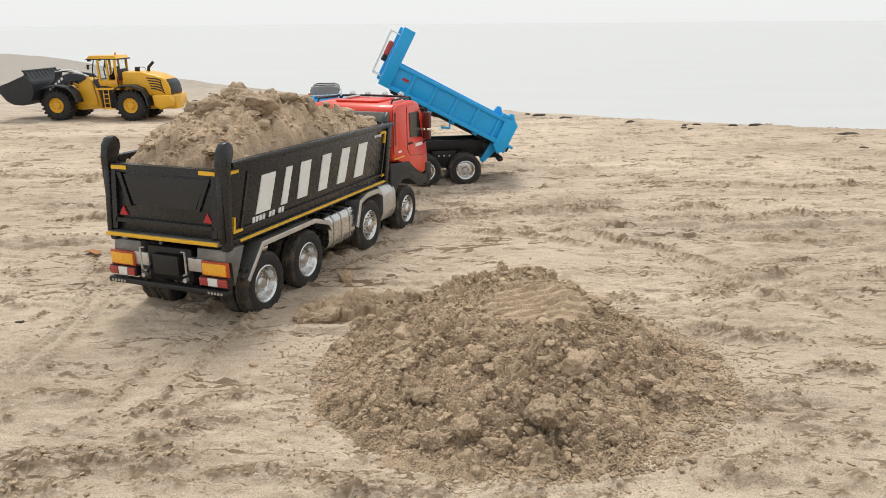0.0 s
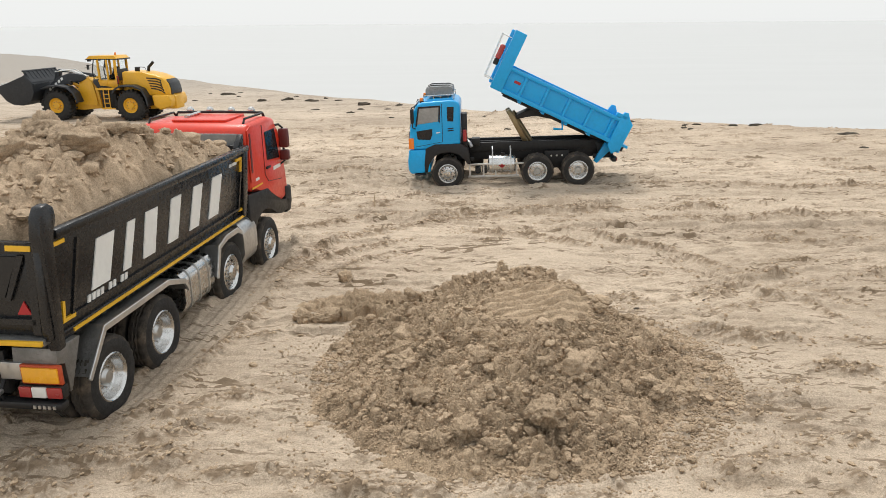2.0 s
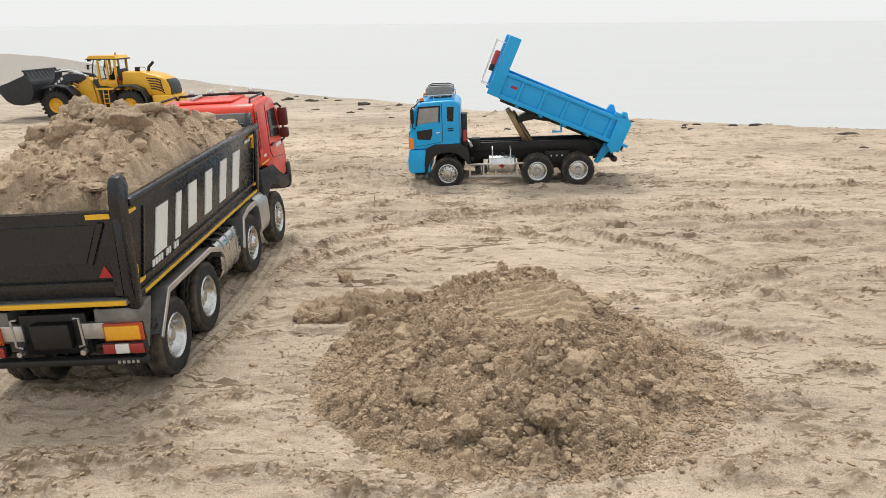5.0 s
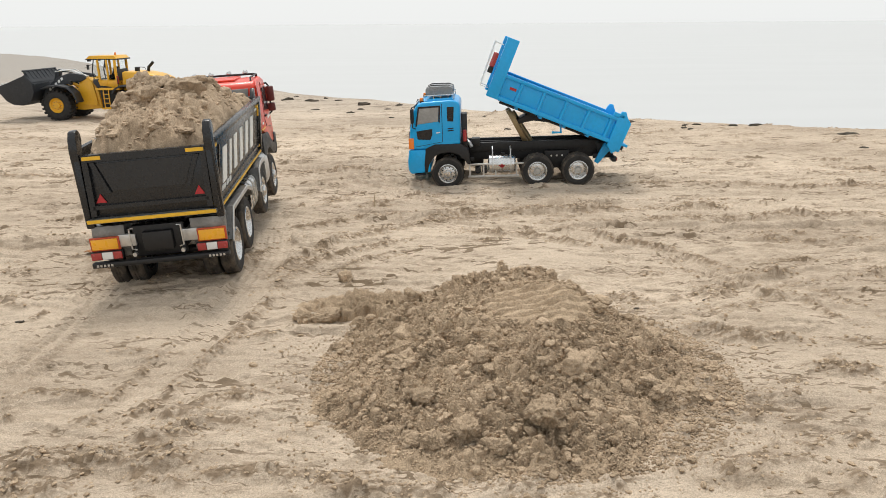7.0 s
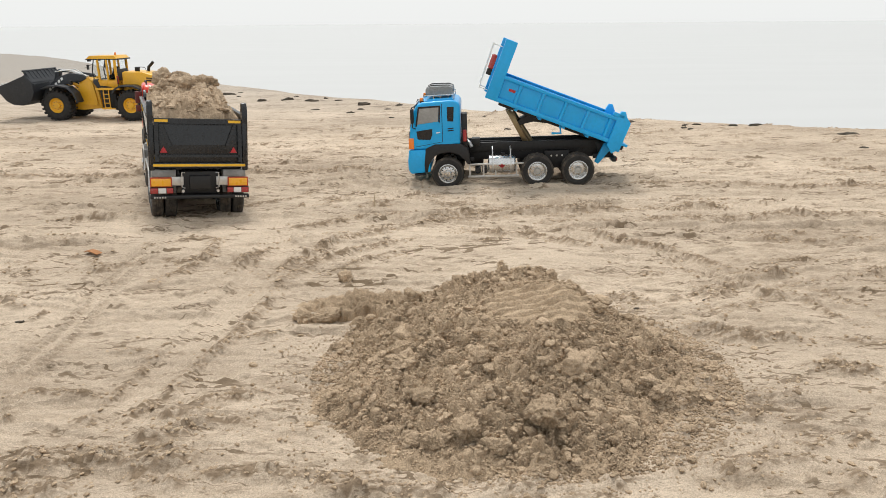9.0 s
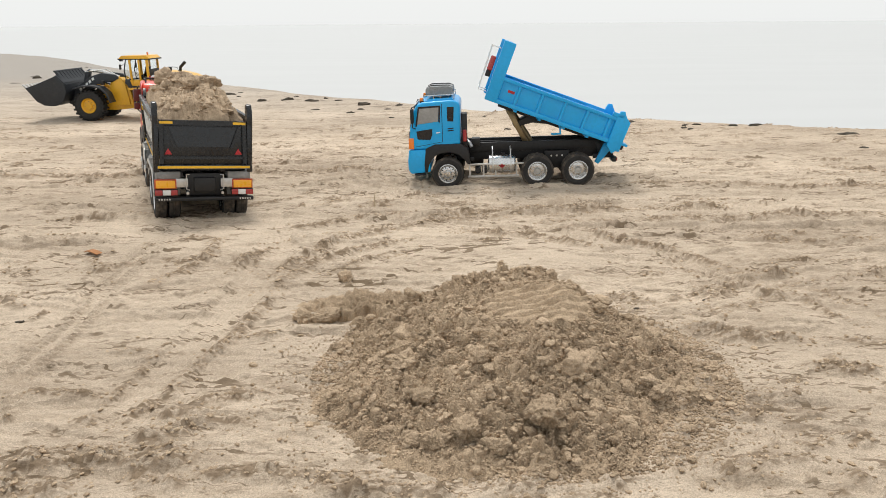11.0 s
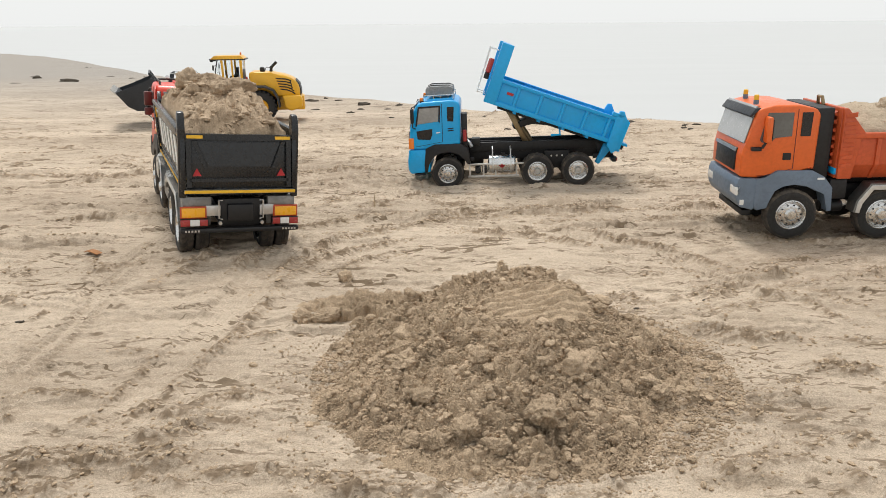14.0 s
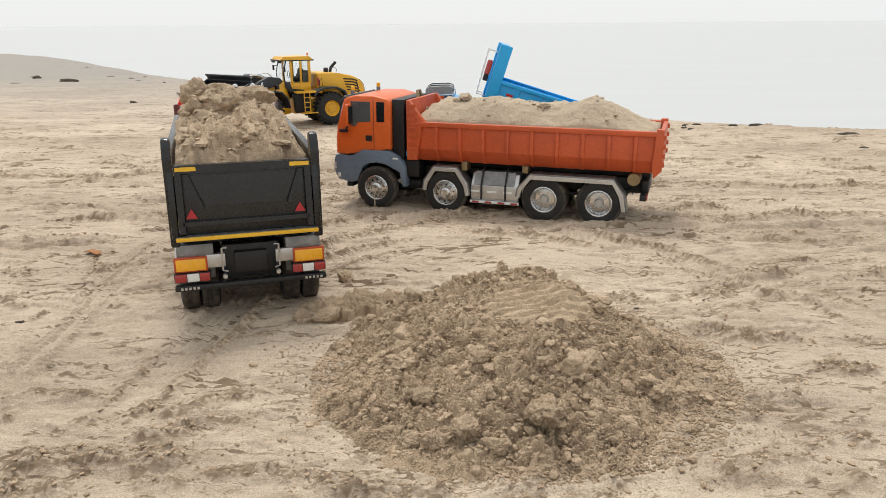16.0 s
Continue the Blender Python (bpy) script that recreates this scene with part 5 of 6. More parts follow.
# the bed, about its hinge
bed = part("bed", box(-0.028, 0.306, -0.082, 0.082, 0.000, 0.006, 0.001), BLUE, T, "sky blue raised tipping bed")
HINGE = (-0.0726, 0.083)
for s in (1, -1):
    y0, y1 = s * 0.0800, s * 0.0835
    part("side_wall", box(-0.004, 0.304, min(y0, y1), max(y0, y1), 0.004, 0.056, 0.0006), BLUE, bed)
    part("top_rail", box(-0.006, 0.306, min(y0, s * 0.0895), max(y0, s * 0.0895), 0.050, 0.0580, 0.0012), BLUE, bed)
    part("bottom_rail", box(-0.010, 0.306, min(y0, s * 0.0885), max(y0, s * 0.0885), -0.004, 0.006, 0.0012), BLUE, bed)
    for x in (0.034, 0.090, 0.146, 0.202, 0.258):
        part("rib", prism([(x - 0.0045, s * 0.0830), (x + 0.0045, s * 0.0830), (x + 0.0032, s * 0.0885), (x - 0.0032, s * 0.0885)], "xy", 0.005, 0.051, 0.0008, 1), BLUE, bed)
    part("corner_post", box(0.300, 0.3285, min(s * 0.0775, s * 0.0900), max(s * 0.0775, s * 0.0900), -0.004, 0.136, 0.002), BLUE, bed)
    part("rear_post", prism([(-0.021, 0.012), (-0.006, -0.005), (0.012, 0.010), (0.014, 0.076), (0.010, 0.094), (0.000, 0.096), (-0.010, 0.080), (-0.021, 0.076)], "xz", s * 0.0795, s * 0.0900, 0.0018), BLUE, bed)
    part("under_rail", box(-0.030, 0.290, s * 0.034 - 0.006, s * 0.034 + 0.006, -0.014, 0.000, 0.001), FRAME, bed)
    part("hinge_ear", prism([(-0.012, 0.010), (0.012, 0.010), (0.016, -0.040), (0.006, -0.042)], "xz", s * 0.048, s * 0.056, 0.001), BLUE, bed)
    part("red_mark", box(0.266, 0.282, min(s * 0.0834, s * 0.0846), max(s * 0.0834, s * 0.0846), 0.028, 0.034), TRIANGLE, bed)
for x in (0.01, 0.07, 0.13, 0.19, 0.25):
    part("cross_beam", box(x - 0.004, x + 0.004, -0.082, 0.082, -0.010, 0.000, 0.001), BLUE, bed)
part("headboard", box(0.300, 0.306, -0.080, 0.080, 0.000, 0.134, 0.001), BLUE, bed)
part("headboard_top", box(0.300, 0.322, -0.0775, 0.0775, 0.128, 0.1355, 0.002), BLUE, bed)
part("tailgate", prism([(-0.024, 0.004), (-0.018, 0.002), (-0.012, 0.076), (-0.018, 0.080)], "xz", -0.080, 0.080, 0.001), BLUE, bed)
part("tailgate_hook", box(0.006, 0.034, 0.079, 0.090, 0.058, 0.068, 0.002), BLUE, bed)
part("prop_stay", tube([(0.140, 0.070, -0.002), (0.130, 0.074, -0.022), (0.150, 0.074, -0.030)], 0.003, 8), BLUE, bed)
part("lift_link", prism([(0.150, -0.006), (0.205, -0.004), (0.240, -0.044), (0.232, -0.050), (0.196, -0.022), (0.150, -0.014)], "xz", -0.024, 0.024, 0.002), BLACK, bed, "black lifting link under the bed")
for s in (1, -1):
    part("ladder_rail", tube([(0.349, s * 0.030 + 0.052, 0.012), (0.351, s * 0.030 + 0.052, 0.118)], 0.0012, 6), WHITE, bed)
for k in range(7):
    part("ladder_rung", tube([(0.350, 0.022, 0.018 + k * 0.016), (0.350, 0.082, 0.018 + k * 0.016)], 0.0010, 6), WHITE, bed)
for z in (0.014, 0.116):
    for y in (0.022, 0.082):
        part("ladder_stay", tube([(0.350, y, z), (0.330, y, z)], 0.0010, 6), WHITE, bed)
ex = part("extinguisher", cyl((0.340, 0.086, 0.078), "z", 0.0065, 0.034, 14, bev=0.002), LAMP_RED, bed, "red fire extinguisher on the headboard")
part("extinguisher_cap", cyl((0.340, 0.086, 0.054), "z", 0.006, 0.014, 12, bev=0.001), BLACK, ex)

# the body rides on raised bearers, above its tail
for ob in (bed, *bed.children):
    if ob.name.split(".")[0] not in ("rear_post", "hinge_ear", "tailgate"):
        ob.data.transform(Matrix.Translation((-0.0085, 0, 0.0200)))
        for sub in ob.children if ob is not bed else ():
            sub.data.transform(Matrix.Translation((-0.0085, 0, 0.0200)))

# ---- the orange eight-wheeled skip lorry ----
orange_truck = base_of("skip_truck", "orange eight-wheeled skip truck with blue-grey fenders, loaded with sand", "truck")
T = orange_truck
orange_wheels = axle_set(T, [(AX[0], True), (AX[1], True), (AX[2], False), (AX[3], False)], 0.0452, 0.0262, 0.0930, 0.0235, "dull metal wheel with a dusty tyre", hub=lambda x: 0.042)
for s in (1, -1):
    part("chassis_rail", box(-0.085, 0.54, s * 0.030 - 0.005, s * 0.030 + 0.005, 0.056, 0.086, 0.001), FRAME, T)
    part("hook_frame_rail", box(-0.09, 0.39, s * 0.024 - 0.005, s * 0.024 + 0.005, 0.088, 0.102, 0.001), FRAME, T)
    part("leaf_spring", strip([(-0.06, 0.060), (0.0, 0.049), (0.054, 0.046), (0.108, 0.049), (0.165, 0.060)], 0.006, "xz", s * 0.044 - 0.006, s * 0.044 + 0.006), FRAME, T)
    y0, y1 = s * 0.064, s * 0.0945
    for name_pts in ([(-0.052, 0.030), (-0.046, 0.062), (-0.026, 0.0905), (0.136, 0.0905), (0.160, 0.062), (0.163, 0.044)], [(0.262, 0.040), (0.266, 0.064), (0.288, 0.0950), (0.338, 0.0950), (0.358, 0.066), (0.361, 0.046)]):
        part("fender_top", strip(name_pts, 0.003, "xz", y0, y1), TREADPLATE, T, "chequered metal fender")
        part("fender_lip", strip(name_pts, -0.0075, "xz", y1 - s * 0.0005, y1 + s * 0.0020, 0.0008), STEEL, T, "bare metal fender lip")
    tank = part("tool_tank", prism([(s * 0.050, 0.030), (s * 0.088, 0.030), (s * 0.092, 0.036), (s * 0.092, 0.062), (s * 0.074, 0.086), (s * 0.050, 0.086)], "yz", 0.160, 0.258, 0.0015), STEEL, T, "bare metal side tank")
    part("tank_step", prism([(s * 0.0925, 0.0645), (s * 0.0745, 0.0890), (s * 0.0730, 0.0878), (s * 0.0910, 0.0633)], "yz", 0.168, 0.252), TREADPLATE, tank)
    for x in (0.186, 0.236):
        part("tank_strap", tube([(x, s * 0.050, 0.096), (x, s * 0.070, 0.096), (x, s * 0.080, 0.088), (x, s * 0.0935, 0.064), (x, s * 0.0935, 0.034)], 0.0018, 8), BLACK, tank)
    for k in range(3):
        x = 0.172 + k * 0.034
        part("white_tape", box(x, x + 0.018, min(s * 0.0918, s * 0.0932), max(s * 0.0918, s * 0.0932), 0.049, 0.0525), WHITE, tank)
    part("guard_bar", box(0.158, 0.260, min(s * 0.089, s * 0.0935), max(s * 0.089, s * 0.0935), 0.026, 0.0315, 0.0008), WHITE, T, "red and white side guard bar")
    for k in range(4):
        part("red_tape", box(0.160 + k * 0.027, 0.174 + k * 0.027, min(s * 0.0933, s * 0.0943), max(s * 0.0933, s * 0.0943), 0.0268, 0.0308), LAMP_RED, T)
    lamp = part("tail_lamp", box(-0.088, -0.076, min(s * 0.045, s * 0.088), max(s * 0.045, s * 0.088), 0.052, 0.064, 0.001), BLACK, T)
    part("lens", box(-0.0905, -0.0875, min(s * 0.05, s * 0.084), max(s * 0.05, s * 0.084), 0.0535, 0.0625), LAMP_RED, lamp)
    part("skip_lock", box(0.268, 0.280, min(s * 0.06, s * 0.088), max(s * 0.06, s * 0.088), 0.090, 0.108, 0.001), BRASS, T)
    part("skip_lock", box(0.142, 0.154, min(s * 0.06, s * 0.088), max(s * 0.06, s * 0.088), 0.092, 0.106, 0.001), BRASS, T)
    part("air_tank", cyl((0.392, s * 0.062, 0.052), "x", 0.011, 0.04, 16, bev=0.002), FRAME, T)
    part("air_filter", box(0.374, 0.404, min(s * 0.05, s * 0.082), max(s * 0.05, s * 0.082), 0.068, 0.104, 0.003), FRAME, T)
part("rear_roller", cyl((-0.062, 0, 0.090), "y", 0.0125, 0.15, 20, bev=0.001), BRASS, T)
part("rear_beam", box(-0.090, -0.078, -0.06, 0.06, 0.058, 0.086, 0.001), FRAME, T)

# skip
tub = part("skip", box(-0.100, 0.390, -0.066, 0.066, 0.103, 0.110, 0.001), TUB_ORANGE, T, "orange-red ribbed steel skip")
for s in (1, -1):
    part("side_wall", prism([(s * 0.066, 0.104), (s * 0.070, 0.104), (s * 0.0865, 0.130), (s * 0.0865, 0.182), (s * 0.0825, 0.182), (s * 0.0825, 0.132)], "yz", -0.102, 0.392, 0.0008), TUB_ORANGE, tub)
    part("top_rail", prism([(s * 0.0815, 0.176), (s * 0.0930, 0.176), (s * 0.0930, 0.1855), (s * 0.0815, 0.1855)], "yz", -0.106, 0.394, 0.0014), TUB_ORANGE, tub)
    for k in range(9):
        x = -0.062 + k * 0.0495
        part("rib", prism([(s * 0.069, 0.104), (s * 0.074, 0.104), (s * 0.0912, 0.130), (s * 0.0912, 0.177), (s * 0.0860, 0.177), (s * 0.0860, 0.131)], "yz", x - 0.0035, x + 0.0035, 0.0008), TUB_ORANGE, tub)
    part("front_flange", prism([(0.356, 0.182), (0.392, 0.228), (0.398, 0.228), (0.398, 0.106), (0.374, 0.106), (0.366, 0.178)], "xz", s * 0.0800, s * 0.0915, 0.0014), TUB_ORANGE, tub)
    for k in range(7):
        part("side_louvre", prism([(0.377, 0.126 + k * 0.0145), (0.396, 0.126 + k * 0.0145), (0.396, 0.1315 + k * 0.0145), (0.377, 0.1345 + k * 0.0145)], "xz", s * 0.0912, s * 0.0936, 0.0005, 1), TUB_ORANGE, tub)
    part("tail_post", prism([(-0.098, 0.098), (-0.112, 0.112), (-0.112, 0.190), (-0.098, 0.190), (-0.094, 0.120)], "xz", s * 0.078, s * 0.0935, 0.0014), TUB_ORANGE, tub)
    for k in range(4):
        part("hinge", box(-0.116, -0.110, min(s * 0.082, s * 0.092), max(s * 0.082, s * 0.092), 0.120 + k * 0.017, 0.129 + k * 0.017, 0.001), TUB_ORANGE, tub)
part("front_wall", box(0.392, 0.400, -0.084, 0.084, 0.106, 0.228, 0.0015), TUB_ORANGE, tub)
for k in range(7):
    part("louvre", prism([(0.400, 0.128 + k * 0.014), (0.405, 0.130 + k * 0.014), (0.405, 0.134 + k * 0.014), (0.400, 0.137 + k * 0.014)], "xz", -0.070, 0.070), TUB_ORANGE, tub)
part("hook_eye", tube([(0.402, -0.012, 0.226), (0.404, -0.008, 0.240), (0.404, 0.008, 0.240), (0.402, 0.012, 0.226)], 0.003, 8), BRASS, tub)
part("tailgate", box(-0.112, -0.104, -0.080, 0.080, 0.108, 0.186, 0.0015), TUB_ORANGE, tub)

# cab
prof = [(0.436, 0.122), (0.434, 0.218), (0.442, 0.228), (0.470, 0.2345), (0.5132, 0.2345), (0.5323, 0.2300), (0.5409, 0.226), (0.5568, 0.168), (0.5617, 0.148), (0.5620, 0.110), (0.5330, 0.108), (0.500, 0.118)]
cab = part("cab", prism(prof, "xz", -0.0865, 0.0865, 0.0065, 3), ORANGE, T, "orange cab with a grey sun visor")
part("windscreen", prism([(0.5396, 0.2330), (0.5419, 0.2325), (0.5591, 0.169), (0.5568, 0.168)], "xz", -0.080, 0.080, 0.001, 1), PALE, cab, "pale reflecting windscreen")
part("sun_visor", prism([(0.5340, 0.2300), (0.5440, 0.2295), (0.5530, 0.2170), (0.5515, 0.2140), (0.5420, 0.2220)], "xz", -0.083, 0.083, 0.0015), CHARCOAL, cab)
part("grille", prism([(0.5594, 0.158), (0.5634, 0.156), (0.5650, 0.118), (0.5611, 0.116)], "xz", -0.056, 0.056, 0.001), BLACK, cab)
part("grille_frame", prism([(0.5634, 0.158), (0.5644, 0.158), (0.5650, 0.152), (0.5640, 0.152)], "xz", -0.060, 0.060), STEEL, cab)
part("cab_back_panel", box(0.408, 0.436, -0.078, 0.078, 0.106, 0.228, 0.003), BLACK, T, "dark air stack behind the cab")
part("bumper", prism([(0.5317, 0.108), (0.5634, 0.108), (0.5673, 0.096), (0.5660, 0.070), (0.5581, 0.056), (0.5343, 0.050), (0.5297, 0.070)], "xz", -0.0895, 0.0895, 0.003, 2), SLATE, T, "blue-grey front bumper")
part("bumper_step", box(0.5330, 0.5475, -0.07, 0.07, 0.036, 0.046, 0.001), FRAME, T)
for s in (1, -1):
    o = s * 0.0865
    side = lambda pts, name, mm, out=0.0012: part(name, prism(pts, "xz", o - s * 0.0004, o + s * out, 0.0004, 1), mm, cab)
    side([(0.480, 0.222), (0.5231, 0.222), (0.5337, 0.176), (0.5304, 0.171), (0.5158, 0.170), (0.5079, 0.179), (0.480, 0.181)], "side_window", CLEAR)
    side([(0.448, 0.222), (0.466, 0.222), (0.466, 0.181), (0.449, 0.181)], "quarter_window", GLASS)
    side([(0.4725, 0.228), (0.4737, 0.228), (0.4737, 0.124), (0.4725, 0.124)], "door_seam", DARK_RED, 0.0006)
    side([(0.4737, 0.1245), (0.5317, 0.1100), (0.5317, 0.1090), (0.4737, 0.1235)], "door_seam", DARK_RED, 0.0006)
    side([(0.478, 0.152), (0.492, 0.152), (0.492, 0.140), (0.478, 0.140)], "door_handle", BLACK)
    part("mirror", box(0.5205, 0.5297, s * 0.099 - 0.011, s * 0.099 + 0.011, 0.172, 0.217, 0.0035), ORANGE, cab, "orange mirror housing")
    part("mirror_glass", box(0.5191, 0.5206, s * 0.099 - 0.009, s * 0.099 + 0.009, 0.176, 0.213, 0.0006), GLASS, cab)
    part("mirror_arm", tube([(0.5343, s * 0.086, 0.160), (0.5317, s * 0.098, 0.164), (0.5264, s * 0.099, 0.174)], 0.0025, 8), BLACK, cab)
    part("spot_mirror", box(0.5317, 0.5488, s * 0.092 - 0.005, s * 0.092 + 0.005, 0.157, 0.164, 0.002), BLACK, cab)
    arch = [(0.400, 0.048), (0.402, 0.090), (0.418, 0.110), (0.440, 0.1215), (0.500, 0.1215), (0.5198, 0.108), (0.5343, 0.108), (0.5343, 0.058), (0.5297, 0.050), (0.5109, 0.054), (0.5086, 0.070), (0.5013, 0.0860), (0.488, 0.0945), (0.468, 0.0980), (0.446, 0.0945), (0.430, 0.084), (0.414, 0.080), (0.409, 0.048)]
    part("front_fender", prism(arch, "xz", s * 0.056, s * 0.0905, 0.0015), SLATE, T, "blue-grey plastic front fender with a step")
    part("white_bar", box(0.418, 0.430, min(s * 0.0904, s * 0.0914), max(s * 0.0904, s * 0.0914), 0.1050, 0.1085), WHITE, T)
    part("head_lamp", prism([(0.5597, 0.076), (0.5676, 0.078), (0.5676, 0.092), (0.5597, 0.094)], "xz", s * 0.056, s * 0.0895, 0.0012), LAMP_WHITE, T, "clear headlamp")
    part("fog_lamp", box(0.5515, 0.5594, s * 0.086 - 0.004, s * 0.086 + 0.004, 0.060, 0.070, 0.001), LAMP_WHITE, T)
    be = part("beacon", cyl((0.5343 if s > 0 else 0.5198, s * 0.052, 0.2450), "z", 0.0042, 0.010, 14, bev=0.0012), STRIPE, cab, "yellow roof beacon")
    part("beacon_base", cyl((0.5343 if s > 0 else 0.5198, s * 0.052, 0.2370), "z", 0.0046, 0.008, 14), SLATE, be)
part("cab_floor", box(0.43, 0.55, -0.055, 0.055, 0.085, 0.122, 0.001), FRAME, T)
part("coolant_valve", box(0.384, 0.402, 0.055, 0.085, 0.112, 0.124, 0.002), BLUE, T, "small blue valve block")
part("hydraulic_hose", tube([(0.405, 0.050, 0.15), (0.396, 0.062, 0.13), (0.392, 0.06, 0.11), (0.40, 0.045, 0.09)], 0.0022, 8), BLACK, T)


def orange_heap(X, Y):
    e = 1 - np.clip(np.abs(Y) / 0.083, 0, 1) ** 2.2
    along = np.interp(X, [-0.10, -0.06, 0.0, 0.03, 0.08, 0.14, 0.22, 0.30, 0.34, 0.375, 0.39], [0.002, 0.022, 0.052, 0.056, 0.046, 0.045, 0.052, 0.050, 0.048, 0.030, 0.015])
    return 0.180 + along * e + 0.004 * fbm(X * 12, Y * 12, 2, 401)


orange_load = load_mesh("sand_load", -0.102, 0.390, 0.0815, 0.180, orange_heap, LOAD_B, "smooth mound of pale dry sand in the orange skip", 410, 0.0035, rough=0.28, loose=0.06)


# ---- the yellow wheel loader, hinged in the middle ----
loader = base_of("wheel_loader", "yellow wheel loader with a charcoal bucket, arm and fenders", "wheel loader")
T = loader
R_L, Y_L, W_L = 0.0635, 0.100, 0.050


def loader_wheel(parent, m):
    h = W_L / 2
    rim = part("wheel", lathe([(0.031, h - 0.004), (0.030, h - 0.001), (0.028, h - 0.003), (0.024, h - 0.010), (0.013, h - 0.010), (0.012, h - 0.004), (0.0006, h - 0.003), (0.0006, -h + 0.004), (0.031, -h + 0.004)], seg=32), YELLOW, parent, "yellow wheel with a chunky tyre")
    tp = [(0.0305, h - 0.003), (0.034, h), (0.048, h + 0.001), (R_L - 0.009, h - 0.001), (R_L - 0.005, h - 0.005), (R_L - 0.004, h * 0.3), (R_L - 0.004, -h * 0.3), (R_L - 0.005, -h + 0.005), (R_L - 0.009, -h + 0.001), (0.034, -h), (0.0305, -h + 0.003)]
    part("tyre", lathe(tp, seg=48), RUBBER, rim, "black chunky loader tyre")
    lug = bmesh.new()
    for k in range(22):
        for s in (1, -1):
            a = 2 * math.pi * (k + (0.5 if s < 0 else 0)) / 22
            vs = []
            for rr in (R_L - 0.007, R_L):
                for u, yy in ((-0.065, 0.001), (0.055, 0.001), (0.125, h + 0.0006), (0.005, h + 0.0006)):
                    vs.append(lug.verts.new((math.cos(a + u) * rr, s * yy, math.sin(a + u) * rr)))
            for f in ((0, 1, 2, 3), (7, 6, 5, 4), (0, 4, 5, 1), (1, 5, 6, 2), (2, 6, 7, 3), (3, 7, 4, 0)):
                lug.faces.new([vs[i] for i in f])
    part("tread", lug, RUBBER, rim)
    nuts = bmesh.new()
    for k in range(8):
        a = 2 * math.pi * k / 8
        cyl((math.cos(a) * 0.0175, h - 0.009, math.sin(a) * 0.0175), "y", 0.0016, 0.004, 6, nuts)
    part("wheel_nuts", nuts, BRASS, rim)
    rim.matrix_basis = m
    return rim


loader_wheels = []
w = loader_wheel(T, pose(0, Y_L - W_L / 2, R_L))
loader_wheels.append((w, 0, Y_L - W_L / 2, R_L, 0))
loader_wheels.append((again(w, pose(0, -Y_L + W_L / 2, R_L, 0, 0, 180), T), 0, -Y_L + W_L / 2, R_L, 180))
part("axle", cyl((0, 0, R_L), "y", 0.012, 0.11, 14), YELLOW, T)
part("rear_frame", box(-0.17, 0.135, -0.040, 0.040, 0.045, 0.100, 0.003), YELLOW, T)
part("engine_hood", prism([(0.040, 0.120), (0.040, 0.196), (0.020, 0.199), (-0.0468, 0.194), (-0.0942, 0.185), (-0.1280, 0.172), (-0.1500, 0.152), (-0.1575, 0.122), (-0.1550, 0.100), (-0.0704, 0.100)], "xz", -0.062, 0.062, 0.008, 3), YELLOW, T, "sloping yellow engine hood")
part("counterweight", prism([(-0.0942, 0.060), (-0.0874, 0.105), (-0.1588, 0.105), (-0.1670, 0.082), (-0.1622, 0.058), (-0.1180, 0.044)], "xz", -0.086, 0.086, 0.006, 3), YELLOW, T, "rounded yellow counterweight")
part("rear_grille", prism([(-0.1400, 0.166), (-0.1545, 0.150), (-0.1612, 0.122), (-0.1600, 0.106), (-0.1540, 0.106), (-0.1540, 0.122), (-0.1475, 0.150)], "xz", -0.050, 0.050, 0.001), CHARCOAL, T)
for s in (1, -1):
    for k in range(5):
        z = 0.123 + k * 0.0105
        part("hood_louvre", strip([(-0.0800 + k * 0.004, z + 0.009), (-0.1040, z + 0.006), (-0.1240, z - 0.001), (-0.1380 + k * 0.004, z - 0.011)], 0.0048, "xz", s * 0.0605, s * 0.0635), BLACK, T)
    fend = [(-0.0718, 0.060), (-0.0663, 0.098), (-0.0514, 0.126), (-0.020, 0.140), (0.030, 0.140), (0.056, 0.128), (0.068, 0.110)]
    part("rear_fender", strip(fend, 0.006, "xz", s * 0.050, s * 0.104, 0.001), CHARCOAL, T, "charcoal rear fender")
    part("platform", box(0.040, 0.140, min(s * 0.06, s * 0.098), max(s * 0.06, s * 0.098), 0.126, 0.133, 0.001), YELLOW, T)
    part("frame_bulge", prism([(0.075, 0.05), (0.135, 0.05), (0.140, 0.124), (0.07, 0.124)], "xz", s * 0.040, s * 0.066, 0.004), FRAME, T)
    lad = part("ladder", box(0.086, 0.089, s * 0.094 - 0.0015, s * 0.094 + 0.0015, 0.052, 0.128), YELLOW, T, "yellow access ladder")
    part("ladder_rail", box(0.108, 0.111, s * 0.094 - 0.0015, s * 0.094 + 0.0015, 0.052, 0.128), YELLOW, lad)
    for k in range(4):
        part("rung", box(0.086, 0.111, s * 0.094 - 0.004, s * 0.094 + 0.004, 0.054 + k * 0.018, 0.0565 + k * 0.018), YELLOW, lad)
    part("lower_step", box(0.055, 0.125, s * 0.09 - 0.006, s * 0.09 + 0.006, 0.048, 0.053, 0.001), YELLOW, T)
    part("handrail", tube([(0.044, s * 0.090, 0.133), (0.044, s * 0.092, 0.172), (0.036, s * 0.092, 0.180), (0.030, s * 0.086, 0.150)], 0.0014, 6), BLACK, T)
    part("safety_marker", box(0.043, 0.050, s * 0.084 - 0.003, s * 0.084 + 0.003, 0.150, 0.182, 0.001), LAMP_RED, T, "red and white extinguisher")
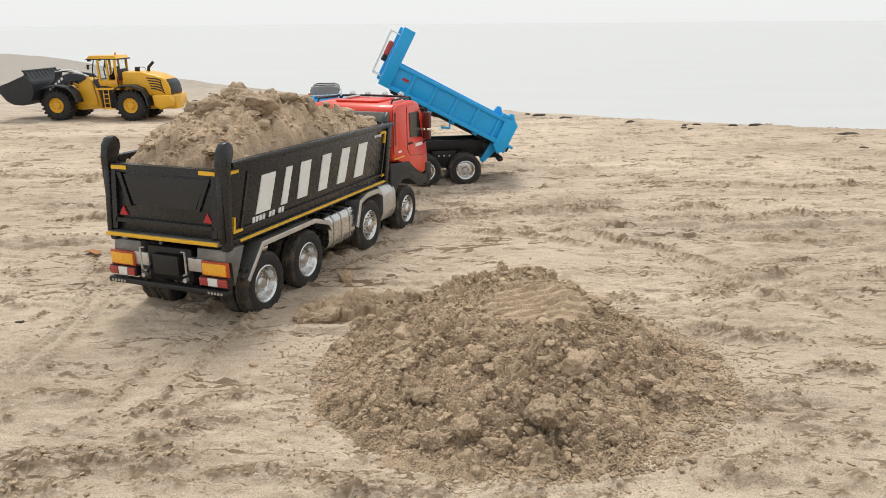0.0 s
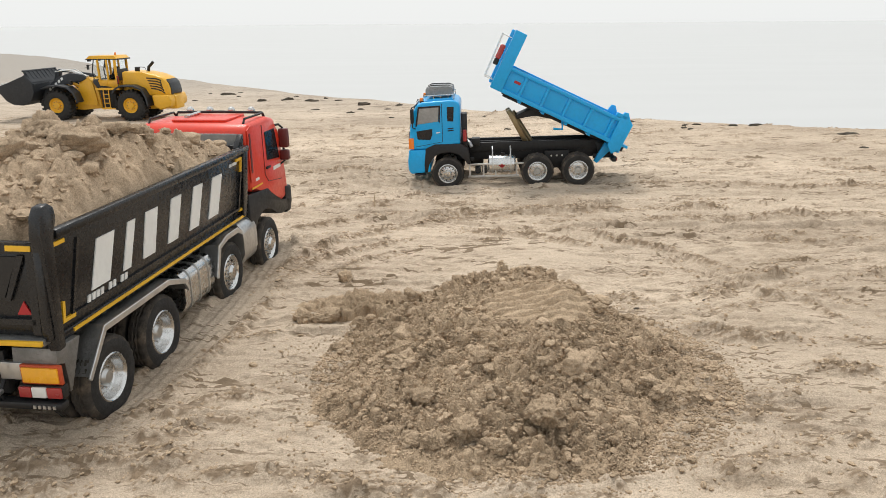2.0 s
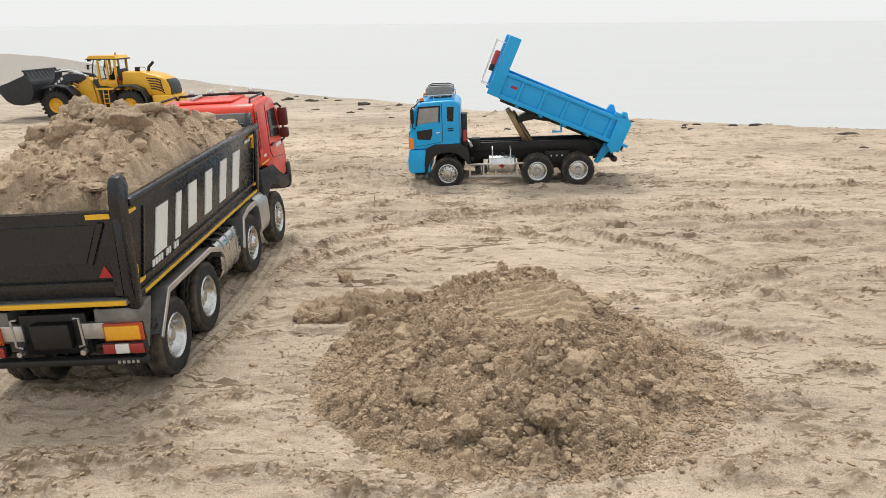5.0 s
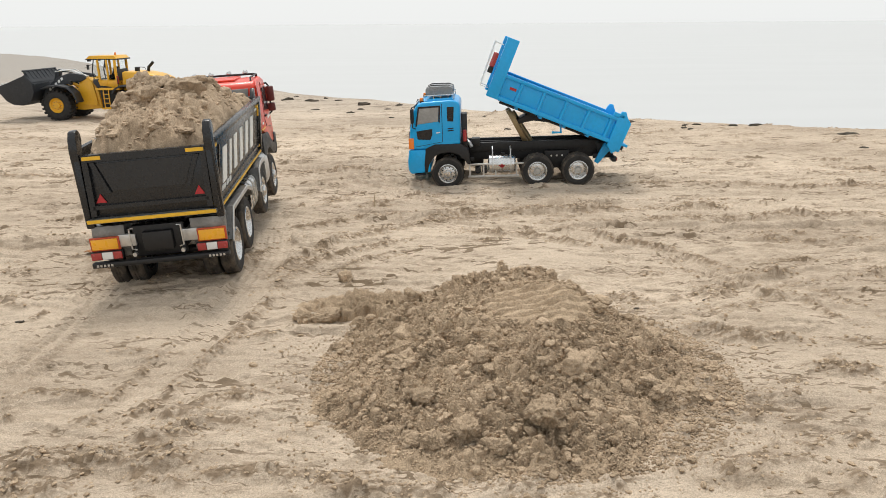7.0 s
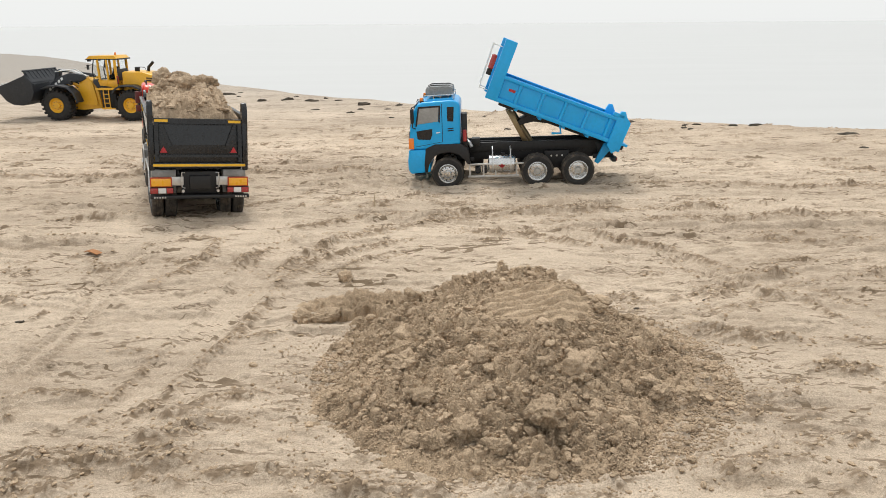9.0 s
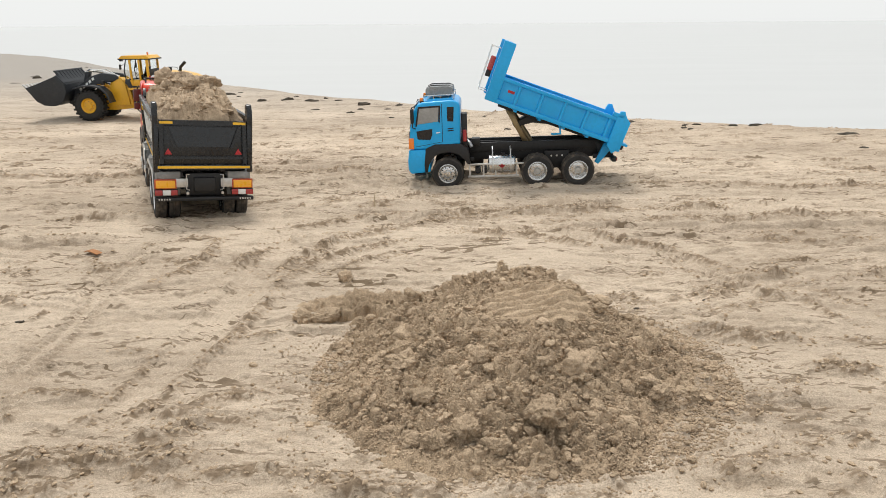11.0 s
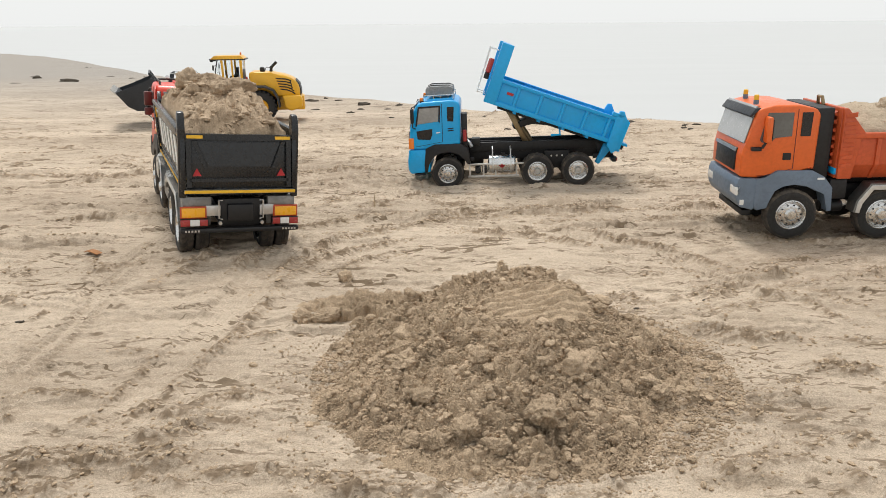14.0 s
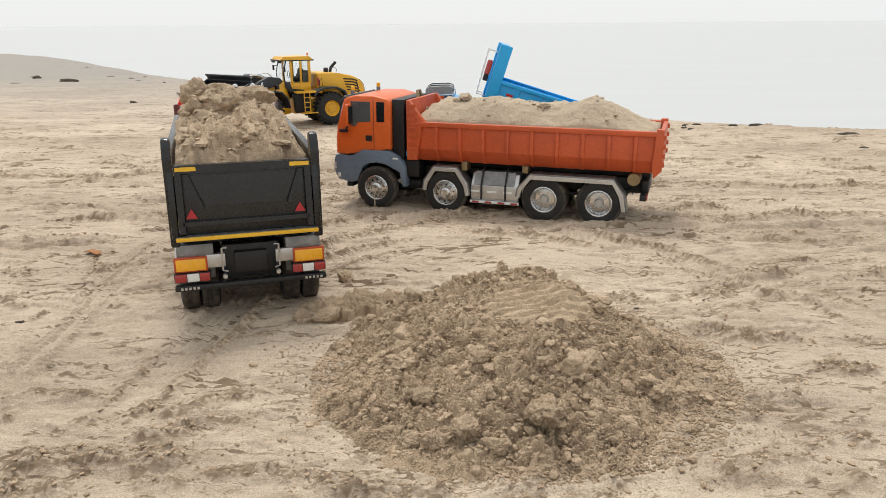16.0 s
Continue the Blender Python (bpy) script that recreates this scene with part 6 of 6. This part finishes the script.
part("exhaust_stack", tube([(-0.040, -0.015, 0.195), (-0.044, -0.015, 0.212), (-0.0650, -0.015, 0.232)], 0.006, 12), BLACK, T, "black slanting exhaust stack")
part("air_cleaner", cyl((-0.010, 0.020, 0.205), "z", 0.010, 0.018, 16, bev=0.003), BLACK, T)
part("hood_rail", tube([(-0.020, 0.03, 0.197), (-0.026, 0.03, 0.214), (-0.048, 0.03, 0.212), (-0.0527, 0.03, 0.197)], 0.0013, 6), BLACK, T)

# cab
cab = part("cab", prism([(0.042, 0.130), (0.122, 0.130), (0.142, 0.152), (0.138, 0.163), (0.042, 0.163)], "xz", -0.052, 0.052, 0.003), YELLOW, T, "yellow glazed cab")
cab.matrix_basis = pose(0.024, 0, 0)
part("cab_sill", prism([(0.070, 0.128), (0.128, 0.128), (0.146, 0.152), (0.143, 0.166), (0.125, 0.166), (0.118, 0.140), (0.070, 0.136)], "xz", -0.0535, 0.0535, 0.001), CHARCOAL, cab)
for s in (1, -1):
    o = s * 0.050
    for pts, nm in (([(0.040, 0.160), (0.050, 0.160), (0.050, 0.248), (0.040, 0.248)], "rear_pillar"), ([(0.076, 0.160), (0.083, 0.160), (0.083, 0.248), (0.076, 0.248)], "door_pillar"), ([(0.112, 0.155), (0.120, 0.155), (0.122, 0.248), (0.114, 0.248)], "front_pillar")):
        part(nm, prism(pts, "xz", o - s * 0.004, o + s * 0.003, 0.001), YELLOW, cab)
    part("door_frame", strip([(0.083, 0.160), (0.088, 0.146), (0.112, 0.146), (0.114, 0.165)], 0.004, "xz", o - s * 0.001, o + s * 0.0035), YELLOW, cab)
    part("windscreen_pillar", tube([(0.142, s * 0.046, 0.162), (0.146, s * 0.046, 0.200), (0.134, s * 0.046, 0.248)], 0.0022, 8), BLACK, cab)
    gl = part("side_glass", prism([(0.050, 0.163), (0.076, 0.163), (0.076, 0.246), (0.050, 0.246)], "xz", o - s * 0.001, o + s * 0.0003), SEE_THROUGH, cab, "clear cab glass")
    part("side_glass", prism([(0.083, 0.160), (0.113, 0.155), (0.114, 0.246), (0.083, 0.246)], "xz", o - s * 0.001, o + s * 0.0003), SEE_THROUGH, cab, "clear cab glass")
    part("front_quarter_glass", prism([(0.121, 0.158), (0.141, 0.162), (0.145, 0.200), (0.133, 0.246), (0.122, 0.246)], "xz", s * 0.046, s * 0.0475), SEE_THROUGH, cab)
    part("mirror", box(0.146, 0.152, s * 0.070 - 0.006, s * 0.070 + 0.006, 0.206, 0.226, 0.002), BLACK, cab)
    part("mirror_arm", tube([(0.140, s * 0.046, 0.225), (0.149, s * 0.070, 0.222)], 0.0014, 6), BLACK, cab)
part("front_glass", prism([(0.140, 0.160), (0.1425, 0.160), (0.1465, 0.200), (0.1345, 0.248), (0.132, 0.248), (0.144, 0.200)], "xz", -0.045, 0.045), SEE_THROUGH, cab)
part("rear_glass", box(0.0405, 0.0425, -0.046, 0.046, 0.205, 0.246), SEE_THROUGH, cab)
part("cab_rear_wall", box(0.040, 0.044, -0.046, 0.046, 0.160, 0.206), CHARCOAL, cab)
seat = part("seat", prism([(0.062, 0.165), (0.096, 0.165), (0.096, 0.180), (0.074, 0.182), (0.068, 0.215), (0.060, 0.215)], "xz", -0.020, 0.020, 0.003), BLACK, cab)
part("steering_wheel", lathe([(0.013, -0.001), (0.015, 0), (0.013, 0.001)], (0.112, 0, 0.192), "x", 18), BLACK, cab)
roof = part("cab_roof", prism([(0.030, 0.248), (0.160, 0.248), (0.162, 0.246), (0.146, 0.260), (0.044, 0.261), (0.030, 0.248)], "xz", -0.056, 0.056, 0.0025), YELLOW, cab, "yellow cab roof with a dark underside")
part("roof_underside", box(0.026, 0.165, -0.054, 0.054, 0.2440, 0.2492, 0.001), CHARCOAL, roof)
be = part("beacon", cyl((0.044, 0.036, 0.268), "z", 0.0036, 0.010, 12, bev=0.001), LAMP_ORANGE, roof, "amber beacon")
for y in (-0.038, 0.038):
    part("work_lamp", box(0.152, 0.163, y - 0.008, y + 0.008, 0.237, 0.246, 0.001), BLACK, roof)

# front half, about the hinge
PIVOT = 0.165
front = part("front_frame", prism([(-0.010, 0.046), (0.070, 0.040), (0.180, 0.044), (0.185, 0.085), (0.085, 0.110), (0.072, 0.165), (0.045, 0.172), (0.015, 0.160), (-0.005, 0.110)], "xz", -0.034, 0.034, 0.003), YELLOW, T, "yellow hinged front frame")
front.matrix_basis = pose(PIVOT, 0, 0)
for s in (1, -1):
    part("tower_plate", prism([(0.000, 0.060), (0.080, 0.060), (0.074, 0.130), (0.058, 0.172), (0.030, 0.174), (0.014, 0.150)], "xz", s * 0.034, s * 0.042, 0.002), YELLOW, front)
    fend = [(0.060, 0.075), (0.072, 0.112), (0.096, 0.134), (0.135, 0.142), (0.180, 0.138), (0.205, 0.128)]
    part("front_fender", strip(fend, 0.005, "xz", s * 0.050, s * 0.103, 0.001), CHARCOAL, front, "charcoal front fender")
    part("lift_arm", prism([(0.034, 0.170), (0.050, 0.185), (0.105, 0.192), (0.150, 0.178), (0.205, 0.142), (0.240, 0.100), (0.255, 0.070), (0.240, 0.062), (0.215, 0.092), (0.175, 0.128), (0.125, 0.150), (0.060, 0.156)], "xz", s * 0.030, s * 0.046, 0.003), CHARCOAL, front, "charcoal lifting arm with white marks")
    part("lift_ram", tube([(0.030, s * 0.026, 0.095), (0.120, s * 0.028, 0.135), (0.150, s * 0.03, 0.150)], 0.007, 10), YELLOW, front)
    for k in range(5):
        x, z = 0.135 + k * 0.014, 0.166 - k * 0.0105
        part("white_mark", prism([(x, z), (x + 0.009, z - 0.006), (x + 0.012, z + 0.004), (x + 0.003, z + 0.010)], "xz", s * 0.0458, s * 0.0468), WHITE, front)
    fw = again(w, pose(0.150, s * (Y_L - W_L / 2), R_L, 0, 0, 0 if s > 0 else 180), front)
    loader_wheels.append((fw, 0.150, s * (Y_L - W_L / 2), R_L, 0 if s > 0 else 180))
    part("head_lamp", box(0.085, 0.097, s * 0.070 - 0.008, s * 0.070 + 0.008, 0.146, 0.162, 0.002), BLACK, front)
part("axle", cyl((0.150, 0, R_L), "y", 0.012, 0.11, 14), YELLOW, front)
part("tilt_ram", tube([(0.050, 0, 0.172), (0.120, 0, 0.196), (0.175, 0, 0.200)], 0.0065, 10), CHROME, front, "bright tilt cylinder")
part("tilt_lever", prism([(0.165, 0.206), (0.182, 0.198), (0.205, 0.130), (0.195, 0.120), (0.178, 0.150)], "xz", -0.014, 0.014, 0.002), CHARCOAL, front)
part("hose", tube([(0.045, 0.018, 0.175), (0.090, 0.02, 0.205), (0.140, 0.016, 0.200), (0.185, 0.012, 0.196)], 0.0022, 8), WHITE, front)
bucket = part("bucket", strip([(0.385, 0.138), (0.345, 0.084), (0.315, 0.068), (0.275, 0.066), (0.238, 0.084), (0.222, 0.120), (0.226, 0.160), (0.252, 0.190)], -0.005, "xz", -0.122, 0.122, 0.001), CHARCOAL, front, "charcoal bucket with a slatted guard")
for s in (1, -1):
    part("bucket_side", prism([(0.385, 0.138), (0.345, 0.084), (0.315, 0.068), (0.275, 0.066), (0.238, 0.084), (0.222, 0.120), (0.226, 0.160), (0.252, 0.190), (0.262, 0.182), (0.330, 0.156)], "xz", s * 0.118, s * 0.123, 0.001), CHARCOAL, bucket)
for k in range(9):
    y = -0.108 + k * 0.027
    part("bucket_tooth", prism([(0.372, 0.130), (0.380, 0.125), (0.402, 0.150), (0.398, 0.152)], "xz", y - 0.006, y + 0.006), STEEL, bucket)
    part("guard_slat", prism([(0.222, 0.150), (0.228, 0.150), (0.262, 0.202), (0.256, 0.206)], "xz", y - 0.004, y + 0.004), CHARCOAL, bucket)
part("guard_plate", prism([(0.224, 0.152), (0.227, 0.150), (0.258, 0.198), (0.255, 0.200)], "xz", -0.118, 0.118), CHARCOAL, bucket)
part("guard_top", tube([(0.259, -0.118, 0.203), (0.259, 0.118, 0.203)], 0.004, 8), CHARCOAL, bucket)


# ---- motion ----
def lerp(rows, t, k):
    return float(np.interp(t, [r[0] for r in rows], [r[k] for r in rows]))


def drive(thing, rows):
    """rows: seconds, x, y, yaw, z, pitch, roll."""
    walk(thing, [(t, pose(x, y, z, roll, pitch, yaw)) for t, x, y, yaw, z, pitch, roll in rows])


def roll_wheels(wheels, rows, r, steer=()):
    """Turn each wheel by the way its thing has gone; steer: rows of seconds, degrees for wheels ahead of x_min."""
    times = [k / 10 for k in range(161)]
    gone, way = 0.0, []
    for a, b in zip([0.0] + times, times):
        x0, y0, x1, y1, yaw = lerp(rows, a, 1), lerp(rows, a, 2), lerp(rows, b, 1), lerp(rows, b, 2), radians(lerp(rows, b, 3))
        gone += (x1 - x0) * math.cos(yaw) + (y1 - y0) * math.sin(yaw)
        way.append((b, math.degrees(gone / r)))
    keep = [w for i, w in enumerate(way) if i in (0, len(way) - 1) or abs(way[i + 1][1] - way[i - 1][1]) > 0.05]
    for ob, x, y, z, turn in wheels:
        s = -1 if turn else 1
        walk(ob, [(t, pose(x, y, z) @ pose(0, 0, 0, 0, a, 0) @ pose(0, 0, 0, 0, 0, turn)) for t, a in keep])


BLACK_ROWS = [
    (0.0, -0.3218, 0.9847, 68.6, 0.0067, 0.8, -0.2), (0.5, -0.3499, 0.9121, 72.9, 0.0023, -0.3, 0.1), (1.0, -0.3780, 0.8396, 77.1, -0.0021, -1.4, 0.4),
    (1.5, -0.4059, 0.7723, 79.9, -0.0045, -0.9, 0.0), (2.0, -0.4339, 0.7170, 82.7, -0.0069, -0.4, -0.3), (2.5, -0.4198, 0.6747, 84.3, -0.0045, -0.7, -1.5),
    (3.0, -0.4144, 0.6726, 84.9, -0.0036, -0.8, -2.0), (3.5, -0.4122, 0.6766, 85.1, -0.0032, -0.8, -2.2), (4.0, -0.3990, 0.7000, 86.3, 0.0003, -1.9, -3.0),
    (4.2, -0.3948, 0.7118, 86.5, 0.0007, -2.0, -3.2), (6.3, -0.3904, 0.9617, 92.1, 0.0117, -1.5, -2.4), (6.5, -0.3938, 0.9922, 92.9, 0.0134, -1.4, -3.0),
    (7.0, -0.4038, 1.0866, 95.6, 0.0169, -1.6, -3.9), (7.5, -0.4151, 1.1623, 98.6, 0.0153, -0.4, -2.4), (8.0, -0.4192, 1.2388, 99.3, 0.0112, 0.6, 0.0),
    (8.5, -0.4487, 1.3661, 106.5, 0.0028, 0.4, 2.8), (9.0, -0.5274, 1.5337, 113.0, -0.0010, 0.8, 4.3), (9.2, -0.5315, 1.5426, 113.5, -0.0013, 0.8, 4.5),
    (10.3, -0.5271, 1.5409, 114.0, -0.0018, 0.3, 4.6), (11.3, -0.5144, 1.5185, 114.0, -0.0023, -0.2, 4.6), (11.5, -0.5107, 1.5113, 114.0, -0.0023, -0.3, 4.6),
    (12.0, -0.4888, 1.4662, 114.7, -0.0019, -0.5, 4.3), (12.5, -0.4687, 1.4327, 114.1, -0.0024, -0.7, 3.9), (13.0, -0.4431, 1.3724, 115.8, 0.0013, -0.7, 4.2),
    (13.5, -0.4057, 1.3100, 115.6, 0.0049, -0.7, 4.7), (14.0, -0.3756, 1.2516, 114.7, 0.0099, -0.5, 4.8), (14.5, -0.3495, 1.2108, 112.7, 0.0144, -0.5, 4.4),
    (15.0, -0.3199, 1.1437, 108.7, 0.0159, -0.5, 2.8), (15.5, -0.2957, 1.0644, 106.5, 0.0163, -0.3, 2.3), (16.0, -0.2750, 0.9893, 107.3, 0.0126, -0.2, 0.3),
]

BLUE_ROWS = [(0.0, 0.0470, 1.835, 186.0, 0.000, 0.6, 0), (0.5, 0.1570, 1.815, 187.0, 0.002, 0.8, 0), (1.0, 0.2700, 1.812, 181.0, 0.006, 1.0, 0), (1.4, 0.3250, 1.812, 178.2, 0.003, 1.6, 0), (1.6, 0.3285, 1.8158, 177.5, 0.0018, 1.67, 0), (16.0, 0.3285, 1.8158, 177.5, 0.0018, 1.67, 0)]
BED_ROWS = [(0.0, 28.2), (1.5, 26.9), (3.5, 24.7), (7.0, 22.6), (9.0, 21.7), (12.5, 20.5), (16.0, 19.1)]
ORANGE_ROWS = [(0.0, 2.050, 1.365, 178.5, 0.003, 0, 0), (12.3, 2.050, 1.365, 178.5, 0.003, 0, 0), (12.7, 1.890, 1.355, 178.0, 0.006, 0.3, 0), (13.5, 1.2894, 1.3287, 176.5, 0.012, 1.0, 0), (14.0, 1.0938, 1.3256, 176.0, 0.013, 1.0, 0), (14.5, 0.8929, 1.3630, 177.0, -0.001, -0.7, 0),
               (15.0, 0.7000, 1.4010, 171.6, -0.0045, -0.9, 0), (15.5, 0.5112, 1.4440, 164.5, -0.006, -0.7, 0), (16.0, 0.3317, 1.4791, 161.5, -0.003, -0.4, 0)]
LOADER_ROWS = [(0.0, -1.270, 3.154, 176.1, 0, 0, 0), (9.2, -1.270, 3.154, 176.1, 0, 0, 0), (10.3, -1.220, 3.150, 176.5, 0, 0, 0), (11.3, -1.085, 3.140, 177.0, 0, 0, 0), (12.0, -1.000, 3.130, 178.0, 0, 0, 0), (12.5, -1.000, 3.125, 178.5, 0, 0, 0),
               (13.0, -0.910, 3.110, 180.0, 0, 0, 0), (13.5, -0.850, 3.090, 183.0, 0, 0, 0), (14.0, -0.735, 3.060, 188.0, 0, 0, 0), (14.5, -0.650, 3.040, 194.0, 0, 0, 0), (15.0, -0.560, 3.010, 202.0, 0, 0, 0), (15.5, -0.480, 2.990, 209.0, 0, 0, 0), (16.0, -0.475, 2.990, 209.0, 0, 0, 0)]
HINGE_ROWS = [(0.0, 0.0), (9.2, 0.0), (11.3, 4.0), (13.0, 8.0), (14.5, 16.0), (15.5, 24.0), (16.0, 26.0)]


def motions():
    black_truck.scale = black_load.scale = (0.98, 0.98, 0.98)
    drive(black_truck, BLACK_ROWS)
    drive(black_load, BLACK_ROWS)
    roll_wheels(black_wheels, BLACK_ROWS, 0.0446)
    drive(blue_truck, BLUE_ROWS)
    roll_wheels(blue_wheels, BLUE_ROWS, 0.0388)
    walk(bed, [(t, pose(HINGE[0], 0, HINGE[1], 0, -a, 0)) for t, a in BED_ROWS])
    drive(orange_truck, ORANGE_ROWS)
    drive(orange_load, ORANGE_ROWS)
    roll_wheels(orange_wheels, ORANGE_ROWS, 0.0452)
    drive(loader, LOADER_ROWS)
    walk(front, [(t, pose(PIVOT, 0, 0, 0, 0, a)) for t, a in HINGE_ROWS])
    roll_wheels(loader_wheels, LOADER_ROWS, R_L)


motions()
